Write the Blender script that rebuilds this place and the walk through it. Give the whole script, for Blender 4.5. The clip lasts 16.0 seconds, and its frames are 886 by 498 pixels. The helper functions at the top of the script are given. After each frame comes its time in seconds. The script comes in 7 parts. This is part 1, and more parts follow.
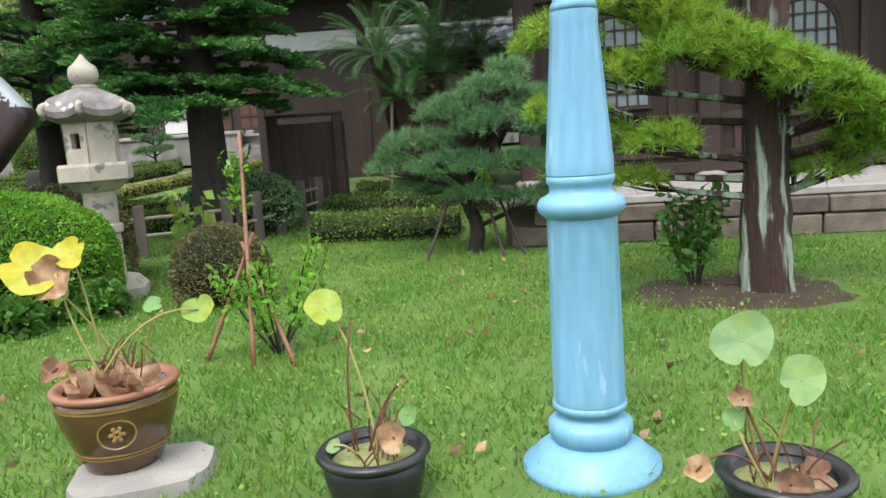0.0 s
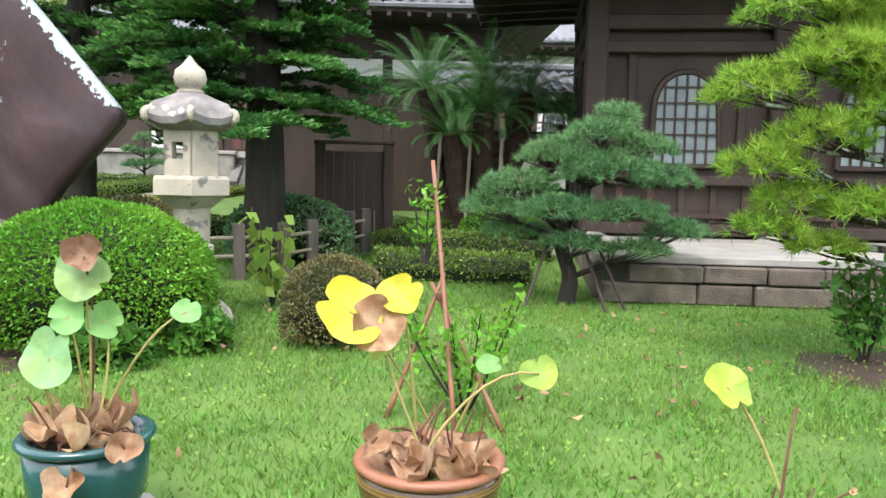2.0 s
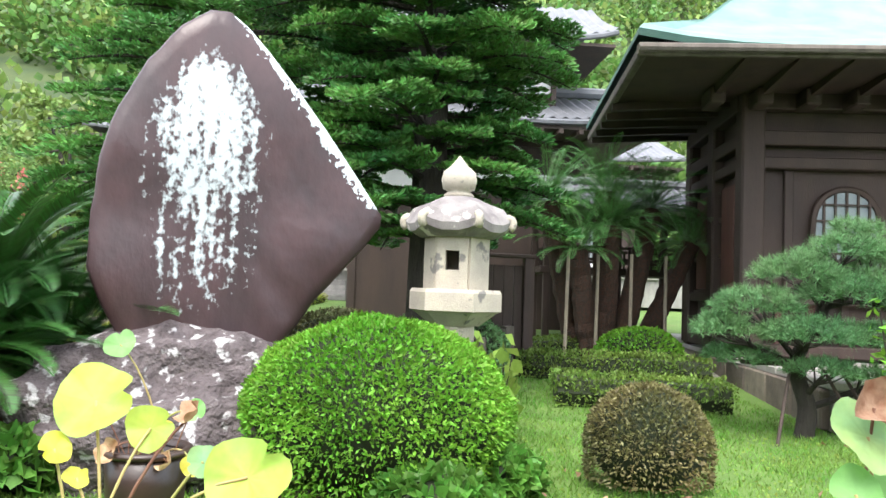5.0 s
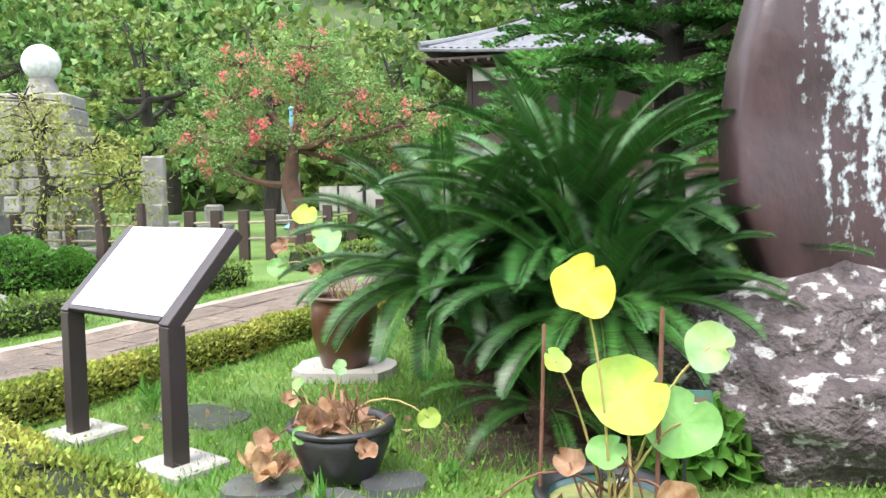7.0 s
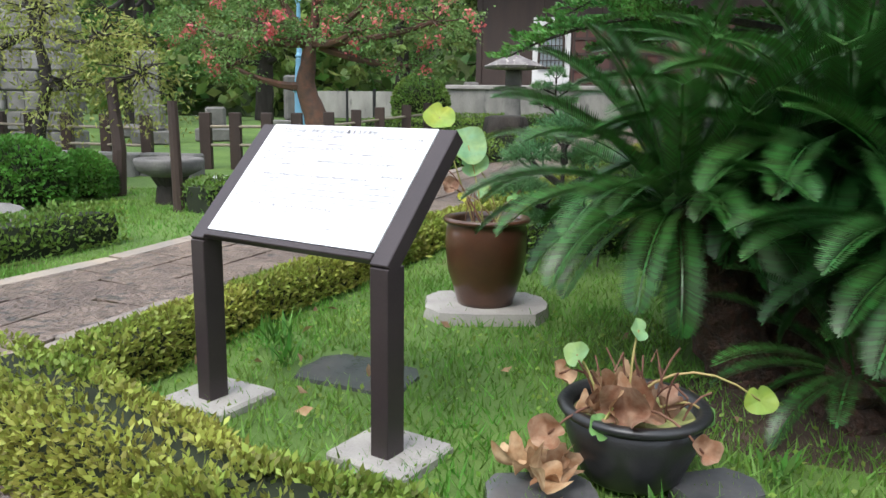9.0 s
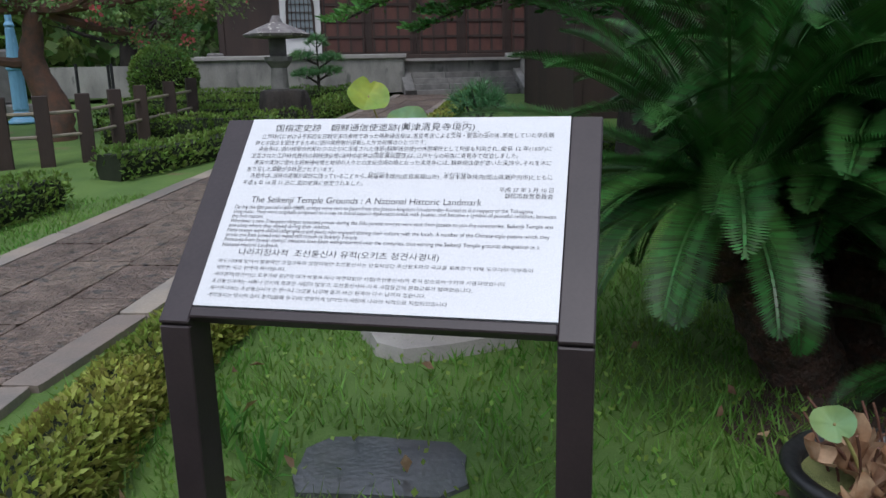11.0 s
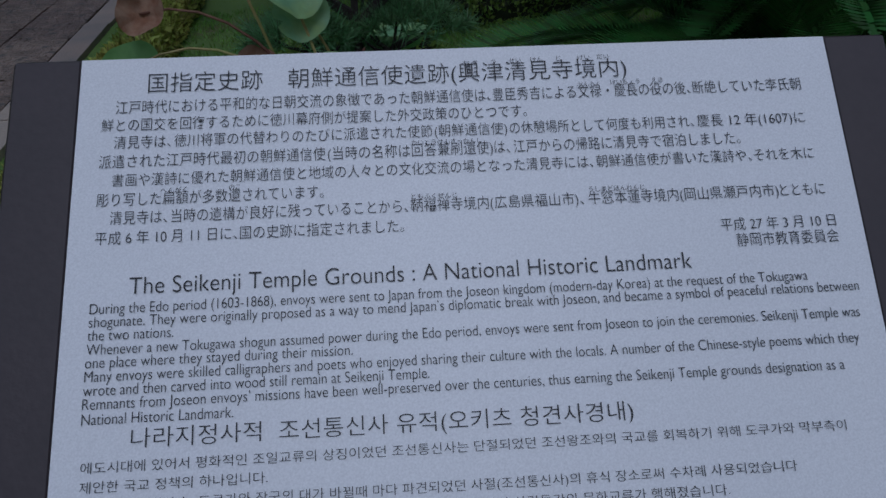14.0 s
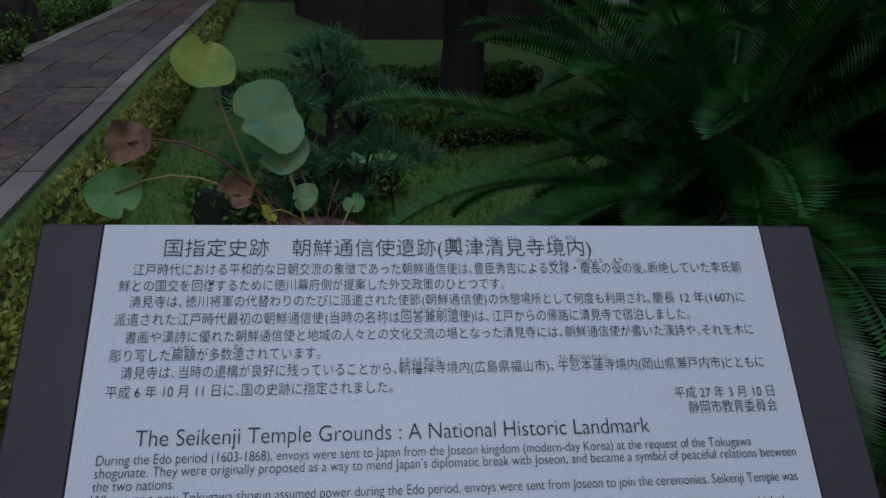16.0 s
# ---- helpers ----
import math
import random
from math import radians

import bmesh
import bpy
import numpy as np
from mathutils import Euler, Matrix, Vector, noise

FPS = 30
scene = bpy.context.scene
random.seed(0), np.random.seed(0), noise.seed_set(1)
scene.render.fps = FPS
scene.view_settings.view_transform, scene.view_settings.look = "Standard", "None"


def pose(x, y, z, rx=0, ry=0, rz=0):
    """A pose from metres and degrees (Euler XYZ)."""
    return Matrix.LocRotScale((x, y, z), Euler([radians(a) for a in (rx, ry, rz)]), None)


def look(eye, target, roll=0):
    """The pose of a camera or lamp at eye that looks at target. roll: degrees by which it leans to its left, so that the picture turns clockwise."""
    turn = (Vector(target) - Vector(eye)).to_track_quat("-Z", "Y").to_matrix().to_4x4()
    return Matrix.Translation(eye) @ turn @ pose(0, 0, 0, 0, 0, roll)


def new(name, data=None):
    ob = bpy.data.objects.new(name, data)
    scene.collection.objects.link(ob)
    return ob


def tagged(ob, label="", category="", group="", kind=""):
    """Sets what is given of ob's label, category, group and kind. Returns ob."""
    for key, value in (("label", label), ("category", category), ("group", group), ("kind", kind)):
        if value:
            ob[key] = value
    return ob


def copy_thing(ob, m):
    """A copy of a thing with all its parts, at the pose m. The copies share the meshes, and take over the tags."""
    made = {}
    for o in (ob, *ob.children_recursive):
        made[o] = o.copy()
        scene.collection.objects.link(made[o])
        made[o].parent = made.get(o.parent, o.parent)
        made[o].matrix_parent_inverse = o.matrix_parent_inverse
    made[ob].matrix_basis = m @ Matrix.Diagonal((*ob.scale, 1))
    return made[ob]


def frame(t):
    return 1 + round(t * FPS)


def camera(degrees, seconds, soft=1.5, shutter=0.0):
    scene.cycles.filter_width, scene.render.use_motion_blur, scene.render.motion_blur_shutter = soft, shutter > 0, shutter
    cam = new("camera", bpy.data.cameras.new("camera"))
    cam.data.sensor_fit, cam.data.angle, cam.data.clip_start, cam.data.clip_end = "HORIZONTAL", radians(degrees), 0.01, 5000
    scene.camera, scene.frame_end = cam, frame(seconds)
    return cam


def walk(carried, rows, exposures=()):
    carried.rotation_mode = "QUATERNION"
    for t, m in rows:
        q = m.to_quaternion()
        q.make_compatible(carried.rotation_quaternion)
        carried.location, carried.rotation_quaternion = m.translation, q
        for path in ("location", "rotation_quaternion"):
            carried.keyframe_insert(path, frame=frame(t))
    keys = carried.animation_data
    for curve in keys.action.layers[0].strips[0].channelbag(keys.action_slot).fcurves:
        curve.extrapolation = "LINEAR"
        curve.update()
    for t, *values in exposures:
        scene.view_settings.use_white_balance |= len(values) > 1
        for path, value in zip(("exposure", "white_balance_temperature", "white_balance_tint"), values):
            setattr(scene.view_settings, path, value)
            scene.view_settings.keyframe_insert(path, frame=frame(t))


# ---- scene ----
PATH = [
    (0, (-0.054, -0.071, 1.41), (-0.03, 1.907, 1.115), -4.0),
    (0.5, (-0.4, 0.075, 1.46), (-0.308, 2.072, 1.418), -2.0),
    (1, (-0.829, 0.177, 1.483), (-0.74, 2.175, 1.452), -1.4),
    (1.5, (-1.278, 0.372, 1.45), (-1.259, 2.366, 1.301), -0.2),
    (2, (-1.729, 0.588, 1.441), (-1.553, 2.571, 1.245), 1.1),
    (2.5, (-2.229, 0.784, 1.494), (-1.891, 2.753, 1.404), 1.2),
    (3, (-2.633, 0.976, 1.512), (-2.173, 2.923, 1.51), 0.4),
    (5.3, (-4.736, 1.927, 1.371), (-4.572, 3.918, 1.481), 2.5),
    (5.5, (-5.063, 2.108, 1.42), (-4.996, 4.106, 1.459), 1.9),
    (6, (-5.755, 2.399, 1.476), (-5.895, 4.393, 1.434), 1.4),
    (6.5, (-6.258, 2.614, 1.469), (-6.548, 4.591, 1.386), 0.9),
    (7, (-6.765, 2.773, 1.472), (-7.218, 4.717, 1.336), -0.8),
    (7.5, (-7.26, 2.893, 1.455), (-7.843, 4.798, 1.286), -1.2),
    (8, (-7.68, 3.039, 1.419), (-8.271, 4.937, 1.199), -2.0),
    (8.2, (-7.827, 3.162, 1.392), (-8.375, 5.069, 1.138), -1.5),
    (10.3, (-9.3525, 4.3339, 1.4249), (-9.3075, 6.2853, 0.9890), -0.33),
    (10.5, (-9.4925, 4.4459, 1.4389), (-9.3503, 6.3926, 1.0030), -0.83),
    (11, (-9.7388, 4.7416, 1.4234), (-9.3873, 6.6595, 0.9786), -1.27),
    (11.5, (-9.9290, 5.0635, 1.4422), (-9.4366, 6.9378, 0.9477), -1.32),
    (12, (-10.1041, 5.3598, 1.4646), (-9.4676, 7.1729, 0.9098), -0.97),
    (12.5, (-10.0802, 5.6003, 1.4754), (-9.3517, 7.3583, 0.8602), -1.29),
    (13, (-9.9638, 5.7816, 1.5105), (-9.2882, 7.5314, 0.8164), -3.34),
    (13.5, (-9.9404, 5.9601, 1.5241), (-9.2001, 7.6500, 0.7519), -2.02),
    (14, (-9.8950, 6.0858, 1.5393), (-9.1145, 7.6680, 0.5971), -1.16),
    (14.5, (-9.8399, 6.1749, 1.5681), (-9.0180, 7.6903, 0.5541), -0.89),
    (15, (-9.8401, 6.1964, 1.5635), (-9.0747, 7.6888, 0.4741), 0.03),
    (15.5, (-9.8459, 6.1689, 1.5903), (-9.0855, 7.6546, 0.4882), 0.90),
    (16, (-9.9606, 6.0453, 1.6493), (-9.0244, 7.6783, 0.9735), 2.17),
]
EXPOSURES = [(0, 1.2, 6500, 10), (0.5, 1.25, 6500, 10), (1.5, 1.55, 6500, 10), (3, 1.75, 6500, 10), (5.5, 1.98, 6500, 10), (7, 1.92, 6500, 10), (8.2, 1.62, 6400, 10), (10.3, 0.1, 6000, 12), (11.5, -0.2, 5700, 13), (12.5, -0.85, 5250, 15), (14, -1.47, 5250, 15), (16, -1.55, 5300, 15)]
cam = camera(61.1, 16.0)
walk(cam, [(t, look(eye, target, roll)) for t, eye, target, roll in PATH], EXPOSURES)

# ---- world and light: overcast daylight ----
world = bpy.data.worlds.new("overcast_sky")
scene.world = world
world.use_nodes = True
wn = world.node_tree.nodes
sky = wn.new("ShaderNodeTexSky")
sky.sky_type, sky.sun_disc = "NISHITA", False
sky.sun_elevation, sky.sun_rotation = radians(58), radians(200)
sky.dust_density, sky.air_density = 4.0, 1.0
haze = wn.new("ShaderNodeMix")
haze.data_type = "RGBA"
haze.inputs[0].default_value = 0.65
haze.inputs[7].default_value = (9.0, 9.4, 10.0, 1)
world.node_tree.links.new(sky.outputs[0], haze.inputs[6])
world.node_tree.links.new(haze.outputs[2], wn["Background"].inputs[0])
wn["Background"].inputs[1].default_value = 0.13
sun = new("sun", bpy.data.lights.new("sun", "SUN"))
sun.data.energy, sun.data.angle, sun.data.color = 1.2, radians(25), (1.0, 0.97, 0.92)
sun.matrix_world = look((0, 0, 30), (0 + 30 * 0.625 * math.sin(radians(20)), 30 * 0.625 * math.cos(radians(20)), 0))


# ---- materials ----
def material(name, base, rough=0.7, metal=0.0, second=None, scale=8.0, grain=60.0, bump=0.25, dist=0.01,
             third=None, spots=14.0, limit=0.6, island=0.0, objvar=0.0, thin=0.0, spec=0.5, coat=0.0, stretch=(1, 1, 1)):
    """Two scales of noise over a base colour, optional spots, bump, per-piece variation and light through leaves."""
    m = bpy.data.materials.new(name)
    m.use_nodes = True
    n, link = m.node_tree.nodes, m.node_tree.links.new
    b = n["Principled BSDF"]
    b.inputs["Roughness"].default_value, b.inputs["Metallic"].default_value = rough, metal
    b.inputs["Specular IOR Level"].default_value = spec
    b.inputs["Coat Weight"].default_value = coat
    tc, mp = n.new("ShaderNodeTexCoord"), n.new("ShaderNodeMapping")
    mp.inputs["Scale"].default_value = stretch
    geo = n.new("ShaderNodeNewGeometry")
    link(geo.outputs["Position"] if not island else tc.outputs["Object"], mp.inputs[0])

    def noise_node(s, detail=5.0):
        t = n.new("ShaderNodeTexNoise")
        t.inputs["Scale"].default_value, t.inputs["Detail"].default_value = s, detail
        link(mp.outputs[0], t.inputs["Vector"])
        return t

    def mix(fac, a, c):
        x = n.new("ShaderNodeMix")
        x.data_type = "RGBA"
        for sock, v in ((x.inputs[0], fac), (x.inputs[6], a), (x.inputs[7], c)):
            if hasattr(v, "is_output"):
                link(v, sock)
            else:
                sock.default_value = v if isinstance(v, float) else (*v, 1)
        return x.outputs[2]

    def ramp(src, lo, hi):
        r = n.new("ShaderNodeMapRange")
        r.inputs[1].default_value, r.inputs[2].default_value = lo, hi
        link(src, r.inputs[0])
        return r.outputs[0]

    second = second or tuple(c * 0.7 for c in base)
    col = mix(ramp(noise_node(scale).outputs[0], 0.35, 0.65), base, second)
    fine = noise_node(grain, 3.0)
    dark = n.new("ShaderNodeMix")
    dark.data_type, dark.blend_type = "RGBA", "MULTIPLY"
    dark.inputs[0].default_value = 0.35
    link(col, dark.inputs[6])
    link(fine.outputs[0], dark.inputs[7])
    col = dark.outputs[2]
    if third:
        col = mix(ramp(noise_node(spots, 6.0).outputs[0], limit, limit + 0.06), col, third)
    if island or objvar:
        hsv = n.new("ShaderNodeHueSaturation")
        src = geo.outputs["Random Per Island"]
        if objvar:
            src = n.new("ShaderNodeObjectInfo").outputs["Random"]
        amount = island or objvar
        hr = n.new("ShaderNodeMapRange")
        hr.inputs[3].default_value, hr.inputs[4].default_value = 1 - amount, 1 + amount
        link(src, hr.inputs[0])
        link(hr.outputs[0], hsv.inputs["Value"])
        hh = n.new("ShaderNodeMapRange")
        hh.inputs[3].default_value, hh.inputs[4].default_value = 0.5 - amount * 0.04, 0.5 + amount * 0.04
        link(src, hh.inputs[0])
        link(hh.outputs[0], hsv.inputs["Hue"])
        link(col, hsv.inputs["Color"])
        col = hsv.outputs[0]
    link(col, b.inputs["Base Color"])
    if bump:
        bp = n.new("ShaderNodeBump")
        bp.inputs["Strength"].default_value, bp.inputs["Distance"].default_value = bump, dist
        link(fine.outputs[0], bp.inputs["Height"])
        link(bp.outputs[0], b.inputs["Normal"])
    if thin:
        tr, ms = n.new("ShaderNodeBsdfTranslucent"), n.new("ShaderNodeMixShader")
        link(col, tr.inputs[0])
        ms.inputs[0].default_value = thin
        link(b.outputs[0], ms.inputs[1])
        link(tr.outputs[0], ms.inputs[2])
        link(ms.outputs[0], n["Material Output"].inputs[0])
    return m


def leafmat(name, base, second, var=0.35, thin=0.35, rough=0.5, spec=0.3):
    return material(name, base, rough, second=second, scale=1.2, grain=30, bump=0, island=var, thin=thin, spec=spec)


M = {
    "turf": material("turf", (0.085, 0.165, 0.028), 0.9, second=(0.13, 0.225, 0.042), scale=1.6, grain=90, bump=0.5, dist=0.02, third=(0.13, 0.12, 0.05), spots=1.1, limit=0.66),
    "grass": leafmat("grass", (0.13, 0.31, 0.045), (0.235, 0.385, 0.08), 0.42, 0.4),
    "soil": material("soil", (0.07, 0.045, 0.03), 0.95, scale=5, grain=70, bump=0.6, dist=0.02),
    "azalea": leafmat("azalea", (0.12, 0.33, 0.025), (0.23, 0.48, 0.05), 0.35, 0.35),
    "hedge": leafmat("hedge", (0.18, 0.27, 0.042), (0.42, 0.43, 0.09), 0.55, 0.35),
    "hedge_far": leafmat("hedge_far", (0.11, 0.21, 0.04), (0.21, 0.32, 0.06), 0.4, 0.3),
    "brownbush": leafmat("brownbush", (0.12, 0.13, 0.05), (0.22, 0.18, 0.075), 0.4, 0.2),
    # near-black fill: shade inside shrubs and hedges put into a colour
    "shade_core": material("shade_core", (0.02, 0.03, 0.01), 0.95, scale=6, grain=30, bump=0),
    "shrub": leafmat("shrub", (0.07, 0.20, 0.03), (0.14, 0.32, 0.05), 0.35, 0.35),
    "bigleaf": leafmat("bigleaf", (0.22, 0.38, 0.06), (0.34, 0.45, 0.10), 0.25, 0.4),
    "fir": leafmat("fir", (0.045, 0.155, 0.04), (0.15, 0.34, 0.075), 0.5, 0.3),
    "pine": leafmat("pine", (0.10, 0.25, 0.10), (0.20, 0.36, 0.15), 0.45, 0.25),
    "pine_light": leafmat("pine_light", (0.20, 0.40, 0.04), (0.36, 0.52, 0.07), 0.4, 0.35),
    "cycad": leafmat("cycad", (0.017, 0.066, 0.013), (0.055, 0.155, 0.028), 0.5, 0.08, 0.36, 0.4),
    "cycad_far": leafmat("cycad_far", (0.06, 0.18, 0.045), (0.13, 0.31, 0.08), 0.35, 0.15, 0.4, 0.4),
    "myrtle": leafmat("myrtle", (0.12, 0.25, 0.07), (0.24, 0.36, 0.11), 0.4, 0.35),
    "weeping": leafmat("weeping", (0.24, 0.30, 0.07), (0.40, 0.40, 0.11), 0.4, 0.35),
    "pink": leafmat("pink", (0.75, 0.14, 0.17), (0.85, 0.28, 0.26), 0.2, 0.35),
    "wood_far": leafmat("wood_far", (0.07, 0.16, 0.04), (0.17, 0.30, 0.07), 0.5, 0.3),
    "wood_far_b": leafmat("wood_far_b", (0.14, 0.24, 0.06), (0.27, 0.35, 0.09), 0.4, 0.3),
    "bark": material("bark", (0.05, 0.042, 0.034), 0.95, second=(0.028, 0.024, 0.02), scale=9, grain=40, bump=0.9, dist=0.03, stretch=(1, 1, 0.25)),
    "bark_lichen": material("bark_lichen", (0.07, 0.036, 0.028), 0.95, second=(0.03, 0.02, 0.017), scale=9, grain=40, bump=1.0, dist=0.05, third=(0.30, 0.36, 0.29), spots=7.0, limit=0.53, stretch=(1, 1, 0.15)),
    "bark_red": material("bark_red", (0.16, 0.08, 0.05), 0.9, second=(0.09, 0.06, 0.045), scale=7, grain=30, bump=0.5, dist=0.02),
    "cycad_trunk": material("cycad_trunk", (0.085, 0.04, 0.024), 0.95, second=(0.05, 0.035, 0.025), scale=20, grain=50, bump=1.0, dist=0.04),
    "lantern": material("lantern", (0.50, 0.45, 0.36), 0.9, second=(0.40, 0.36, 0.30), scale=5, grain=90, bump=0.4, third=(0.16, 0.15, 0.14), spots=7.0, limit=0.6),
    "lantern_roof": material("lantern_roof", (0.17, 0.15, 0.15), 0.9, second=(0.28, 0.26, 0.25), scale=6, grain=90, bump=0.5, third=(0.5, 0.47, 0.42), spots=9.0, limit=0.6),
    "stele": material("stele", (0.064, 0.032, 0.035), 0.42, second=(0.04, 0.024, 0.027), scale=3.0, grain=14, bump=0.22, dist=0.03, spec=0.5, stretch=(1, 1, 0.6)),
    "lime": material("lime", (0.48, 0.53, 0.55), 0.85, second=(0.30, 0.33, 0.35), scale=9, grain=60, bump=0.4),
    "boulder": material("boulder", (0.07, 0.054, 0.056), 0.85, second=(0.14, 0.115, 0.118), scale=8, grain=22, bump=1.0, dist=0.06, third=(0.38, 0.37, 0.37), spots=10.0, limit=0.56),
    "wallstone": material("wallstone", (0.23, 0.185, 0.15), 0.9, second=(0.15, 0.12, 0.10), scale=5, grain=50, bump=0.7, dist=0.02, objvar=0.3, third=(0.10, 0.09, 0.08), spots=3.0, limit=0.6),
    "coping": material("coping", (0.42, 0.40, 0.37), 0.8, second=(0.33, 0.31, 0.29), scale=3, grain=60, bump=0.3),
    "concrete": material("concrete", (0.36, 0.35, 0.32), 0.9, second=(0.22, 0.21, 0.20), scale=2.0, grain=50, bump=0.3, third=(0.12, 0.12, 0.11), spots=2.5, limit=0.6, stretch=(1, 1, 0.4)),
    "greystone": material("greystone", (0.26, 0.25, 0.235), 0.9, second=(0.17, 0.165, 0.155), scale=4, grain=50, bump=0.6, dist=0.02, objvar=0.25),
    "wetflag": material("wetflag", (0.27, 0.20, 0.16), 0.35, second=(0.14, 0.10, 0.08), scale=7, grain=26, bump=1.0, dist=0.06, objvar=0.25, third=(0.07, 0.06, 0.055), spots=9.0, limit=0.58),
    "border": material("border", (0.36, 0.29, 0.23), 0.6, second=(0.26, 0.23, 0.20), scale=3, grain=50, bump=0.4, objvar=0.25),
    "slate": material("slate", (0.09, 0.095, 0.10), 0.12, second=(0.13, 0.13, 0.13), scale=6, grain=40, bump=0.15),
    "slab": material("slab", (0.42, 0.40, 0.36), 0.75, second=(0.33, 0.31, 0.29), scale=5, grain=80, bump=0.3),
    "timber": material("timber", (0.036, 0.022, 0.017), 0.7, second=(0.055, 0.033, 0.024), scale=3, grain=60, bump=0.4, stretch=(1, 1, 0.2)),
    "timber_red": material("timber_red", (0.13, 0.05, 0.035), 0.7, second=(0.08, 0.035, 0.028), scale=3, grain=60, bump=0.3, stretch=(1, 1, 0.2)),
    "timber_grey": material("timber_grey", (0.15, 0.13, 0.11), 0.85, second=(0.09, 0.075, 0.065), scale=6, grain=50, bump=0.5, stretch=(1, 1, 0.2)),
    "plaster": material("plaster", (0.80, 0.80, 0.78), 0.85, second=(0.72, 0.72, 0.70), scale=2, grain=50, bump=0.1),
    "paper": material("paper", (0.30, 0.36, 0.37), 0.5, second=(0.24, 0.29, 0.31), scale=3, grain=40, bump=0.05),
    "tile": material("tile", (0.12, 0.125, 0.14), 0.5, second=(0.17, 0.175, 0.19), scale=3, grain=50, bump=0.2),
    "copper": material("copper", (0.11, 0.23, 0.20), 0.6, second=(0.17, 0.29, 0.26), scale=2, grain=50, bump=0.15),
    "blue": material("blue", (0.20, 0.45, 0.66), 0.42, second=(0.22, 0.48, 0.69), scale=5, grain=30, bump=0.08, third=(0.34, 0.54, 0.68), spots=16.0, limit=0.66, stretch=(1, 1, 0.2)),
    "signframe": material("signframe", (0.036, 0.026, 0.028), 0.45, second=(0.045, 0.032, 0.034), scale=7, grain=90, bump=0.05, spec=0.5),
    "signwhite": material("signwhite", (0.88, 0.89, 0.90), 0.4, second=(0.86, 0.87, 0.88), scale=3, grain=400, bump=0.0),
    "ink": material("ink", (0.015, 0.016, 0.02), 0.5, bump=0),
    "labelface": material("labelface", (0.10, 0.06, 0.035), 0.5, bump=0.05),
    "labelrim": material("labelrim", (0.02, 0.10, 0.075), 0.5, bump=0.05),
    "labelink": material("labelink", (0.6, 0.57, 0.5), 0.6, bump=0),
    "terracotta": material("terracotta", (0.36, 0.15, 0.08), 0.45, second=(0.28, 0.12, 0.07), scale=6, grain=60, bump=0.15, spec=0.5),
    "glaze": material("glaze", (0.13, 0.065, 0.022), 0.22, second=(0.09, 0.045, 0.018), scale=5, grain=40, bump=0.1, coat=0.4),
    "glaze_red": material("glaze_red", (0.10, 0.042, 0.022), 0.3, second=(0.07, 0.03, 0.018), scale=5, grain=40, bump=0.1, coat=0.3),
    "glaze_line": material("glaze_line", (0.34, 0.22, 0.07), 0.3, bump=0.05),
    "teal": material("teal", (0.02, 0.10, 0.10), 0.25, second=(0.015, 0.075, 0.08), scale=5, grain=40, bump=0.08, coat=0.4),
    "black": material("black", (0.018, 0.019, 0.021), 0.35, second=(0.03, 0.03, 0.03), scale=6, grain=60, bump=0.1),
    "brownpot": material("brownpot", (0.045, 0.025, 0.018), 0.35, second=(0.03, 0.018, 0.015), scale=6, grain=60, bump=0.1),
    "duckweed": material("duckweed", (0.33, 0.34, 0.12), 0.7, second=(0.24, 0.27, 0.09), scale=25, grain=160, bump=0.6),
    "lotus_green": material("lotus_green", (0.24, 0.52, 0.14), 0.5, second=(0.30, 0.58, 0.20), scale=6, grain=30, bump=0.1, objvar=0.15, thin=0.45),
    "lotus_pale": material("lotus_pale", (0.30, 0.58, 0.30), 0.5, second=(0.42, 0.62, 0.22), scale=8, grain=30, bump=0.1, objvar=0.15, thin=0.45),
    "lotus_yellow": material("lotus_yellow", (0.78, 0.66, 0.05), 0.5, second=(0.62, 0.66, 0.10), scale=7, grain=30, bump=0.1, objvar=0.1, thin=0.45, third=(0.35, 0.13, 0.05), spots=7.0, limit=0.63),
    "lotus_gold": material("lotus_gold", (0.55, 0.64, 0.07), 0.5, second=(0.40, 0.62, 0.12), scale=6, grain=30, bump=0.1, objvar=0.1, thin=0.45),
    "lotus_brown": material("lotus_brown", (0.34, 0.17, 0.085), 0.8, second=(0.56, 0.38, 0.24), scale=18, grain=60, bump=0.3, objvar=0.3, thin=0.2),
    "dryleaf": material("dryleaf", (0.28, 0.15, 0.08), 0.8, second=(0.48, 0.32, 0.20), scale=14, grain=60, bump=0.2, island=0.4, thin=0.15),
    "stem": material("stem", (0.34, 0.34, 0.10), 0.6, second=(0.42, 0.30, 0.12), scale=8, grain=40, bump=0.1),
    "stem_dry": material("stem_dry", (0.13, 0.05, 0.03), 0.8, second=(0.2, 0.10, 0.06), scale=8, grain=40, bump=0.1),
    "bamboo": material("bamboo", (0.30, 0.13, 0.07), 0.55, second=(0.22, 0.10, 0.06), scale=10, grain=50, bump=0.15),
    "bamboo_grey": material("bamboo_grey", (0.33, 0.28, 0.20), 0.7, second=(0.25, 0.22, 0.17), scale=10, grain=50, bump=0.15),
    "hose": material("hose", (0.02, 0.22, 0.13), 0.4, bump=0.05),
    "bucket": material("bucket", (0.68, 0.70, 0.70), 0.5, bump=0.05),
    "lampglass": material("lampglass", (0.75, 0.78, 0.78), 0.25, bump=0.0),
    "hill": material("hill", (0.04, 0.07, 0.025), 0.95, second=(0.07, 0.10, 0.03), scale=0.4, grain=6, bump=0.5),
}


# ---- building helpers ----
rng = np.random.default_rng(7)


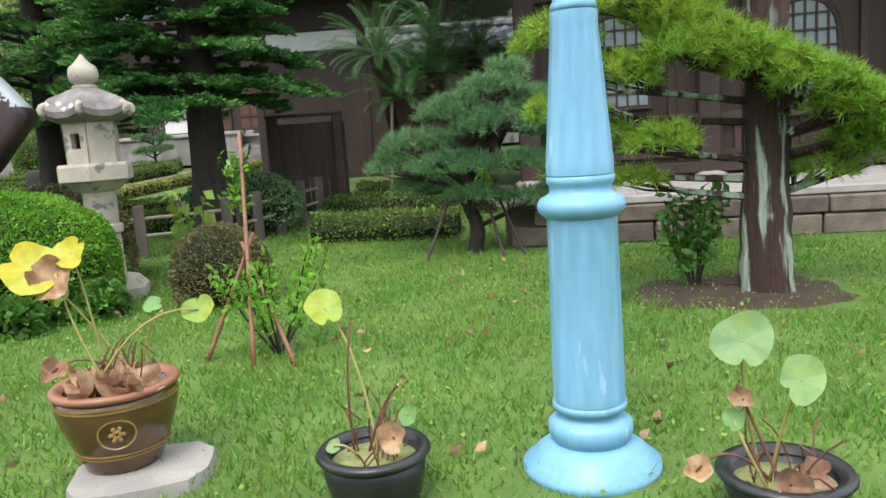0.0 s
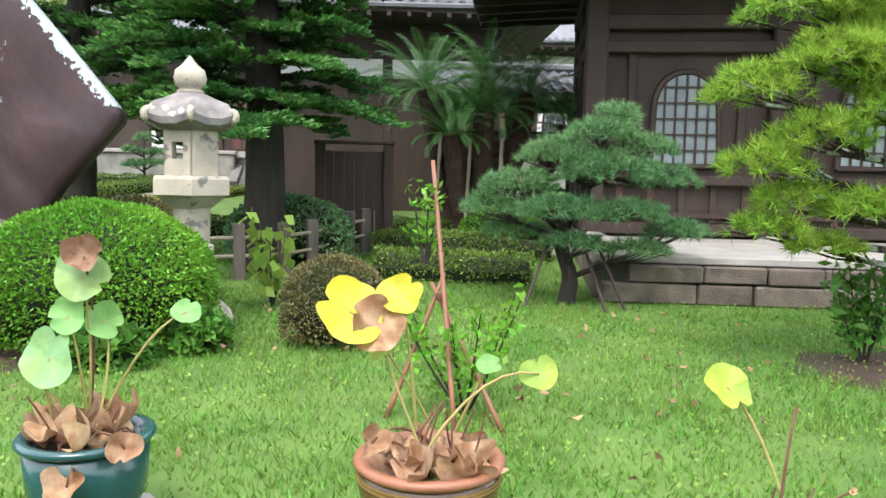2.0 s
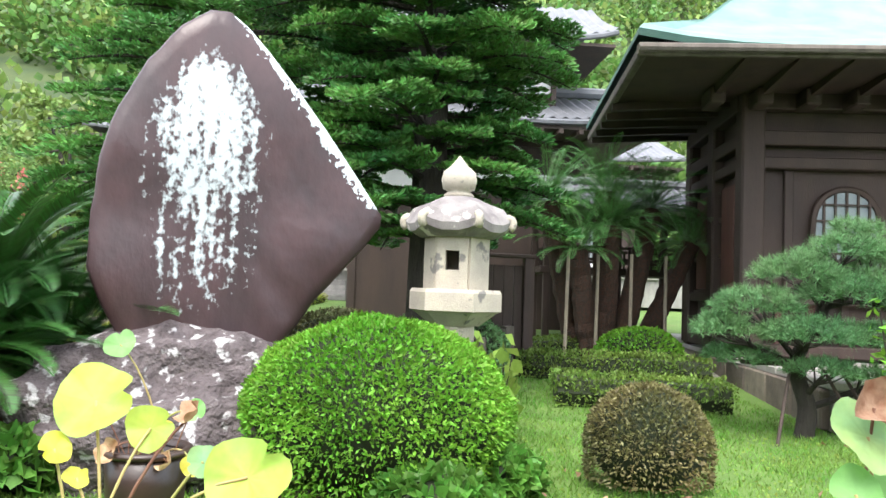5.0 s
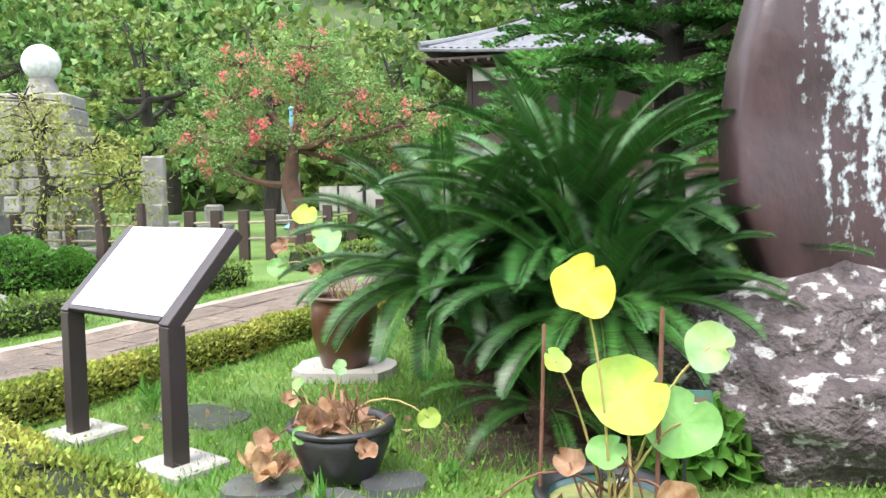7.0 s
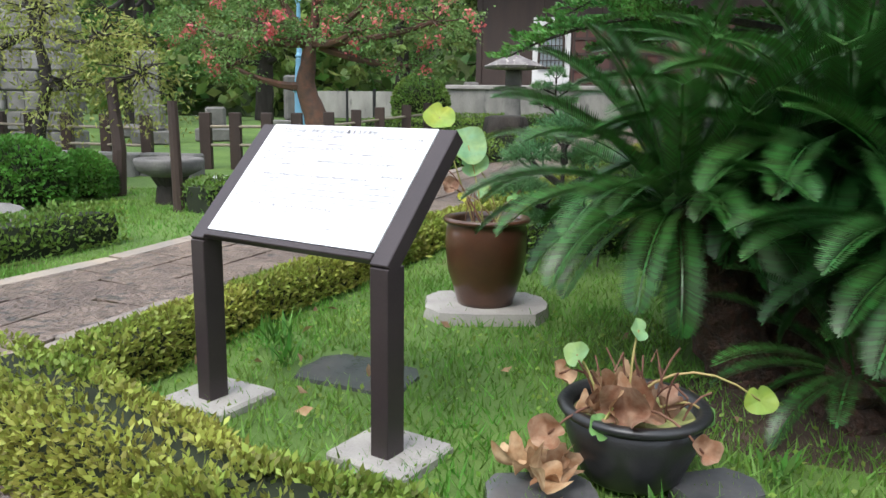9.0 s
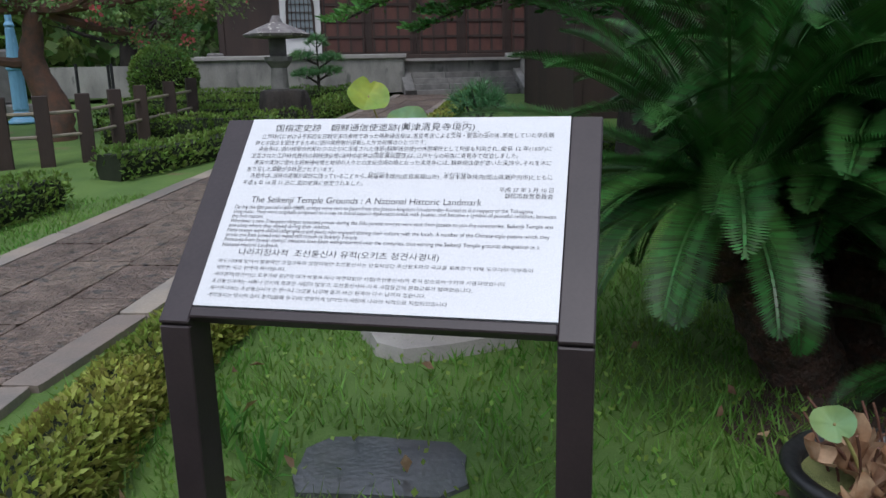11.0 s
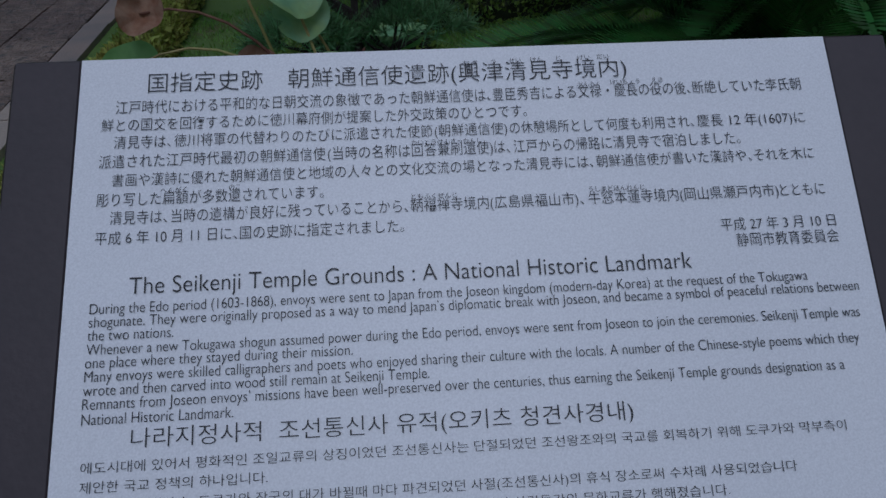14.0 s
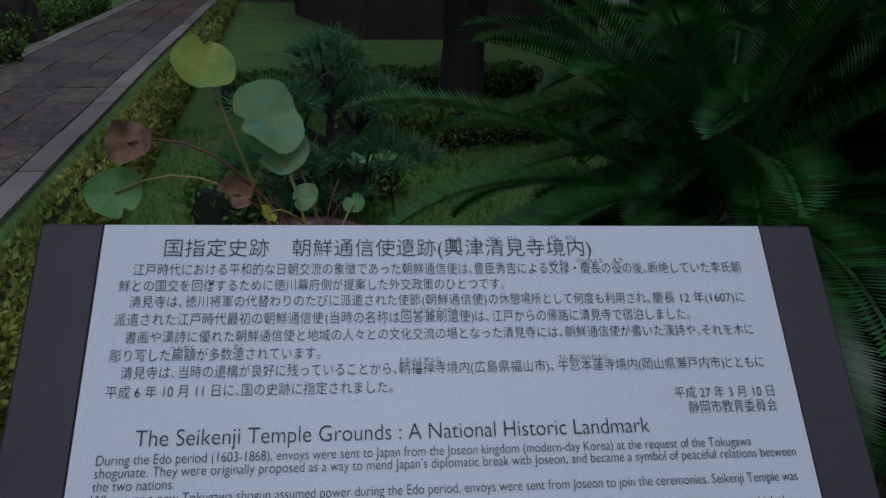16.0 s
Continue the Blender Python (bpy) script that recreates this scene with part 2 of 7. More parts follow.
def mesh_data(name, verts, faces, mat, smooth=False):
    me = bpy.data.meshes.new(name)
    me.from_pydata([tuple(v) for v in verts], [], faces)
    me.materials.append(mat)
    if smooth:
        me.polygons.foreach_set("use_smooth", [True] * len(me.polygons))
    me.update()
    return me


def place(name, me, parent=None, m=None, label=""):
    ob = new(name, me)
    if m is not None:
        ob.matrix_basis = m
    if parent is not None:
        ob.parent = parent
    if label:
        ob["label"] = label
    return ob


def part(name, bm, mat, parent=None, label="", smooth=False, m=None):
    me = bpy.data.meshes.new(name)
    bm.to_mesh(me)
    bm.free()
    me.materials.append(mat)
    if smooth:
        me.polygons.foreach_set("use_smooth", [True] * len(me.polygons))
    return place(name, me, parent, m, label)


def thing(name, at, label, category, group="", kind="", rz=0.0):
    ob = new(name)
    ob.matrix_basis = pose(*at, 0, 0, rz)
    return tagged(ob, label, category, group, kind)


def add_box(bm, size, at=(0, 0, 0), rot=(0, 0, 0), bevel=0.0):
    r = bmesh.ops.create_cube(bm, size=1, matrix=pose(*at, *rot) @ Matrix.Diagonal((*size, 1)))
    if bevel:
        es = {e for v in r["verts"] for e in v.link_edges}
        bmesh.ops.bevel(bm, geom=list(es), offset=bevel, segments=1, affect="EDGES")
    return bm


def box(size, at=(0, 0, 0), rot=(0, 0, 0), bevel=0.0):
    return add_box(bmesh.new(), size, at, rot, bevel)


def add_lathe(bm, profile, sides=24, at=(0, 0, 0), turn=0.0, caps=True):
    """Revolve (radius, z) pairs."""
    rings = []
    for r, z in profile:
        rings.append([bm.verts.new((at[0] + r * math.cos(turn + 2 * math.pi * i / sides), at[1] + r * math.sin(turn + 2 * math.pi * i / sides), at[2] + z)) for i in range(sides)])
    for a, b in zip(rings, rings[1:]):
        for i in range(sides):
            j = (i + 1) % sides
            bm.faces.new((a[i], a[j], b[j], b[i]))
    if caps:
        bm.faces.new(list(reversed(rings[0])))
        bm.faces.new(rings[-1])
    return bm


def lathe(profile, sides=24, at=(0, 0, 0), turn=0.0, caps=True):
    return add_lathe(bmesh.new(), profile, sides, at, turn, caps)


def add_tube(bm, pts, radii, sides=7):
    pts = [Vector(p) for p in pts]
    radii = radii if hasattr(radii, "__len__") else [radii] * len(pts)
    rings = []
    for i, p in enumerate(pts):
        d = (pts[min(i + 1, len(pts) - 1)] - pts[max(i - 1, 0)]).normalized()
        s = d.cross(Vector((0.3, 0.9, 0.2)))
        s = (s if s.length > 0.05 else d.cross(Vector((1, 0, 0)))).normalized()
        t = d.cross(s)
        rings.append([bm.verts.new(p + radii[i] * (math.cos(2 * math.pi * k / sides) * s + math.sin(2 * math.pi * k / sides) * t)) for k in range(sides)])
    for a, b in zip(rings, rings[1:]):
        for k in range(sides):
            l = (k + 1) % sides
            bm.faces.new((a[k], a[l], b[l], b[k]))
    bm.faces.new(rings[-1])
    bm.faces.new(list(reversed(rings[0])))
    return bm


def tube(pts, radii, sides=7):
    return add_tube(bmesh.new(), pts, radii, sides)


def bend(a, b, sag=(0, 0, 0), n=7):
    """A curved row of points from a to b."""
    a, b, c = Vector(a), Vector(b), Vector(sag)
    return [a.lerp(b, k / (n - 1)) + c * (4 * (k / (n - 1)) * (1 - k / (n - 1))) for k in range(n)]


def soup(name, polys, mat, parent=None, m=None, label="", smooth=False):
    """One mesh of many loose polygons from an array (count, corners, 3)."""
    polys = np.ascontiguousarray(polys, dtype=np.float32)
    n, k = polys.shape[:2]
    me = bpy.data.meshes.new(name)
    me.vertices.add(n * k)
    me.vertices.foreach_set("co", polys.ravel())
    me.loops.add(n * k)
    me.loops.foreach_set("vertex_index", np.arange(n * k, dtype=np.int32))
    me.polygons.add(n)
    me.polygons.foreach_set("loop_start", np.arange(0, n * k, k, dtype=np.int32))
    me.update(calc_edges=True)
    me.materials.append(mat)
    if name == "":
        return me
    return place(name, me, parent, m, label)


def unit(v):
    return v / np.maximum(np.linalg.norm(v, axis=-1, keepdims=True), 1e-9)


def leaves(points, ways, length, width, spread=0.5, fold=0.0):
    """Pointed four-cornered leaves at the points, along the ways with some spread."""
    n = len(points)
    d = unit(ways + spread * rng.normal(size=(n, 3)))
    s = unit(np.cross(d, rng.normal(size=(n, 3))))
    ln = length * rng.uniform(0.7, 1.25, (n, 1))
    wd = width * rng.uniform(0.75, 1.2, (n, 1))
    p = points - d * ln * 0.3
    up = np.cross(s, d) * wd * fold
    return np.stack([p, p + d * ln * 0.5 + s * wd * 0.5 + up, p + d * ln, p + d * ln * 0.5 - s * wd * 0.5 + up], axis=1)


def height(x, y):
    """The ground: level lawn, rising gently towards the temple."""
    y = np.asarray(y, dtype=float)
    k = np.clip(y - 9, 0, 17.5)
    return 0.055 * k * k / (k + 0.6)


def lumpy(radius, scale, amount, sub=4, seed=0.0, squash=(1, 1, 1), floor=-9.0):
    bm = bmesh.new()
    bmesh.ops.create_icosphere(bm, subdivisions=sub, radius=1)
    for v in bm.verts:
        d = v.co.normalized()
        f = 1 + amount * (noise.noise(d * scale + Vector((seed, seed, seed))) + 0.5 * noise.noise(d * scale * 2.3 + Vector((seed, 0, 5))))
        v.co = Vector((d.x * squash[0], d.y * squash[1], d.z * squash[2])) * f * radius
        v.co.z = max(v.co.z, floor)
    return bm


def clipped_bush(name, at, rx, ry, top, mat, label, n=9000, leaf=(0.05, 0.028), group="", low=0.0, power=2.0):
    """A rounded, clipped shrub: dark light-blocking heart and a skin of small leaves."""
    t = thing(name, at, label, "shrub", group)
    d = unit(rng.normal(size=(n, 3)))
    d[:, 2] = np.abs(d[:, 2]) * 1.15 - 0.28
    d = unit(d)
    w = np.array([noise.noise(Vector(v) * 3.1 + Vector((at[0], at[1], 0))) for v in d])
    f = (1 + 0.05 * w + rng.normal(0, 0.018, n))[:, None]
    c = top * 0.42
    pts = d * f * np.array([rx, ry, top - c]) + np.array([0, 0, c])
    pts[:, 2] = np.where(d[:, 2] < 0, c + d[:, 2] * (c - low) / 0.35 * f[:, 0], pts[:, 2])
    keep = pts[:, 2] > low
    pts, d = pts[keep], d[keep]
    soup("foliage", leaves(pts, d * np.array([1, 1, 1.1]), *leaf, spread=0.7, fold=0.15), mat, t)
    # solid dark body added to block light, in place of inner shade
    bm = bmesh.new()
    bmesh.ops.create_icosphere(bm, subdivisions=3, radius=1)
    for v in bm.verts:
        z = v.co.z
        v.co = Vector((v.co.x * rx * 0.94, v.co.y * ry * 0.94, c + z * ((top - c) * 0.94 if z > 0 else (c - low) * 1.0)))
    part("heart", bm, M["shade_core"], t, "dark solid standing in for the shaded inside", True)
    part("stem", tube([(0.02, 0, -0.02), (0, 0.01, c * 0.5), (0, 0, c)], [0.05, 0.04, 0.03]), M["bark"], t)
    return t


def hedge_run(name, a, b, wide, tall, mat, label, per=2600, group="hedges", leaf=(0.04, 0.02), kind=""):
    """A low clipped hedge from a to b, with leaves over a dark heart."""
    a, b = Vector(a), Vector(b)
    ln = (b - a).length
    ang = math.degrees(math.atan2((b - a).y, (b - a).x))
    t = thing(name, (a.x, a.y, float(height(a.x, a.y))), label, "hedge", group, kind, ang)
    rise = float(height(b.x, b.y) - height(a.x, a.y))
    n = int(per * ln)
    u = rng.uniform(-0.05, ln + 0.05, n)
    th = rng.uniform(-0.15, math.pi + 0.15, n)
    cy, cz = np.cos(th), np.sin(th)
    y = wide / 2 * np.sign(cy) * np.abs(cy) ** 0.55
    z = tall * np.clip(np.abs(cz), 0, 1) ** 0.5 * np.where(cz < 0, 0.1, 1)
    z = np.where(rng.random(n) < 0.4, z * rng.uniform(0.35, 1, n), z)
    wob = np.array([noise.noise(Vector((p * 2.3 + a.x * 3, q * 4, a.y))) for p, q in zip(u, y)])
    z = z * (1 + 0.22 * wob) + rng.normal(0, 0.012, n)
    y = y * (1 + 0.18 * wob) + rng.normal(0, 0.012, n)
    pts = np.stack([u, y, np.maximum(z, 0.02) + rise * u / ln], 1)
    way = np.stack([0.2 * rng.normal(size=n), cy, np.abs(cz) + 0.35], 1)
    soup("foliage", leaves(pts, unit(way), *leaf, spread=0.6, fold=0.15), mat, t)
    # dark fill under the leaves, added as the hedge's inner shade
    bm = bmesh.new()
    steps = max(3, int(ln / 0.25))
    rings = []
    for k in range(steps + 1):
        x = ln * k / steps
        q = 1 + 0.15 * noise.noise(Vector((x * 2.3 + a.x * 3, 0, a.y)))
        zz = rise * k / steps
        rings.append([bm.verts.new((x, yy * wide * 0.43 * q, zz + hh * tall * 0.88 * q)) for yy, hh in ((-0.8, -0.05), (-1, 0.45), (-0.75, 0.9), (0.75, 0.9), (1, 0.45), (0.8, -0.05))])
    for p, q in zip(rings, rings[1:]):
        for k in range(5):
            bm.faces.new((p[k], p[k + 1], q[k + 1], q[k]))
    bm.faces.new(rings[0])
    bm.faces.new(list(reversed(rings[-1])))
    part("heart", bm, M["shade_core"], t, "dark fill standing in for shade between the leaves")
    return t


def streaked_stone():
    """Adds the pale lime panel to the memorial stone: ragged streaks and drops, in the stone's own measures."""
    m = M["stele"]
    n, link = m.node_tree.nodes, m.node_tree.links.new
    b = n["Principled BSDF"]
    old = b.inputs["Base Color"].links[0].from_socket
    tc = n.new("ShaderNodeTexCoord")
    sep = n.new("ShaderNodeSeparateXYZ")
    link(tc.outputs["Object"], sep.inputs[0])

    def calc(op, a, c=0.0, d=0.0):
        k = n.new("ShaderNodeMath")
        k.operation = op
        for sock, v in zip(k.inputs, (a, c, d)):
            if hasattr(v, "is_output"):
                link(v, sock)
            else:
                sock.default_value = v
        return k.outputs[0]

    def tex(scale, stretch, detail=5.0):
        mp, t = n.new("ShaderNodeMapping"), n.new("ShaderNodeTexNoise")
        mp.inputs["Scale"].default_value = stretch
        link(tc.outputs["Object"], mp.inputs[0])
        link(mp.outputs[0], t.inputs["Vector"])
        t.inputs["Scale"].default_value, t.inputs["Detail"].default_value = scale, detail
        return t.outputs[0]

    across = calc("ABSOLUTE", calc("ADD", sep.outputs[0], 0.31))
    top = calc("SUBTRACT", 3.02, sep.outputs[2])
    # narrower towards the pointed top of the panel
    half = calc("MINIMUM", 0.36, calc("MULTIPLY_ADD", top, 0.55, 0.10))
    inside = calc("SUBTRACT", half, across)
    edge = calc("MULTIPLY", calc("MINIMUM", inside, 0.12), 4.0)
    foot = calc("MINIMUM", calc("MULTIPLY", calc("SUBTRACT", sep.outputs[2], 1.22), 1.6), 0.25)
    head = calc("MINIMUM", calc("MULTIPLY", top, 3.0), 0.25)
    fade = calc("MULTIPLY", calc("SUBTRACT", sep.outputs[2], 2.15), 0.5)
    streak = tex(13.0, (1.0, 1.0, 0.10))
    drops = tex(24.0, (1.0, 1.0, 0.8), 4.0)
    total = calc("ADD", calc("ADD", edge, calc("ADD", foot, head)), fade)
    total = calc("ADD", total, calc("MULTIPLY", calc("SUBTRACT", streak, 0.5), 2.2))
    total = calc("ADD", total, calc("MULTIPLY", calc("SUBTRACT", drops, 0.5), 2.6))
    r = n.new("ShaderNodeMapRange")
    r.inputs[1].default_value, r.inputs[2].default_value = 0.60, 1.05
    link(total, r.inputs[0])
    out = calc("MULTIPLY", r.outputs[0], calc("GREATER_THAN", inside, -0.1))
    # white lichen crust along the slanting edge
    rim = calc("SUBTRACT", 2.03, calc("ADD", calc("MULTIPLY", sep.outputs[0], 0.787), calc("MULTIPLY", sep.outputs[2], 0.617)))
    crust = calc("ADD", calc("MULTIPLY", rim, -9.0), calc("MULTIPLY", drops, 2.4))
    crust = calc("MULTIPLY", calc("GREATER_THAN", crust, 0.72), calc("GREATER_THAN", sep.outputs[2], 2.0))
    out = calc("MAXIMUM", out, crust)
    x = n.new("ShaderNodeMix")
    x.data_type = "RGBA"
    x.inputs[7].default_value = (0.40, 0.45, 0.47, 1)
    link(out, x.inputs[0])
    link(old, x.inputs[6])
    link(x.outputs[2], b.inputs["Base Color"])


streaked_stone()


# ---- ground ----
def ground_sheet():
    xs = np.concatenate([np.linspace(-600, -40, 8)[:-1], np.linspace(-40, -16, 14)[:-1], np.linspace(-16, 8, 161)[:-1], np.linspace(8, 30, 12)[:-1], np.linspace(30, 600, 8)])
    ys = np.concatenate([np.linspace(-600, -20, 7)[:-1], np.linspace(-20, 0, 11)[:-1], np.linspace(0, 12, 81)[:-1], np.linspace(12, 40, 40)[:-1], np.linspace(40, 600, 8)])
    verts, faces = [], []
    for y in ys:
        for x in xs:
            bumpy = 0.018 * noise.noise(Vector((x * 0.9, y * 0.9, 0))) + 0.008 * noise.noise(Vector((x * 4, y * 4, 1))) if -16 < x < 8 and 0 < y < 12 else 0
            verts.append((x, y, float(height(x, y)) + bumpy - 0.01))
    w = len(xs)
    for j in range(len(ys) - 1):
        for i in range(w - 1):
            faces.append((j * w + i, j * w + i + 1, (j + 1) * w + i + 1, (j + 1) * w + i))
    return tagged(place("ground", mesh_data("ground", verts, faces, M["turf"], True)), "damp mossy green lawn ground of a temple garden", "ground", kind="structure")


ground_sheet()


def path_right(y):
    return np.interp(y, [6, 8, 9, 11.2, 17.4, 22.3, 26.5], [-11.25, -11.1, -10.82, -10.15, -8.15, -6.5, -5.1])


def on_path(x, y):
    main = (x > path_right(y) - 1.95) & (x < path_right(y) + 0.05) & (y > 6.0)
    fore = y < walk_line(x) + 0.95
    corner = (x < -9.6) & (y < 6.15 - 0.53 * np.maximum(x + 11.0, 0))
    return main | fore | corner


def walk_line(x):
    """The middle of the paved walk along the lawn's edge."""
    return np.interp(x, [-14, -10.8, -9.4, -7.8, -5, -2.6, 0, 6], [4.6, 4.55, 4.2, 3.0, 2.1, 1.0, 0.0, -1.2])


def grass():
    n = 420000
    x, y = rng.uniform(-15.5, 5.5, n), 1.0 + 12.5 * rng.random(n) ** 1.35
    keep = ~on_path(x, y)
    keep &= ~((x > 0.9) & (y > 9.1 - 0.2 * (x - 1)))
    keep &= ~((np.hypot(x - 2.55, y - 5.8) < 0.75) & (rng.random(n) < 0.85))
    keep &= ~((np.abs((x + 9.52) * 0.919 - (y - 7.32) * 0.395) < 0.36) & (np.abs((x + 9.52) * 0.395 + (y - 7.32) * 0.919) < 0.24))
    clump = np.array([noise.noise(Vector((a * 1.3, b * 1.3, 3))) for a, b in zip(x, y)])
    keep &= rng.random(n) < 0.72 + 0.6 * clump
    x, y, clump = x[keep], y[keep], clump[keep]
    n = len(x)
    base = np.stack([x, y, height(x, y) - 0.012], 1)
    h = (0.034 + 0.03 * rng.random(n) + 0.02 * clump + 0.035 * (rng.random(n) < 0.04))[:, None]
    near = ((x < -7.2) & (y < 9.5))[:, None]
    h = np.where(near, h * 1.35, h)
    lean = rng.normal(0, 0.5, (n, 2))
    tip = base + np.concatenate([lean * h, h], 1)
    a = rng.uniform(0, math.pi, n)
    s = np.stack([np.cos(a), np.sin(a), 0 * a], 1) * (0.0042 + 0.004 * rng.random(n))[:, None]
    tagged(soup("lawn_grass", np.stack([base - s, base + s, tip], 1), M["grass"]), "short bright green lawn grass wet with rain", "grass", kind="stuff")
    # clover-like weeds and small fallen leaves
    m = 9000
    x, y = rng.uniform(-12, 4.5, m), rng.uniform(2.2, 8.8, m)
    keep = ~on_path(x, y)
    x, y = x[keep], y[keep]
    p = np.stack([x, y, height(x, y) + 0.02 + 0.02 * rng.random(len(x))], 1)
    tagged(soup("lawn_weeds", leaves(p, np.tile([0, 0, 0.25], (len(p), 1)), 0.03, 0.024, 1.0, 0.1), M["bigleaf"]), "small round pale weeds scattered in the lawn", "weeds", kind="stuff")
    m = 260
    x, y = rng.uniform(-12, 4, m), rng.uniform(3, 8.5, m)
    keep = ~on_path(x, y)
    x, y = x[keep], y[keep]
    p = np.stack([x, y, height(x, y) + 0.045], 1)
    tagged(soup("fallen_leaves", leaves(p, np.tile([0, 0, 0.1], (len(p), 1)), 0.07, 0.045, 1.0, 0.3), M["dryleaf"]), "brown fallen leaves lying on the lawn", "leaves", kind="stuff")


grass()


def shade_wall():
    """Unseen wall added behind the visitor to block sky light: plinth, face, capping."""
    t = thing("precinct_wall", (-5.0, -5.5, 0), "plain dark wall added out of view to cut sky light", "garden wall", kind="structure", rz=-14)
    part("wall_face", box((60, 0.4, 4.2), (0, 0, 2.05)), M["timber"], t)
    part("wall_plinth", box((60, 0.5, 0.5), (0, 0, 0.2), bevel=0.03), M["greystone"], t)
    part("wall_cap", box((60, 0.9, 0.16), (0, 0, 4.23), bevel=0.04), M["tile"], t)


shade_wall()


def tuft(name, at, n, tall, label, wide=0.012):
    p = np.zeros((n, 3))
    p[:, :2] = rng.normal(0, 0.04, (n, 2))
    d = unit(np.stack([rng.normal(0, 0.5, n), rng.normal(0, 0.5, n), np.ones(n)], 1))
    s = unit(np.cross(d, [0, 0, 1])) * wide
    ln = tall * rng.uniform(0.6, 1.1, (n, 1))
    mid = p + d * ln * 0.6
    tip = p + d * ln + np.array([0, 0, -0.2]) * ln * np.linalg.norm(d[:, :2], axis=1, keepdims=True)
    ob = soup(name, np.stack([p - s * 0.6, mid - s, tip, mid + s], 1), M["shrub"], None, pose(*at))
    return tagged(ob, label, "grass tuft", "grass tufts")


for at, n, tall in (((-8.05, 5.85, 0), 26, 0.28), ((-10.3, 6.55, 0), 20, 0.22), ((-10.1, 7.6, 0), 24, 0.26), ((-9.95, 7.35, 0), 16, 0.2), ((-7.6, 6.5, 0), 18, 0.16)):
    tuft("grass_tuft", at, n, tall, "tall green grass tuft at the lawn's edge")


# ---- trees and shrubs ----
def lotus_leaf_mesh(r, cup=0.25, wave=0.12, seed=0, curl=0.0, name="leaf", mat=None, bite=0.0):
    rnd = random.Random(seed)
    ph = [rnd.uniform(0, 6.3) for _ in range(4)]
    rings, seg = 6, 30
    verts = [(0, 0, -cup * r * 0.12)]
    for i in range(1, rings + 1):
        f = i / rings
        for k in range(seg):
            a = 2 * math.pi * k / seg
            rr = r * f * (1 + 0.07 * math.sin(2 * a + ph[0]) + 0.05 * math.sin(3 * a + ph[1]))
            notch = math.exp(-((a - math.pi) / 0.16) ** 2)
            rr *= 1 - 0.32 * notch * f
            if bite:
                rr *= 1 - bite * f * (0.5 + 0.5 * math.sin(5 * a + ph[2])) * (0.5 + 0.5 * math.sin(a + ph[3]))
            z = cup * r * (f * f - 0.12) + wave * r * f * f * math.sin(4 * a + ph[2]) + 0.03 * r * f * math.sin(11 * a + ph[3]) - curl * r * f * f * max(0, math.cos(a + ph[3])) ** 2
            verts.append((rr * math.cos(a), rr * math.sin(a), z))
    faces = [(0, 1 + k, 1 + (k + 1) % seg) for k in range(seg)]
    for i in range(rings - 1):
        o = 1 + i * seg
        faces += [(o + k, o + seg + k, o + seg + (k + 1) % seg, o + (k + 1) % seg) for k in range(seg)]
    return mesh_data(name, verts, faces, mat, True)


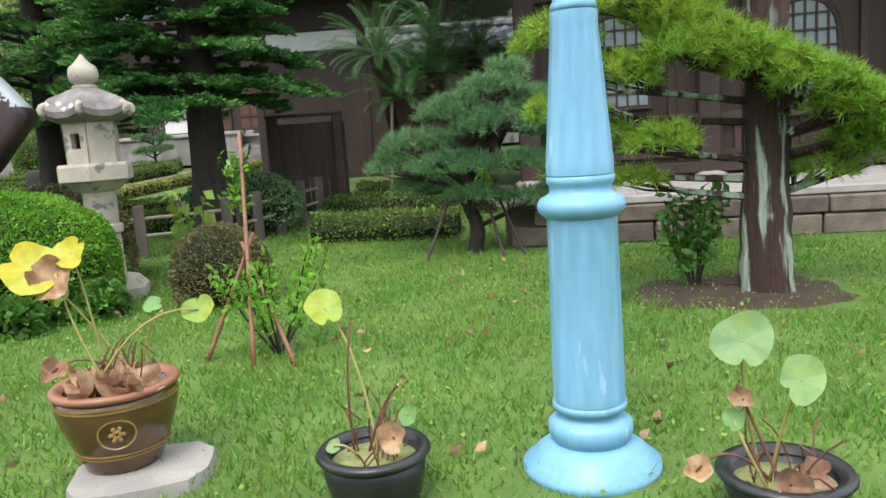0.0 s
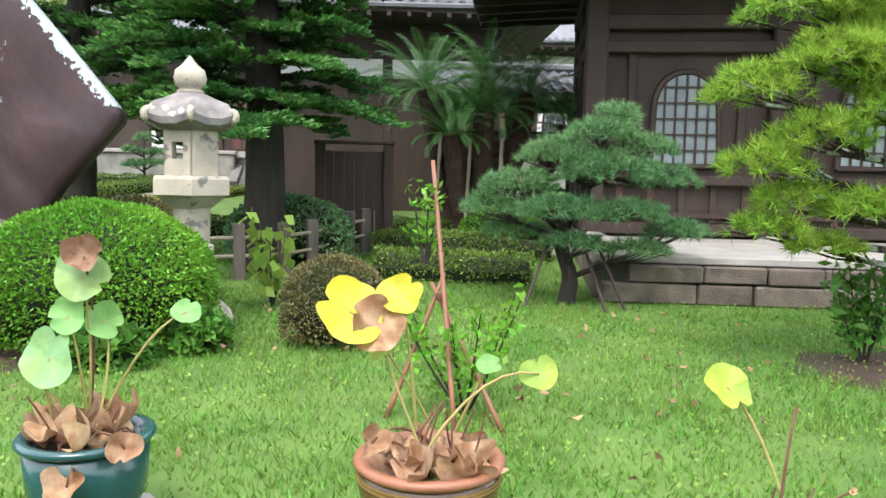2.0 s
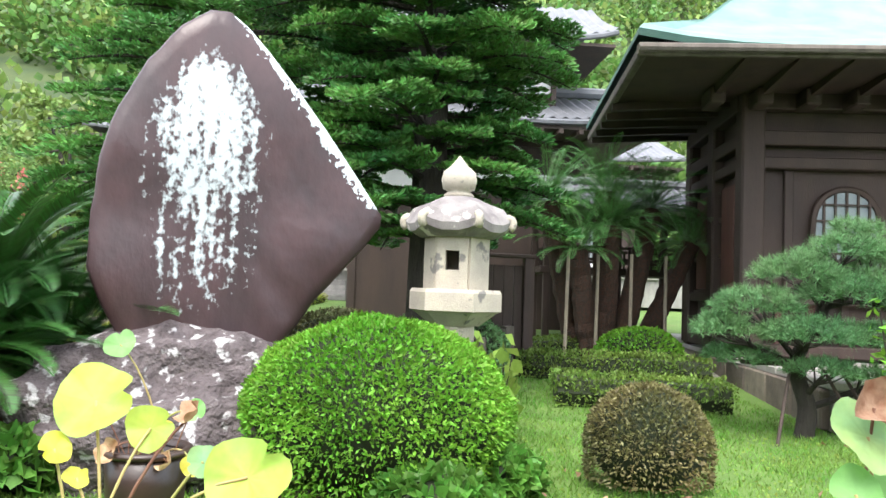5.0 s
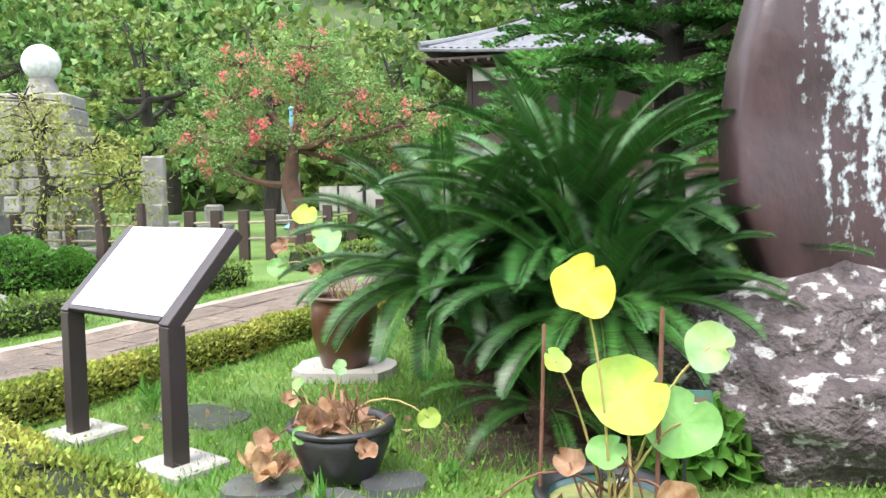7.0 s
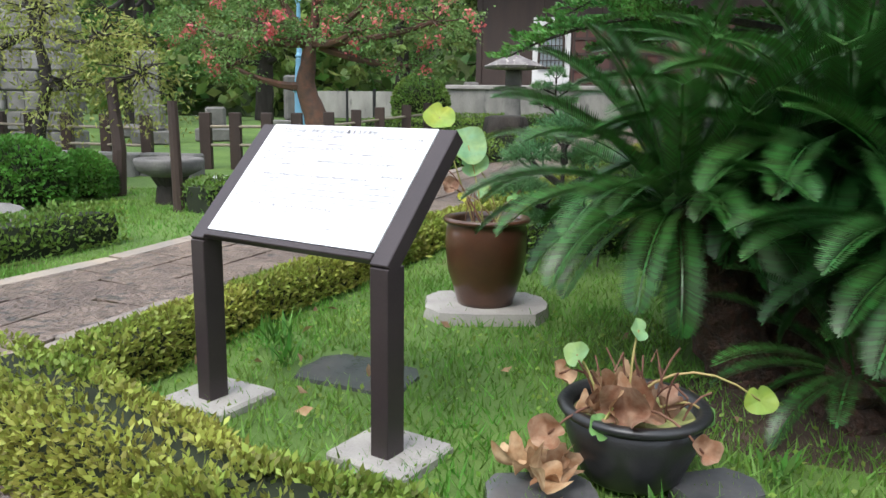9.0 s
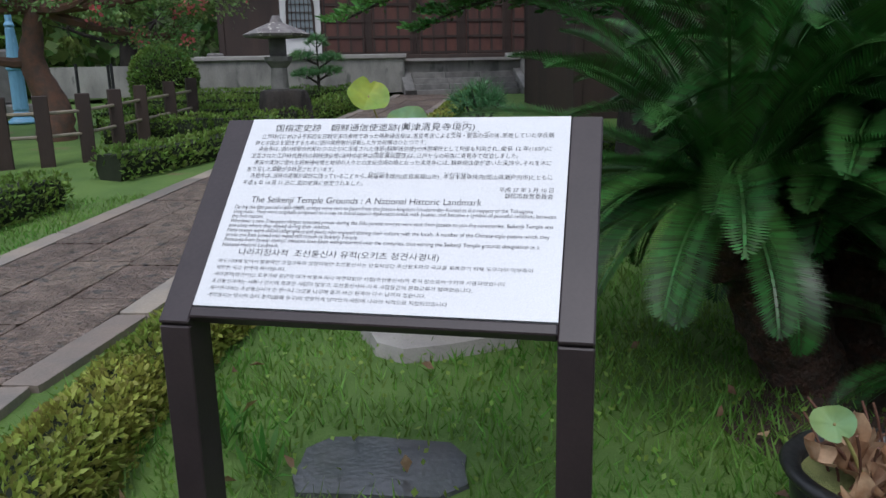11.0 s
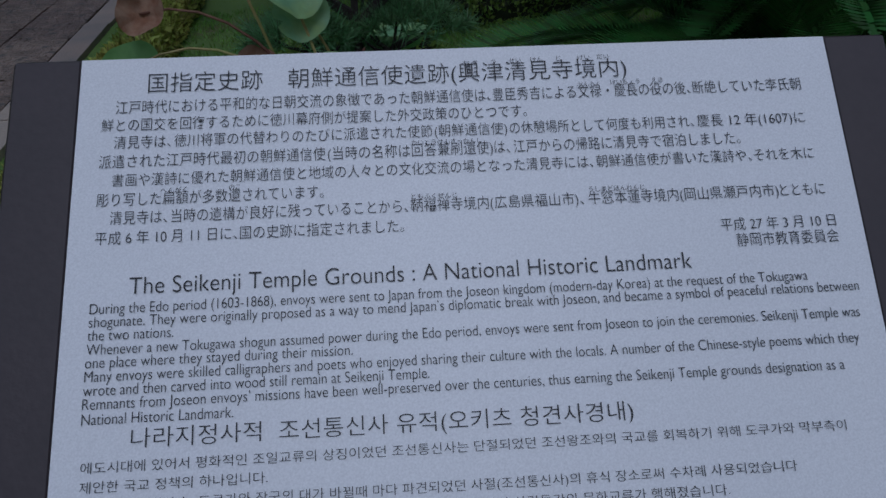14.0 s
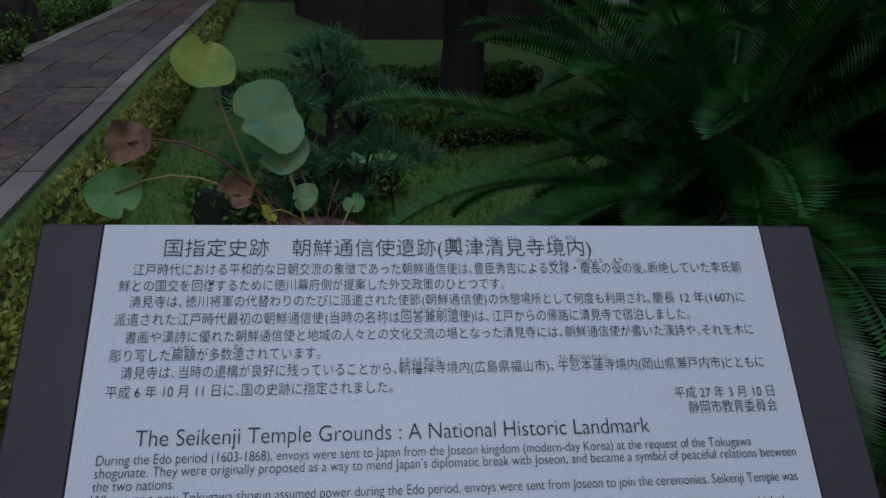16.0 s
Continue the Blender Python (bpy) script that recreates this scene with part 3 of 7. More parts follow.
def lotus_plant(at, blades, label, dry=10, rim=0.4, radius=0.2, seed=1):
    """Lotus stems out of a pot, each with its leaf, among broken dry stalks. at: the middle of the pot on the ground."""
    rnd = random.Random(seed)
    t = thing("lotus_plant", (at[0], at[1], rim - 0.06), label, "lotus plant", "lotus plants")
    o = Vector((at[0], at[1], rim - 0.06))
    for k, (x, y, z, r, kind) in enumerate(blades):
        tip = Vector((x, y, z)) - o
        foot = Vector((rnd.uniform(-0.5, 0.5) * radius, rnd.uniform(-0.5, 0.5) * radius, 0))
        sag = Vector((rnd.uniform(-0.03, 0.03), rnd.uniform(-0.03, 0.03), 0.02)) + (tip - foot) * Vector((1, 1, 0)).length * 0.0
        sag.z += 0.22 * Vector((tip.x - foot.x, tip.y - foot.y, 0)).length
        pts = bend(foot, tip, sag, 8)
        part("stem", tube(pts, [0.0065 - 0.0003 * i for i in range(8)], 6), M["stem_dry" if kind == "b" else "stem"], t, smooth=True)
        mat = M[{"g": "lotus_green", "p": "lotus_pale", "y": "lotus_yellow", "o": "lotus_gold", "b": "lotus_brown", "yb": "lotus_yellow"}[kind]]
        face = Vector((rnd.uniform(-0.35, 0.35), -0.95, rnd.uniform(0.35, 0.8))) if r > 0.05 else Vector((rnd.uniform(-0.8, 0.8), -0.6, 0.6))
        q = face.to_track_quat("Z", "X").to_matrix().to_4x4()
        turn = Matrix.Rotation(rnd.uniform(0, 6.28), 4, "Z")
        me = lotus_leaf_mesh(r * 1.06, 0.9 if kind == "b" else 0.22, 0.3 if kind == "b" else 0.1, k + seed * 17, 0.5 if kind == "b" else 0.15, "leaf", mat, 0.12 if kind in ("yb", "y") else 0.0)
        place("leaf", me, t, Matrix.Translation(tip) @ q @ turn, {"b": "withered brown curled leaf", "y": "yellowing lotus leaf", "yb": "yellow leaf with browned half"}.get(kind, ""))
        if kind == "yb":
            me = lotus_leaf_mesh(r * 0.8, 0.5, 0.3, k + 40, 0.6, "withered_half", M["lotus_brown"])
            place("withered_half", me, t, Matrix.Translation(tip + Vector((0.09, -0.02, -0.05))) @ q @ turn, "browned drooping half of the leaf")
    for k in range(dry):
        a, rr = rnd.uniform(0, 6.28), radius * rnd.uniform(0.1, 0.85)
        foot = Vector((rr * math.cos(a), rr * math.sin(a), -0.02))
        top = foot + Vector((rnd.uniform(-0.12, 0.12), rnd.uniform(-0.12, 0.12), rnd.uniform(0.08, 0.3)))
        pts = bend(foot, top, (rnd.uniform(-0.02, 0.02), 0, 0.03), 5)
        if rnd.random() < 0.4:
            pts.append(pts[-1] + Vector((rnd.uniform(-0.08, 0.08), rnd.uniform(-0.05, 0.05), -rnd.uniform(0.03, 0.1))))
        part("dry_stalk", tube(pts, 0.004, 5), M["stem_dry"], t)
    return t


def dry_heap(at, radius, n, seed, label):
    """Curled dry lotus leaves lying in a pot."""
    r2 = random.Random(seed)
    t = thing("dry_leaf_heap", at, label, "dry leaves", "dry leaf heaps")
    for k in range(n):
        a, rr = r2.uniform(0, 6.28), radius * math.sqrt(r2.random())
        me = lotus_leaf_mesh(r2.uniform(0.045, 0.085), 1.1, 0.5, seed * 31 + k, 0.9, "dry_leaf", M["lotus_brown"])
        place("dry_leaf", me, t, pose(rr * math.cos(a), rr * math.sin(a), 0.02 + r2.uniform(0, 0.05), r2.uniform(-60, 60), r2.uniform(-60, 60), r2.uniform(0, 360)))
    return t


def pot(name, at, profile, mat, rim_mat, label, fill="soil", fill_z=None, sides=40, z0=0.0):
    """A round planter: outer wall, rolled rim, hollow inside with soil or weed-covered water."""
    t = thing(name, (at[0], at[1], z0), label, "flower pot", "lotus pots")
    r, h = profile[-1]
    inner = [(r - 0.03, h), (r - 0.035, h - 0.1), (r - 0.05, h - 0.12)]
    part("body", lathe(profile + inner, sides), mat, t, smooth=True)
    rim = [(r - 0.035, h - 0.005), (r + 0.012, h - 0.012), (r + 0.024, h + 0.006), (r + 0.012, h + 0.022), (r - 0.02, h + 0.02), (r - 0.036, h - 0.004)]
    part("rim", lathe(rim, sides, caps=False), rim_mat, t, smooth=True)
    fz = fill_z if fill_z is not None else h - 0.05
    part("filling", lathe([(0.01, fz - 0.01), (r - 0.034, fz - 0.012), (r - 0.034, fz), (0.01, fz + 0.004)], sides), M[fill], t)
    return t


def bent_trunk(pts, radii, mat, parent, sides=12, name="trunk"):
    """A trunk along smooth points, with uneven bark."""
    out, rad = [], []
    for k in range(len(pts) - 1):
        for i in range(6):
            f = i / 6
            out.append(Vector(pts[k]).lerp(Vector(pts[k + 1]), f))
            rad.append(radii[k] + (radii[k + 1] - radii[k]) * f)
    out.append(Vector(pts[-1]))
    rad.append(radii[-1])
    for _ in range(2):
        out = [out[0]] + [(out[i - 1] + out[i] * 2 + out[i + 1]) / 4 for i in range(1, len(out) - 1)] + [out[-1]]
    bm = tube(out, rad, sides)
    for v in bm.verts:
        v.co += Vector((noise.noise(v.co * 7), noise.noise(v.co * 7 + Vector((9, 0, 0))), 0)) * radii[0] * 0.14
    return part(name, bm, mat, parent, smooth=True)


def fir_sprays(base, az, length, z_drop, n_twigs, dense):
    """Flat needled sprays on one limb. Returns needle polygons and the limb's points."""
    d = np.array([math.cos(az), math.sin(az), 0])
    side = np.array([-d[1], d[0], 0])
    limb, polys = [], []
    for k in range(9):
        f = k / 8
        limb.append(np.array(base) + d * length * f + np.array([0, 0, 0.12 * length * math.sin(f * 2.2) + z_drop * f * f]))
    tipset, ways = [], []
    for k in range(n_twigs):
        f = 0.22 + 0.78 * (k + rng.random()) / n_twigs
        i = min(int(f * 8), 7)
        p0 = limb[i] + (limb[i + 1] - limb[i]) * (f * 8 - i)
        for sgn in (-1, 1):
            tl = length * 0.42 * (1.12 - f) * rng.uniform(0.6, 1.15) + 0.16
            td = unit(side * sgn * 1.0 + d * 0.75 + np.array([0, 0, rng.uniform(-0.05, 0.28)]))
            m = int(dense * tl)
            s = rng.random(m)[:, None]
            pts = p0 + td * tl * s + np.array([0, 0, -0.10]) * tl * s * s
            # small side shoots make the spray broad
            across = unit(np.cross(td, [0, 0, 1]))
            off = rng.normal(0, 0.085, (m, 1)) * (1.15 - s)
            tipset.append(pts + across * off + np.array([0, 0, 1]) * rng.normal(0, 0.014, (m, 1)))
            ways.append(np.tile(td, (m, 1)) + across * np.sign(off) * 0.6)
    p, w = np.concatenate(tipset), np.concatenate(ways)
    w[:, 2] += 0.25
    return leaves(p, unit(w), 0.10, 0.034, 0.22, 0.05), limb


def fir_tree(at, label, limbs, tall=9.0, r=0.3, low=1.9, reach=3.0, lean=(0, 0), aim=None, dense=85):
    t = thing("fir_tree", at, label, "tree")
    bent_trunk([(0, 0, -0.1), (0.03, 0, 1.2), (0.02 + lean[0] * 0.4, lean[1] * 0.4, 4), (lean[0], lean[1], tall)], [r, r * 0.82, r * 0.6, 0.06], M["bark"], t, 14)
    polys, wood = [], bmesh.new()
    for k in range(limbs):
        f = (k + 0.5) / limbs
        z = low + (tall - low) * f ** 1.1
        az = (aim if aim is not None and k % 2 == 0 else 0) + k * 2.399 + rng.normal(0, 0.25)
        length = reach * (1 - 0.62 * f) * rng.uniform(0.75, 1.12)
        if math.cos(az + 2.0) > 0.55:
            length *= 0.78
        if math.cos(az) > 0.2 and f < 0.3:
            length *= 0.62
        q, limb = fir_sprays((lean[0] * f, lean[1] * f, z), az, length, -0.18 * length * (1 - f), int(6 + 4 * length), dense)
        polys.append(q)
        add_tube(wood, [tuple(p) for p in limb], [0.05 * (1 - 0.1 * i) for i in range(9)], 5)
    soup("crown", np.concatenate(polys), M["fir"], t)
    tagged(part("branchwork", wood, M["bark"], t), kind="stuff")
    return t


def needle_tufts(centers, ways, n_each, length, width=0.0035):
    c = np.repeat(centers, n_each, 0)
    w = np.repeat(ways, n_each, 0)
    m = len(c)
    d = unit(w * 0.75 + rng.normal(0, 0.62, (m, 3)))
    s = unit(np.cross(d, rng.normal(size=(m, 3)))) * width
    root = c - w * rng.uniform(0, 0.05, (m, 1))
    return np.stack([root - s, root + s, root + d * length * rng.uniform(0.7, 1.15, (m, 1))], 1)


def pine_tree(name, at, label, trunk, radii, pads, mat, bark, tufts, needle, per=26, width=0.0035):
    """A garden pine: bent trunk and pads of needle tufts on limbs. pads: (x, y, z, rx, ry, rz) from its foot."""
    t = thing(name, at, label, "tree")
    bent_trunk(trunk, radii, M[bark], t, 12)
    polys, wood = [], bmesh.new()
    spine = [Vector(p).lerp(Vector(q), k / 8) for p, q in zip(trunk, trunk[1:]) for k in range(9)]
    area = sum(p[3] * p[4] for p in pads)
    for px, py, pz, rx, ry, rz in pads:
        n = max(20, int(tufts * rx * ry / area))
        d = unit(rng.normal(size=(n, 3)))
        d[:, 2] = np.abs(d[:, 2]) * 0.9 - 0.2
        f = rng.uniform(0.45, 1.0, (n, 1)) ** 0.6
        c = d * f * np.array([rx, ry, rz]) + np.array([px, py, pz])
        polys.append(needle_tufts(c, unit(d * np.array([1, 1, 0.6]) + np.array([0, 0, 0.75])), per, needle, width))
        near = min(spine, key=lambda p: (p - Vector((px, py, pz - 0.25))).length)
        mid = near.lerp(Vector((px, py, pz)), 0.6) + Vector((0, 0, -0.04))
        add_tube(wood, [near, mid, (px, py, pz - rz * 0.3)], [0.035, 0.026, 0.012], 5)
        for k in range(min(16, max(5, n // 14))):
            e = c[rng.integers(n)]
            m2 = Vector(mid).lerp(Vector(e), 0.5) + Vector((0, 0, -0.03))
            add_tube(wood, [mid, m2, e], [0.013, 0.009, 0.005], 4)
    soup("needles", np.concatenate(polys), M[mat], t)
    tagged(part("branchwork", wood, M[bark], t), kind="stuff")
    return t


def frond(length, lift, az, droop, leaflets=60, leaf=0.13, wide=0.018):
    """One feather leaf of a cycad, from the crown's middle."""
    d = np.array([math.cos(az), math.sin(az), 0])
    side = np.array([-d[1], d[0], 0])
    pts = []
    ang = lift
    p = d * 0.05
    step = length / 24
    for k in range(25):
        pts.append(p.copy())
        p = p + step * (d * math.cos(ang) + np.array([0, 0, 1]) * math.sin(ang))
        ang -= droop / 24 * (0.4 + 1.2 * k / 24)
    pts = np.array(pts)
    f = np.linspace(0.12, 0.995, leaflets)
    q = np.stack([np.interp(f * 24, np.arange(25), pts[:, i]) for i in range(3)], 1)
    tan = unit(np.stack([np.interp(np.clip(f * 24 + 0.5, 0, 24), np.arange(25), pts[:, i]) for i in range(3)], 1) - np.stack([np.interp(np.clip(f * 24 - 0.5, 0, 24), np.arange(25), pts[:, i]) for i in range(3)], 1))
    up = unit(np.cross(tan, side))
    up = np.where(up[:, 2:3] < 0, -up, up)
    ln = (leaf * np.minimum(1, np.sin(np.clip(f * 1.02, 0, 1) * math.pi) ** 0.45 + 0.12))[:, None] * rng.uniform(0.9, 1.1, (leaflets, 1))
    out = []
    for s in (-1, 1):
        w = unit(side * s * 0.85 + tan * 0.55 + up * 0.42)
        tip = q + w * ln
        a = tan * wide
        out.append(np.stack([q - a * 0.5, q + w * ln * 0.5 - a * 0.55, tip, q + w * ln * 0.5 + a * 0.55], 1))
    r = side * 0.006
    ra = np.stack([pts[:-1] - r, pts[1:] - r * 0.8, pts[1:] + r * 0.8 + np.array([0, 0, 0.004]), pts[:-1] + r], 1)
    return np.concatenate(out + [ra])


def cycad(name, at, label, crowns, mat, group=""):
    """crowns: (x, y, z, fronds, length, trunk radius, leaflets)."""
    t = thing(name, at, label, "cycad", group)
    for cx, cy, cz, n, length, r, nl in crowns:
        foot = (cx * 0.35, cy * 0.35, -0.05)
        pts = bend(foot, (cx, cy, cz), (0, 0, -0.05), 16)
        bm = tube(pts, [r * (1.15 - 0.15 * k / 15) * (1 + 0.09 * (k % 2)) for k in range(16)], 14)
        for v in bm.verts:
            v.co += Vector((noise.noise(v.co * 16), noise.noise(v.co * 16 + Vector((5, 0, 0))), 0)) * 0.03
        part("trunk", bm, M["cycad_trunk"], t)
        if mat == "cycad":
            # dark lump added to darken the crown's middle, where shade falls
            part("leaf_base_collar", lumpy(0.2 * length, 2.5, 0.3, 3, cx, (1, 1, 0.75)), M["cycad_trunk"], t, "dark lump standing in for shade under the crown", m=pose(cx, cy, cz - 0.22))
        polys = []
        for k in range(n):
            f = (k + 0.5) / n
            lift = 1.42 - 1.62 * f ** 0.8 + rng.normal(0, 0.1)
            polys.append(frond(length * (0.72 + 0.35 * math.sin(math.pi * min(1, f + 0.2))) * rng.uniform(0.9, 1.08), lift, k * 2.39996 + rng.normal(0, 0.12), 0.75 + 0.4 * rng.random() + 0.3 * f, nl, 0.15 * length / 1.3, 0.0125 * length / 1.3) + np.array([cx, cy, cz]))
        soup("crown", np.concatenate(polys), M[mat], t)
    return t


def leafy_tree(name, at, label, trunk, radii, blobs, mat, bark, n, leaf, extra=None, n_extra=0, hang=0.0, extra_leaf=(0.06, 0.05)):
    """A broadleaf tree: trunk, forking limbs towards each clump and loose leaves with gaps between."""
    t = thing(name, at, label, "tree")
    bent_trunk(trunk, radii, M[bark], t, 12)
    top = Vector(trunk[-1])
    wood = bmesh.new()
    polys, blooms = [], []
    area = sum(b[3] * b[4] for b in blobs)
    for bx, by, bz, rx, ry, rz in blobs:
        c = np.array([bx, by, bz])
        start = min([Vector(p) for p in trunk[1:]], key=lambda p: (p - Vector(c)).length)
        add_tube(wood, bend(start, c, (0.05, 0, -0.12), 6), [radii[-1] * (0.8 - 0.1 * k) for k in range(6)], 6)
        m = int(n * rx * ry / area)
        twigs = max(6, m // 45)
        ends = unit(rng.normal(size=(twigs, 3))) * np.array([rx, ry, rz]) * rng.uniform(0.5, 1.0, (twigs, 1)) + c
        for e in ends[: 14]:
            add_tube(wood, [c, (c + e) / 2 + rng.normal(0, 0.05, 3), e], [0.022, 0.014, 0.006], 4)
        which = rng.integers(twigs, size=m)
        p = ends[which] + rng.normal(0, 0.13, (m, 3)) * np.array([1, 1, 0.7])
        p[:, 2] -= hang * rng.random(m) ** 2
        polys.append(leaves(p, unit(p - c + np.array([0, 0, -0.4 * rz])), *leaf, 0.9, 0.1))
        if n_extra:
            k = max(1, int(n_extra * rx * ry / area))
            for e in ends[rng.integers(twigs, size=k)]:
                out = e + (e - c) * 0.15
                blooms.append(leaves(out + rng.normal(0, 0.075, (34, 3)), rng.normal(size=(34, 3)), *extra_leaf, 1.0))
    soup("crown", np.concatenate(polys), M[mat], t)
    if blooms:
        soup("blossom", np.concatenate(blooms), M[extra], t, label="clusters of coral pink blossom")
    tagged(part("branchwork", wood, M[bark], t), kind="stuff")
    return t


# ---- buildings ----
def tiled_roof(parent, x0, x1, y_eave, y_ridge, z_eave, z_ridge, mat, pitch=0.28, name="roof", lift=0.25, hip=0.0):
    """A roof slope with round tile rows and gently upturned ends."""
    bm = bmesh.new()
    n = max(2, int((x1 - x0) / pitch))
    steps = 7

    def at_(x, f, up=0.0):
        e = abs((x - (x0 + x1) / 2) / ((x1 - x0) / 2))
        z = z_eave + (z_ridge - z_eave) * (0.75 * f + 0.25 * f * f) + lift * e ** 4 * (1 - f)
        return (x + hip * f * (x1 - x) / (x1 - x0), y_eave + (y_ridge - y_eave) * f, z + up)
    rows = []
    for i in range(2 * n + 1):
        x = x0 + (x1 - x0) * i / (2 * n)
        rows.append([bm.verts.new(at_(x, k / steps, 0.0 if i % 2 else 0.06)) for k in range(steps + 1)])
    low = [[bm.verts.new(at_(x0 + (x1 - x0) * i / 16, k / steps, -0.12)) for k in range(steps + 1)] for i in range(17)]
    for grid in (rows, low):
        for a, b in zip(grid, grid[1:]):
            for k in range(steps):
                bm.faces.new((a[k], b[k], b[k + 1], a[k + 1]))
    ob = part(name, bm, mat, parent)
    bm = bmesh.new()
    for i in range(16):
        xa, xb = x0 + (x1 - x0) * i / 16, x0 + (x1 - x0) * (i + 1) / 16
        a, b = Vector(at_(xa, 0, -0.06)), Vector(at_(xb, 0, -0.06))
        add_tube(bm, [a, b], 0.07, 6)
    part("eave_tiles", bm, mat, parent)
    return ob


def bell_window(parent, x, z0, z1, half, y, bars=6):
    """A bell-shaped lattice window: frame, pale backing and bars."""
    w = place("window", None, parent, None, "bell-shaped lattice window")
    n = 14
    outline = [(-half * 1.05, z0), (-half, z0 + (z1 - z0) * 0.55)]
    for k in range(1, n):
        a = math.pi * (1 - k / n)
        outline.append((half * math.cos(a), z0 + (z1 - z0) * (0.55 + 0.45 * math.sin(a) ** 0.75)))
    outline += [(half, z0 + (z1 - z0) * 0.55), (half * 1.05, z0)]
    bm = bmesh.new()
    front = [bm.verts.new((x + a, y - 0.02, b)) for a, b in outline]
    back = [bm.verts.new((x + a, y + 0.02, b)) for a, b in outline]
    bm.faces.new(front)
    bm.faces.new(list(reversed(back)))
    part("backing", bm, M["paper"], w)
    part("frame", tube([(x + a, y - 0.03, b) for a, b in outline] + [(x + outline[0][0], y - 0.03, outline[0][1])], 0.045, 6), M["timber"], w)
    for k in range(1, bars):
        bx = -half + 2 * half * k / bars
        top = z0 + (z1 - z0) * (0.55 + 0.45 * max(0, 1 - (bx / half) ** 2) ** 0.5)
        part("bar", box((0.028, 0.03, top - z0), (x + bx, y - 0.04, (z0 + top) / 2)), M["timber"], w)
    for k in range(1, 6):
        z = z0 + (z1 - z0) * k / 6
        s = half if z < z0 + (z1 - z0) * 0.55 else half * max(0.1, 1 - ((z - z0) / (z1 - z0) - 0.55) ** 2 / 0.21) ** 0.5
        part("bar", box((2 * s, 0.02, 0.024), (x, y - 0.05, z)), M["timber"], w)
    return w


def gate_hall():
    """The dark timber hall with a copper roof, on its stone platform. Local x runs along its front."""
    t = thing("temple_hall", (1.74, 12.2, -0.11), "dark weathered timber temple hall with a green copper roof", "temple hall", rz=-11.5)
    t.scale = (1.085, 1.085, 1.085)
    wood = M["timber"]
    for x in (-0.1, 2.45, 5.0, 7.55, 10.1):
        part("pillar", box((0.32, 0.32, 4.0), (x, 0, 0.6 + 2.0), bevel=0.03), wood, t)
        part("pillar_base", lathe([(0.26, 0.54), (0.26, 0.6), (0.2, 0.66)], 16, (x, 0, 0)), M["coping"], t)
    for y in (1.4, 2.8):
        part("pillar", box((0.32, 0.32, 4.0), (-0.1, y, 2.6), bevel=0.03), wood, t)
    for z, h, d in ((4.15, 0.28, 0.36), (3.62, 0.2, 0.3), (3.28, 0.16, 0.28), (1.42, 0.14, 0.26), (0.72, 0.16, 0.3)):
        part("beam", box((10.4, d, h), (5.0, 0, z), bevel=0.015), wood, t)
        part("side_beam", box((d, 2.8, h), (-0.1, 1.4, z), bevel=0.015), wood, t)
    for i, x in enumerate((0, 2.55, 5.1, 7.65)):
        part("wall_panel", box((2.3, 0.08, 3.6), (x + 1.17, 0.08, 2.4)), wood, t)
        for k in range(5):
            part("board", box((0.1, 0.05, 0.55), (x + 0.3 + k * 0.44, 0.02, 1.08), bevel=0.008), M["timber_red" if k in (0, 1) else "timber"], t)
        bell_window(t, x + 1.18, 1.62, 2.95, 0.45, -0.0)
        part("rail", box((2.2, 0.06, 0.08), (x + 1.17, 0.0, 0.92)), wood, t)
        for s in (0.42, 1.95):
            part("stile", box((0.12, 0.07, 1.75), (x + s, 0.01, 2.35), bevel=0.01), wood, t)
    for k in range(2):
        y = 0.7 + 1.4 * k
        part("side_panel", box((0.08, 1.15, 3.4), (-0.05, y, 2.4)), wood, t)
        for j in range(4):
            part("side_rail", box((0.05, 1.1, 0.07), (-0.14, y, 0.95 + 0.55 * j)), wood, t)
        part("door_leaf", box((0.06, 0.6, 1.5), (-0.16, y, 2.3), bevel=0.01), M["timber_red"], t)
    # bracket blocks and rafters under the eaves
    for k in range(17):
        x = -0.7 + k * 0.62
        part("bracket", box((0.2, 0.5, 0.22), (x, -0.3, 4.1), bevel=0.02), wood, t)
        part("rafter", box((0.09, 1.8, 0.11), (x, -0.95, 4.19), (-4, 0, 0)), wood, t)
    for k in range(5):
        part("rafter", box((2.2, 0.09, 0.11), (-0.85, 0.4 + k * 0.6, 4.19), (0, -3, 0)), wood, t)
    bm = bmesh.new()
    prof = [(-1.9, 4.24), (-1.95, 4.31), (-1.8, 4.41), (-1.2, 4.66), (-0.4, 5.11), (0.5, 5.81), (1.4, 6.76)]
    rings = []
    for y, z in prof:
        row = []
        for i in range(25):
            u = -2.0 + 14.2 * i / 24
            e = max(0, (0.8 - (u + 2.0) / 2.2)) if u < 0.2 else 0
            inset = max(0, (y + 1.9) * 0.75)
            row.append(bm.verts.new((max(u, -2.0 + inset), y, z + 0.28 * e * e * (1 if y < -0.5 else 0.3))))
        rings.append(row)
    back = [[bm.verts.new((v.co.x, 1.4 + (1.4 - v.co.y) * 0.55, v.co.z)) for v in row] for row in rings]
    for g, flip in ((rings, False), (back, True)):
        for a, b in zip(g, g[1:]):
            for i in range(24):
                f = (a[i], a[i + 1], b[i + 1], b[i])
                bm.faces.new(tuple(reversed(f)) if flip else f)
    # hip end and soffit
    for k in range(len(prof) - 1):
        bm.faces.new((rings[k][0], rings[k + 1][0], back[k + 1][0], back[k][0]))
    part("roof", bm, M["copper"], t, "verdigris copper sheet roof")
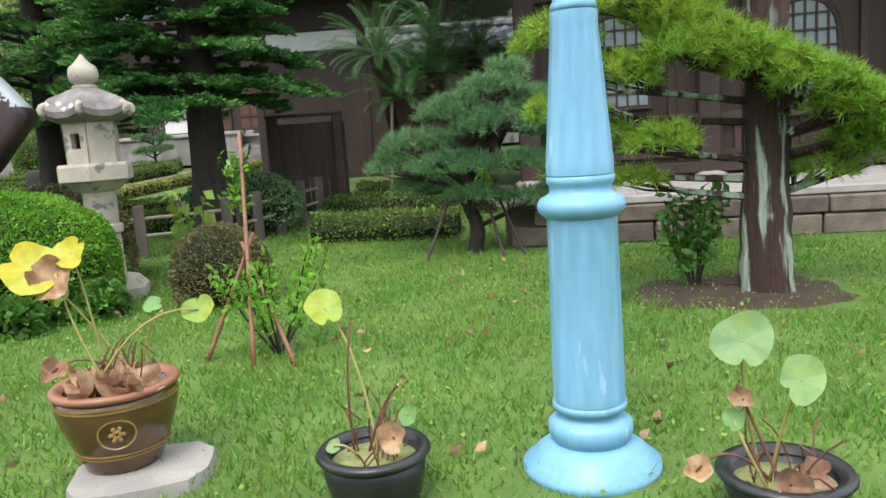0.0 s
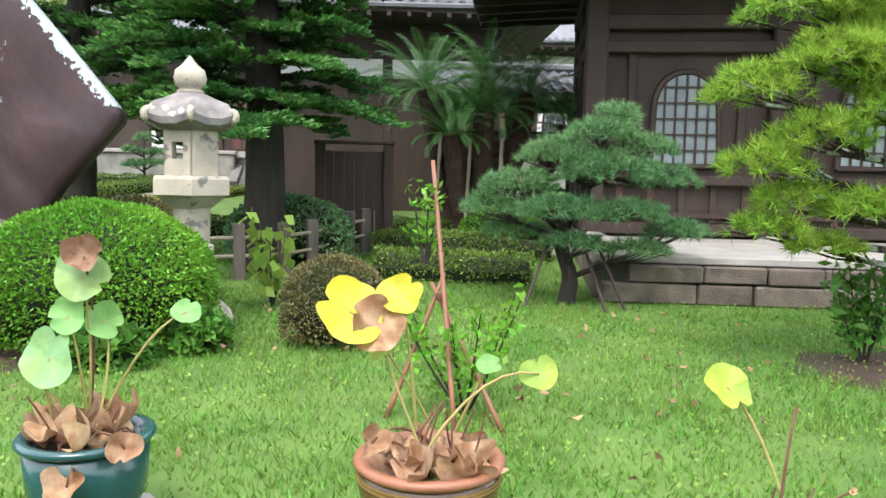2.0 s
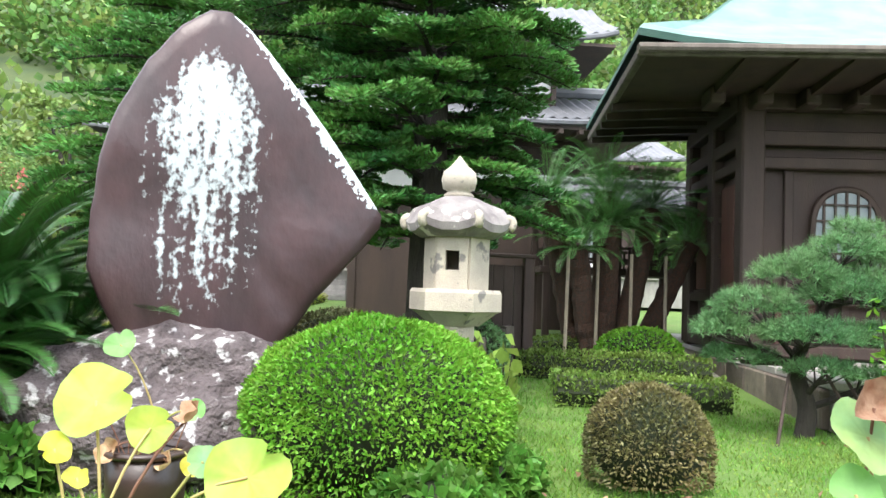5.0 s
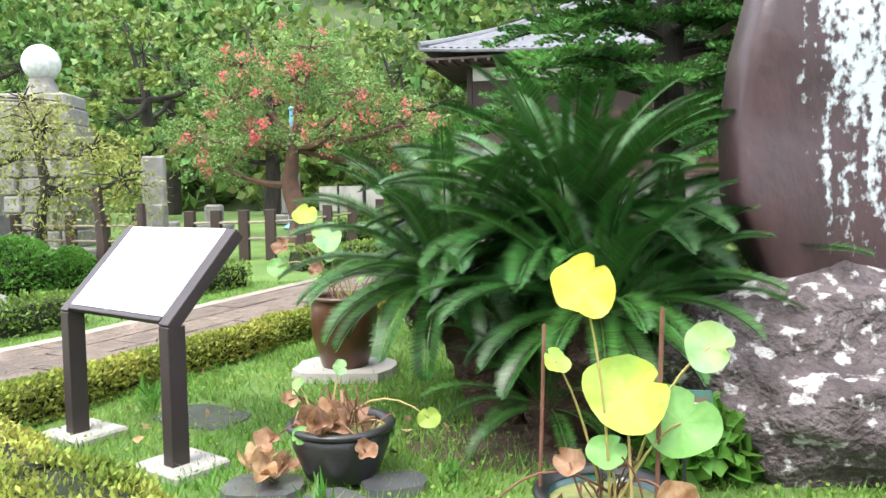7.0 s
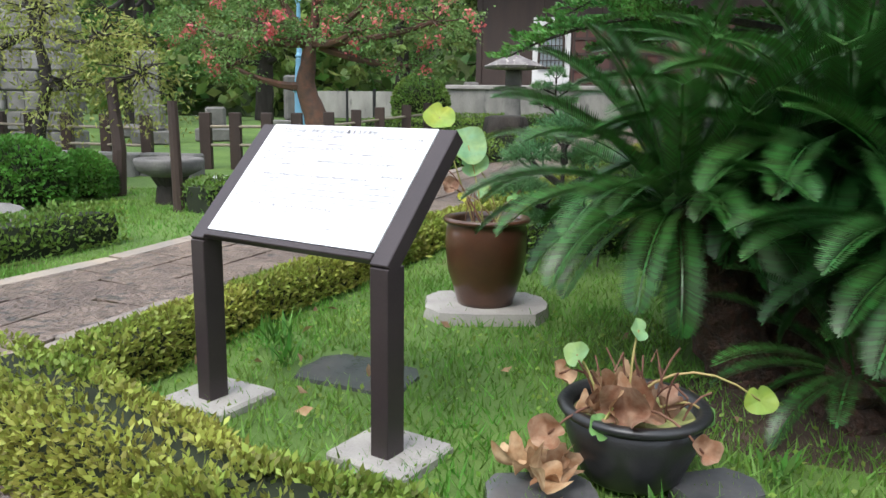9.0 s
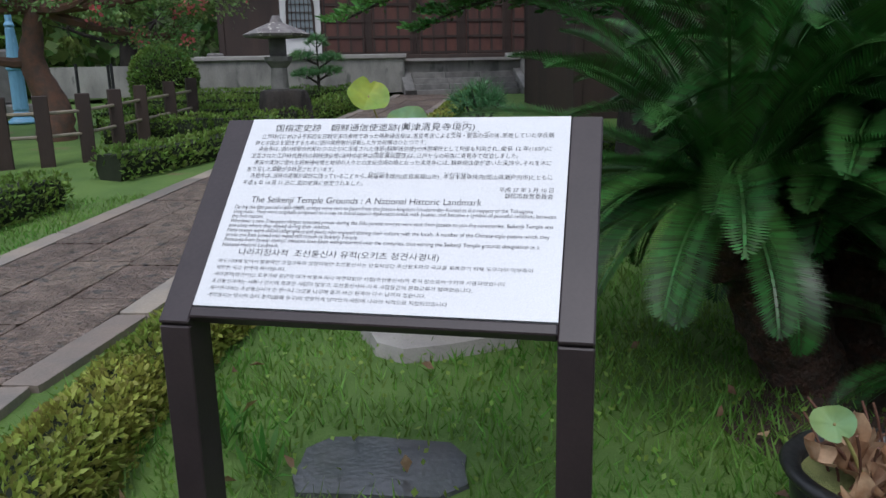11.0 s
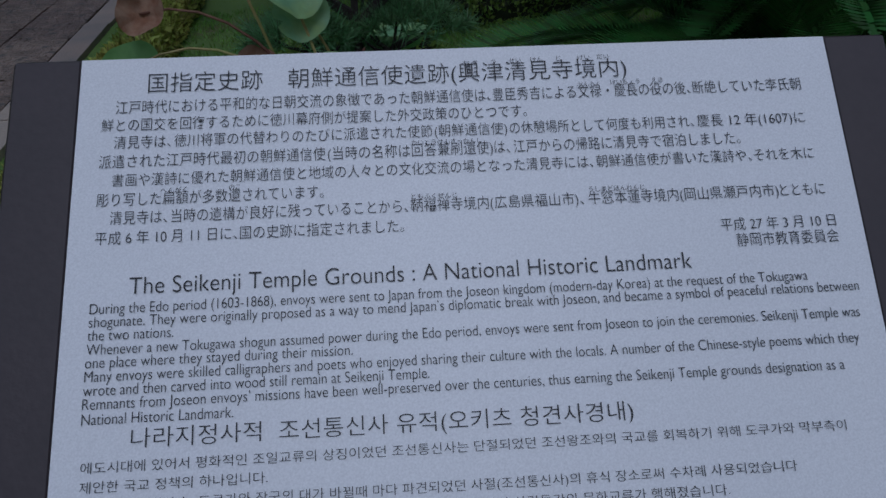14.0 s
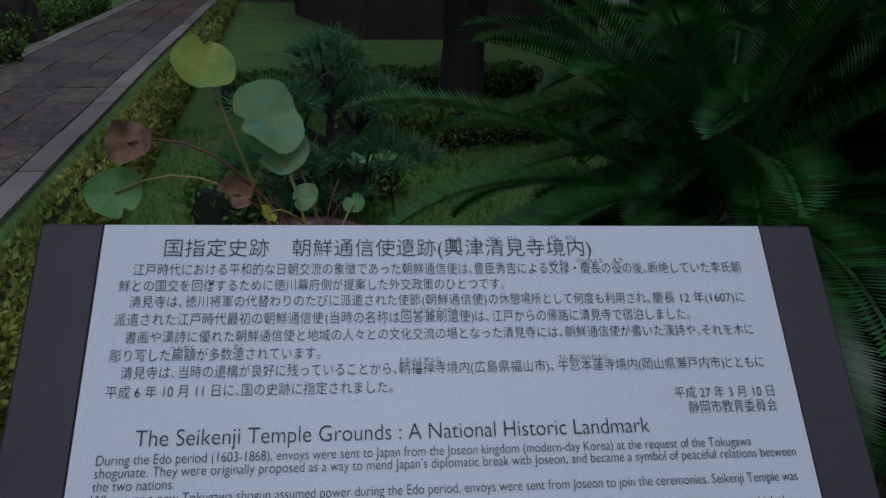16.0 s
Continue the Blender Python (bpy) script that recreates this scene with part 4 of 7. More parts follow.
    part("soffit", box((14.0, 4.95, 0.05), (5.1, 0.68, 4.25)), wood, t)
    part("fascia", box((14.3, 0.1, 0.14), (5.15, -1.86, 4.25), bevel=0.02), M["timber_grey"], t)
    part("fascia", box((0.1, 5.0, 0.14), (-1.93, 0.68, 4.25), bevel=0.02), M["timber_grey"], t)
    part("gutter", tube([(-2.0, -1.98, 4.25), (12, -1.98, 4.25)], 0.05, 8), M["timber_grey"], t)
    part("back_wall", box((10.2, 0.1, 3.8), (5.05, 2.8, 2.4)), wood, t)
    return t


gate_hall()


def stone_platform():
    """The retaining wall in front of the hall with blocks of its own, and the pale paving on top."""
    fill = box((12.0, 10.0, 0.46), (5.35, 5.25, 0.23))
    t = tagged(part("platform", fill, M["greystone"], None), "low stone retaining platform under the temple hall", "platform", kind="structure")
    t.matrix_basis = pose(1.55, 8.92, 0, 0, 0, -11.0)
    cop = part("coping", box((12.1, 1.6, 0.09), (5.35, 0.92, 0.505), bevel=0.012), M["coping"], t, "pale stone paving edge")
    part("coping", box((12.1, 8.6, 0.08), (5.35, 6.05, 0.5)), M["coping"], t)
    x, k = -0.7, 0
    for row, (z, h) in enumerate(((0.115, 0.25), (0.35, 0.21))):
        x = -0.68 + 0.3 * row
        while x < 9.5:
            w = random.Random(k).uniform(0.55, 1.2)
            bm = box((w - 0.02, 0.22, h - 0.015), (0, 0, 0), bevel=0.018)
            for v in bm.verts:
                v.co.y += 0.03 * noise.noise(v.co * 4 + Vector((k, 0, 0)))
            part("stone_block", bm, M["wallstone"], t, m=pose(x + w / 2, 0.15 - 0.02 * row + 0.02 * (k % 2), z))
            x += w
            k += 1
    for i in range(9):
        bm = box((0.22, 0.8, 0.44), bevel=0.02)
        part("stone_block", bm, M["wallstone"], t, m=pose(-0.64, 0.7 + i * 0.84, 0.23))
    return t


stone_platform()


def rear_building(name, at, rz, label, x0, x1, depth, wall_h, z0, eave, ridge, wall_mat, white=True, hip=0.0, frieze=0.45):
    t = thing(name, at, label, "temple building", rz=rz)
    part("wall", box((x1 - x0, 0.2, wall_h), ((x0 + x1) / 2, 0, z0 + wall_h / 2)), wall_mat, t)
    part("wall", box((0.2, depth, wall_h), (x0 + 0.1, depth / 2, z0 + wall_h / 2)), wall_mat, t)
    part("wall", box((x1 - x0, 0.2, wall_h), ((x0 + x1) / 2, depth, z0 + wall_h / 2)), wall_mat, t)
    n = max(2, int((x1 - x0) / 1.9))
    for k in range(n + 1):
        part("post", box((0.2, 0.26, wall_h), (x0 + (x1 - x0) * k / n, -0.02, z0 + wall_h / 2), bevel=0.02), M["timber"], t)
    if white:
        for k in range(n):
            part("plaster_panel", box(((x1 - x0) / n - 0.24, 0.06, 0.45), (x0 + (x1 - x0) * (k + 0.5) / n, -0.11, z0 + wall_h - frieze)), M["plaster"], t)
    part("lintel", box((x1 - x0, 0.28, 0.18), ((x0 + x1) / 2, -0.03, z0 + wall_h - 0.1)), M["timber"], t)
    over = 1.5
    tiled_roof(t, x0 - over, x1 + over, -over, depth / 2, eave, ridge, M["tile"], hip=hip)
    tiled_roof(t, x0 - over, x1 + over, depth + over, depth / 2, eave, ridge, M["tile"], name="back_roof", hip=hip)
    part("soffit", box((x1 - x0 + 2 * over - 0.1, depth + 2 * over - 0.1, 0.08), ((x0 + x1) / 2, depth / 2, eave - 0.16)), M["timber"], t)
    part("ridge_tiles", tube([(x0 - over + hip + 0.2, depth / 2, ridge + 0.2), ((x0 + x1) / 2, depth / 2, ridge + 0.12), (x1 + over - 0.2, depth / 2, ridge + 0.2)], 0.16, 8), M["tile"], t)
    if hip:
        bm = bmesh.new()
        a, b, c = (x0 - over, -over, eave + 0.2), (x0 - over, depth + over, eave + 0.2), (x0 - over + hip, depth / 2, ridge)
        bm.faces.new([bm.verts.new(q) for q in (a, c, b)])
        part("hip_roof", bm, M["tile"], t)
        part("hip_tiles", tube(bend(Vector(a) + Vector((0, 0, 0.12)), Vector(c) + Vector((0, 0, 0.12)), (0, 0, -0.3), 9), 0.13, 8), M["tile"], t)
    for k in range(int((x1 - x0 + 2 * over) / 0.45)):
        part("rafter", box((0.09, over + 0.3, 0.1), (x0 - over + 0.2 + k * 0.45, -over / 2, eave - 0.22), (4, 0, 0)), M["timber"], t)
    return t


def main_hall():
    """The main hall above the white retaining wall: plaster bay with a bell window, red-brown doors."""
    z0 = 2.05
    t = rear_building("main_hall", (-10.3, 30.0, 0), 0, "large temple hall with red-brown doors and white plaster bays", -1.7, 17, 9, 4.3, z0, 6.45, 9.6, M["timber"], True, 6.0)
    for x in (0.75, 15.4):
        part("plaster_bay", box((1.25, 0.08, 2.2), (x, -0.12, z0 + 1.3)), M["plaster"], t, "white plaster bay")
        bell_window(t, x, z0 + 0.75, z0 + 2.2, 0.4, -0.18)
    for k in range(8):
        d = place("door", None, t, None, "red-brown panelled wooden door")
        x = 2.1 + k * 1.55
        part("door_leaf", box((1.3, 0.07, 2.3), (x, -0.14, z0 + 1.2), bevel=0.01), M["timber_red"], d)
        for j in range(5):
            part("door_rail", box((1.28, 0.04, 0.08), (x, -0.2, z0 + 0.2 + j * 0.5)), M["timber"], d)
        for j in range(4):
            part("door_stile", box((0.07, 0.04, 2.2), (x - 0.6 + j * 0.4, -0.19, z0 + 1.2)), M["timber"], d)
    part("veranda", box((17.6, 1.3, 0.18), (8.4, -0.6, z0 + 0.02), bevel=0.02), M["timber"], t)
    for k in range(9):
        part("footing", lathe([(0.17, 1.75), (0.17, 1.93), (0.1, 1.97)], 14, (0.2 + k * 2.1, -1.1, 0.0)), M["plaster"], t, "white footing stone")
    return t


main_hall()


def terrace():
    """The plastered retaining wall with a cap, cut by a flight of stone steps."""
    zb = 1.1
    t = tagged(part("terrace_fill", box((34, 14, 0.86), (0, 34.6, zb + 0.4)), M["concrete"], None), "stained pale retaining wall carrying the hall terrace", "retaining wall", kind="structure")
    for x0, x1 in ((-12.6, -6.65), (-3.05, 9.0)):
        part("wall_face", box((x1 - x0, 0.3, 0.98), ((x0 + x1) / 2, 27.3, zb + 0.42), bevel=0.01), M["concrete"], t)
        part("wall_cap", box((x1 - x0 + 0.1, 0.46, 0.13), ((x0 + x1) / 2, 27.3, zb + 0.97), bevel=0.02), M["coping"], t)
    part("wall_face", box((0.3, 8, 0.98), (-12.55, 31.3, zb + 0.42)), M["concrete"], t)
    part("floor_sheet", box((22, 3.4, 0.08), (-1.5, 29.1, zb + 0.86)), M["coping"], t)
    s = thing("stone_stairs", (-4.85, 26.6, 0), "broad grey stone steps up to the temple hall", "stairs", kind="structure")
    for k in range(6):
        for j in range(3):
            part("step", box((1.02, 0.34, 0.17), (-1.04 + 1.04 * j, 0.17 + 0.31 * k, 0.92 + 0.085 + 0.165 * k), bevel=0.012), M["greystone"], s)
        part("riser_fill", box((3.1, 0.3, 0.165 * k + 0.1), (0, 0.3 + 0.31 * k, 0.86 + 0.08 * k)), M["greystone"], s)
    for x in (-1.75, 1.75):
        part("stair_cheek", box((0.3, 2.35, 0.3), (x, 0.95, 1.5), (27, 0, 0), bevel=0.02), M["greystone"], s)


terrace()
gate = rear_building("gatehouse", (-5.0, 19.6, 0), -2, "two-storey dark timber gatehouse with grey tiled roofs", 0.8, 6.2, 4.0, 4.7, 0.4, 5.3, 6.7, M["timber"], True, frieze=1.1)
part("upper_wall", box((3.6, 2.2, 2.3), (4.0, 2.0, 6.6)), M["timber"], gate)
for k in range(3):
    part("plaster_panel", box((1.0, 0.06, 0.34), (2.85 + 1.15 * k, 0.88, 6.68)), M["plaster"], gate)
for k in range(4):
    part("post", box((0.14, 0.16, 2.3), (2.27 + 1.15 * k, 0.86, 6.6), bevel=0.01), M["timber"], gate)
tiled_roof(gate, 1.0, 7.0, -0.4, 2.0, 7.6, 9.2, M["tile"], name="upper_roof")
tiled_roof(gate, 1.0, 7.0, 4.4, 2.0, 7.6, 9.2, M["tile"], name="upper_back_roof")
part("upper_soffit", box((5.9, 4.7, 0.08), (4.0, 2.0, 7.46)), M["timber"], gate)


def corridor_wing():
    """A covered walkway on posts with a railed deck, open to both sides, under grey tiles."""
    t = thing("corridor_wing", (-0.4, 16.6, 0), "open roofed wooden corridor with railing and grey tiles", "temple corridor", rz=-4)
    tiled_roof(t, -0.2, 7.5, -0.85, 0.6, 3.18, 3.72, M["tile"], 0.22, lift=0.05)
    tiled_roof(t, -0.2, 7.5, 2.05, 0.6, 3.18, 3.72, M["tile"], 0.22, "back_roof", 0.05)
    part("ridge_tiles", tube([(-0.2, 0.6, 3.8), (7.5, 0.6, 3.8)], 0.1, 8), M["tile"], t)
    for y in (-0.1, 1.3):
        part("lintel", box((7.4, 0.14, 0.16), (3.65, y, 2.98)), M["timber"], t)
        for k in range(6):
            part("post", box((0.14, 0.14, 2.9), (0.1 + 1.45 * k, y, 1.6), bevel=0.01), M["timber"], t)
            part("footing", box((0.3, 0.3, 0.3), (0.1 + 1.45 * k, y, 0.28), bevel=0.02), M["greystone"], t)
        for z in (2.12, 2.36):
            part("rail", box((7.3, 0.05, 0.06), (3.65, y, z)), M["timber"], t)
        for k in range(24):
            part("baluster", box((0.04, 0.04, 0.42), (0.25 + 0.31 * k, y, 2.15)), M["timber"], t)
    part("deck", box((7.4, 1.6, 0.14), (3.65, 0.6, 1.88), bevel=0.01), M["timber"], t)
    return t


corridor_wing()


def board_screen():
    """Dark plank screen with corner posts at the end of the fence."""
    t = thing("plank_screen", (-2.1, 12.93, 0.2), "dark brown plank screen between square posts", "screen")
    for x in (-0.55, 0.55):
        part("post", box((0.16, 0.16, 1.75), (x, 0, 0.86), bevel=0.012), M["timber"], t)
    for k in range(6):
        part("plank", box((0.155, 0.03, 1.5), (-0.41 + k * 0.164, 0.02, 0.85), bevel=0.004), M["timber"], t)
    part("cap", box((1.3, 0.22, 0.06), (0, 0, 1.74), bevel=0.01), M["timber"], t)
    part("side_board", box((0.04, 0.9, 1.5), (-0.55, 0.5, 0.85)), M["timber"], t)
    part("side_board", box((0.04, 0.9, 1.5), (0.55, 0.5, 0.85)), M["timber"], t)


board_screen()


def post_fence(pts, label, tall=0.72, mat="timber_grey", r=0.075, rails=2, group=""):
    a = Vector((*pts[0], float(height(*pts[0]))))
    t = thing("post_fence", a, label, "fence")
    tops = []
    for x, y in pts:
        g = float(height(x, y))
        p = Vector((x, y, g)) - a
        part("post", box((r * 2, r * 2, tall + 0.06), (p.x, p.y, p.z + tall / 2 - 0.03), (0, 0, 17), bevel=0.012), M[mat], t)
        tops.append(p)
    for j in range(rails):
        for p, q in zip(tops, tops[1:]):
            z = tall * (0.42 + 0.33 * j)
            part("rail", tube([p + Vector((0, -r * 0.6, z)), q + Vector((0, -r * 0.6, z))], 0.025, 7), M["bamboo_grey"], t)
    return t


post_fence([(-4.6, 10.1), (-4.05, 10.25), (-3.5, 10.4), (-2.95, 10.6), (-2.62, 11.05), (-2.4, 11.6), (-2.15, 12.15), (-1.92, 12.6)], "low weathered wooden post-and-rail garden fence")
post_fence([(-14.75, 15.7), (-14.25, 15.8), (-13.7, 15.85), (-13.2, 15.95), (-12.75, 16.3), (-12.5, 17.1), (-12.3, 18.0), (-12.0, 19.0), (-11.75, 20.0)], "low dark wooden post fence with bamboo rails", 0.95, "timber", 0.095)
post_fence([(-19.0, 16.0), (-18.2, 15.8), (-17.4, 15.7), (-16.6, 15.65), (-15.8, 15.6)], "far low wooden post fence with bamboo rails", 0.9, "timber", 0.09)


# ---- stone lantern, stele and boulder ----
def stone_lantern(at, label, s=1.0, rz=0.0):
    t = thing("stone_lantern", at, label, "stone lantern", "stone lanterns", rz=rz)
    st, dk = M["lantern"], M["lantern_roof"]
    part("base", lathe([(0.40 * s, -0.03), (0.40 * s, 0.10 * s), (0.30 * s, 0.2 * s), (0.2 * s, 0.23 * s)], 6, turn=0.5), st, t)
    part("shaft", lathe([(0.165 * s, 0.2 * s), (0.155 * s, 0.66 * s), (0.19 * s, 0.68 * s), (0.19 * s, 0.75 * s), (0.155 * s, 0.77 * s), (0.165 * s, 1.12 * s)], 24), st, t, smooth=False)
    part("platform", lathe([(0.2 * s, 1.1 * s), (0.33 * s, 1.2 * s), (0.375 * s, 1.22 * s), (0.375 * s, 1.36 * s), (0.36 * s, 1.39 * s)], 6, turn=0.5), st, t)
    # fire box with real openings
    for k in range(6):
        bm = bmesh.new()
        a = 0.5 + math.pi / 6 + k * math.pi / 3
        c, w = 0.2 * s, 0.245 * s
        rot = (0, 0, math.degrees(a) - 90)
        if k % 2 == 0:
            for dx, dz, sx, sz in ((-w * 0.36, 0, w * 0.28, 0.42), (w * 0.36, 0, w * 0.28, 0.42), (0, -0.135, w * 0.45, 0.15), (0, 0.15, w * 0.45, 0.12)):
                m = pose(0, 0, 1.6 * s, *rot) @ Matrix.Translation((dx, c, dz * s)) @ Matrix.Diagonal((sx, 0.07 * s, sz * s, 1))
                bmesh.ops.create_cube(bm, size=1, matrix=m)
        else:
            m = pose(0, 0, 1.6 * s, *rot) @ Matrix.Translation((0, c, 0)) @ Matrix.Diagonal((w, 0.07 * s, 0.42 * s, 1))
            bmesh.ops.create_cube(bm, size=1, matrix=m)
        part("fire_box_side", bm, st, t)
    # six-cornered roof with curled tips
    bm = bmesh.new()
    rings = []
    for r, z in ((0.30, 1.80), (0.415, 1.84), (0.43, 1.90), (0.36, 1.99), (0.25, 2.08), (0.14, 2.13), (0.09, 2.14)):
        row = []
        for i in range(36):
            a = 0.5 + 2 * math.pi * i / 36
            corner = abs(math.cos(3 * (a - 0.5))) ** 6
            rr = r * (0.93 + 0.09 * corner)
            row.append(bm.verts.new((rr * s * math.cos(a), rr * s * math.sin(a), (z + (0.05 * corner if r > 0.35 else 0)) * s)))
        rings.append(row)
    for a, b in zip(rings, rings[1:]):
        for i in range(36):
            bm.faces.new((a[i], a[(i + 1) % 36], b[(i + 1) % 36], b[i]))
    bm.faces.new(list(reversed(rings[0])))
    bm.faces.new(rings[-1])
    roof = part("roof", bm, dk, t, "dark weathered roof stone")
    for k in range(6):
        a = 0.5 + k * math.pi / 3
        pts = []
        for i in range(9):
            q = -1.2 + i * 0.62
            rr = 0.055 - 0.0035 * i
            pts.append(((0.40 + rr * math.cos(q)) * s * math.cos(a), (0.40 + rr * math.cos(q)) * s * math.sin(a), (1.93 + rr * math.sin(q)) * s))
        part("curl", tube(pts, [0.034 * s] * 8 + [0.02 * s], 7), st, roof, "pale curled roof corner", True)
    part("finial", lathe([(0.10 * s, 2.12 * s), (0.125 * s, 2.15 * s), (0.09 * s, 2.18 * s), (0.13 * s, 2.20 * s), (0.145 * s, 2.27 * s), (0.13 * s, 2.34 * s), (0.07 * s, 2.39 * s), (0.03 * s, 2.44 * s), (0.008 * s, 2.47 * s)], 24), st, t, "onion-shaped jewel finial", True)
    return t


stone_lantern((-3.43, 7.69, 0), "tall pale granite garden lantern with curled dark roof", 1.0, 75)


def stele():
    """The tall pointed memorial stone: dark purple-brown slab with a pale lime-streaked panel."""
    t = thing("memorial_stone", (-5.1, 7.62, 0), "tall pointed purple-brown memorial stone streaked with white lichen", "memorial stone", rz=12.2)
    outline = [(-0.74, 0.72), (-0.98, 1.2), (-1.08, 1.45), (-1.1, 1.85), (-1.04, 2.25), (-0.94, 2.62), (-0.76, 2.98), (-0.53, 3.27), (-0.34, 3.42), (-0.2, 3.43), (-0.06, 3.33), (0.12, 3.15), (0.33, 2.91), (0.58, 2.6), (0.84, 2.25), (1.06, 1.95), (1.05, 1.86), (0.93, 1.70), (0.72, 1.46), (0.52, 1.24), (0.4, 1.05), (0.29, 0.9), (0.2, 0.72)]
    n = len(outline)
    cx, cz = -0.15, 1.9
    bm = bmesh.new()
    layers = [(0.0, 0.20), (0.2, -0.19), (0.45, -0.2), (0.7, -0.20), (0.9, -0.195), (0.975, -0.18), (0.995, -0.15), (1.0, -0.03), (1.0, 0.12), (0.93, 0.26), (0.6, 0.34)]
    rings = []
    for f, y in layers[1:]:
        row = []
        for i in range(n * 3):
            a, b = outline[i // 3], outline[(i // 3 + 1) % n]
            k = (i % 3) / 3
            ox, oz = a[0] + (b[0] - a[0]) * k, a[1] + (b[1] - a[1]) * k
            x, z = cx + (ox - cx) * f, cz + (oz - cz) * f
            wob = 0.06 * noise.noise(Vector((x * 1.3, y, z * 1.3))) + 0.022 * noise.noise(Vector((x * 4 + z * 3, y * 3, z * 2)))
            row.append(bm.verts.new((x + (wob * 0.5 if f > 0.9 else 0), y + wob + 0.05 * (x * 0.4), z)))
        rings.append(row)
    for a, b in zip(rings, rings[1:]):
        for i in range(n * 3):
            j = (i + 1) % (n * 3)
            bm.faces.new((a[i], a[j], b[j], b[i]))
    bm.faces.new(rings[0])
    bm.faces.new(list(reversed(rings[-1])))
    bmesh.ops.recalc_face_normals(bm, faces=bm.faces)
    ob = part("stone", bm, M["stele"], t, smooth=True)
    return t


stele()


def boulder_base():
    bm = lumpy(1.0, 1.7, 0.3, 5, 3.7, (1.3, 0.66, 0.62), -0.5)
    for v in bm.verts:
        v.co += v.co.normalized() * (0.06 * noise.noise(v.co * 5) + 0.03 * noise.noise(v.co * 13))
    ob = part("boulder", bm, M["boulder"], None, smooth=True, m=pose(-5.32, 7.4, 0.36, 0, 0, 8))
    tagged(ob, "grey lichen-spotted boulder carrying the memorial stone", "boulder")
    bm = lumpy(0.5, 1.7, 0.25, 4, 8.1, (1.0, 0.7, 0.55), -0.3)
    ob = part("boulder", bm, M["boulder"], None, smooth=True, m=pose(-6.15, 7.35, 0.18, 0, 0, 20))
    tagged(ob, "smaller grey lichen-spotted boulder in the grass", "boulder")


boulder_base()


# ---- lamp posts ----
def lamp_post(at):
    t = thing("lamp_post", at, "pale blue painted fluted cast-iron lamp post", "lamp post", "lamp posts")
    b = M["blue"]
    part("base", lathe([(0.29, -0.02), (0.29, 0.02), (0.245, 0.045), (0.235, 0.07), (0.19, 0.10), (0.14, 0.13)], 32), b, t, smooth=True)

    def up(z):
        return 1.46 + (z - 1.46) * 1.23

    def ring(name, prof):
        part(name, lathe([(r * 1.06, up(z)) for r, z in prof], 32), b, t, smooth=True)
    ring("lower_ring", [(0.12, 0.36), (0.15, 0.37), (0.165, 0.40), (0.165, 0.43), (0.14, 0.45), (0.125, 0.455), (0.125, 0.475), (0.145, 0.485), (0.145, 0.505), (0.12, 0.515)])

    def fluted(r0, r1, z0, z1, flutes):
        bm = bmesh.new()
        rows = []
        z0, z1, r0, r1 = up(z0), up(z1), r0 * 1.06, r1 * 1.06
        for z, r, deep in ((z0, r0, 0), (z0 + 0.04, r0, 0), (z0 + 0.05, r0, 0.004), (z1 - 0.06, r1, 0.004), (z1 - 0.05, r1, 0), (z1, r1, 0)):
            rows.append([bm.verts.new(((r - deep * (i % 4 in (0, 1))) * math.cos(math.pi * i / flutes / 2), (r - deep * (i % 4 in (0, 1))) * math.sin(math.pi * i / flutes / 2), z)) for i in range(flutes * 4)])
        for p, q in zip(rows, rows[1:]):
            for i in range(flutes * 4):
                j = (i + 1) % (flutes * 4)
                bm.faces.new((p[i], p[j], q[j], q[i]))
        return bm
    part("lower_shaft", fluted(0.140, 0.133, 0.51, 1.14, 12), b, t, smooth=True)
    ring("middle_ring", [(0.133, 1.13), (0.15, 1.14), (0.165, 1.155), (0.168, 1.175), (0.155, 1.195), (0.13, 1.205), (0.118, 1.215), (0.118, 1.235), (0.128, 1.245), (0.128, 1.265), (0.118, 1.27)])
    part("middle_shaft", fluted(0.126, 0.088, 1.27, 1.78, 12), b, t, smooth=True)
    ring("upper_ring", [(0.085, 1.78), (0.085, 1.80), (0.075, 1.815), (0.075, 1.835), (0.095, 1.85), (0.097, 1.865), (0.075, 1.90), (0.06, 1.92), (0.058, 1.94), (0.062, 1.95)])
    part("upper_shaft", fluted(0.06, 0.045, 1.94, 2.9, 10), b, t, smooth=True)
    ring("cap", [(0.045, 2.89), (0.07, 2.91), (0.07, 2.93), (0.05, 2.96), (0.02, 2.98)])
    return t


lamp = lamp_post((0.55, 2.93, 0))
copy_thing(lamp, pose(-15.45, 22.0, 0.70))


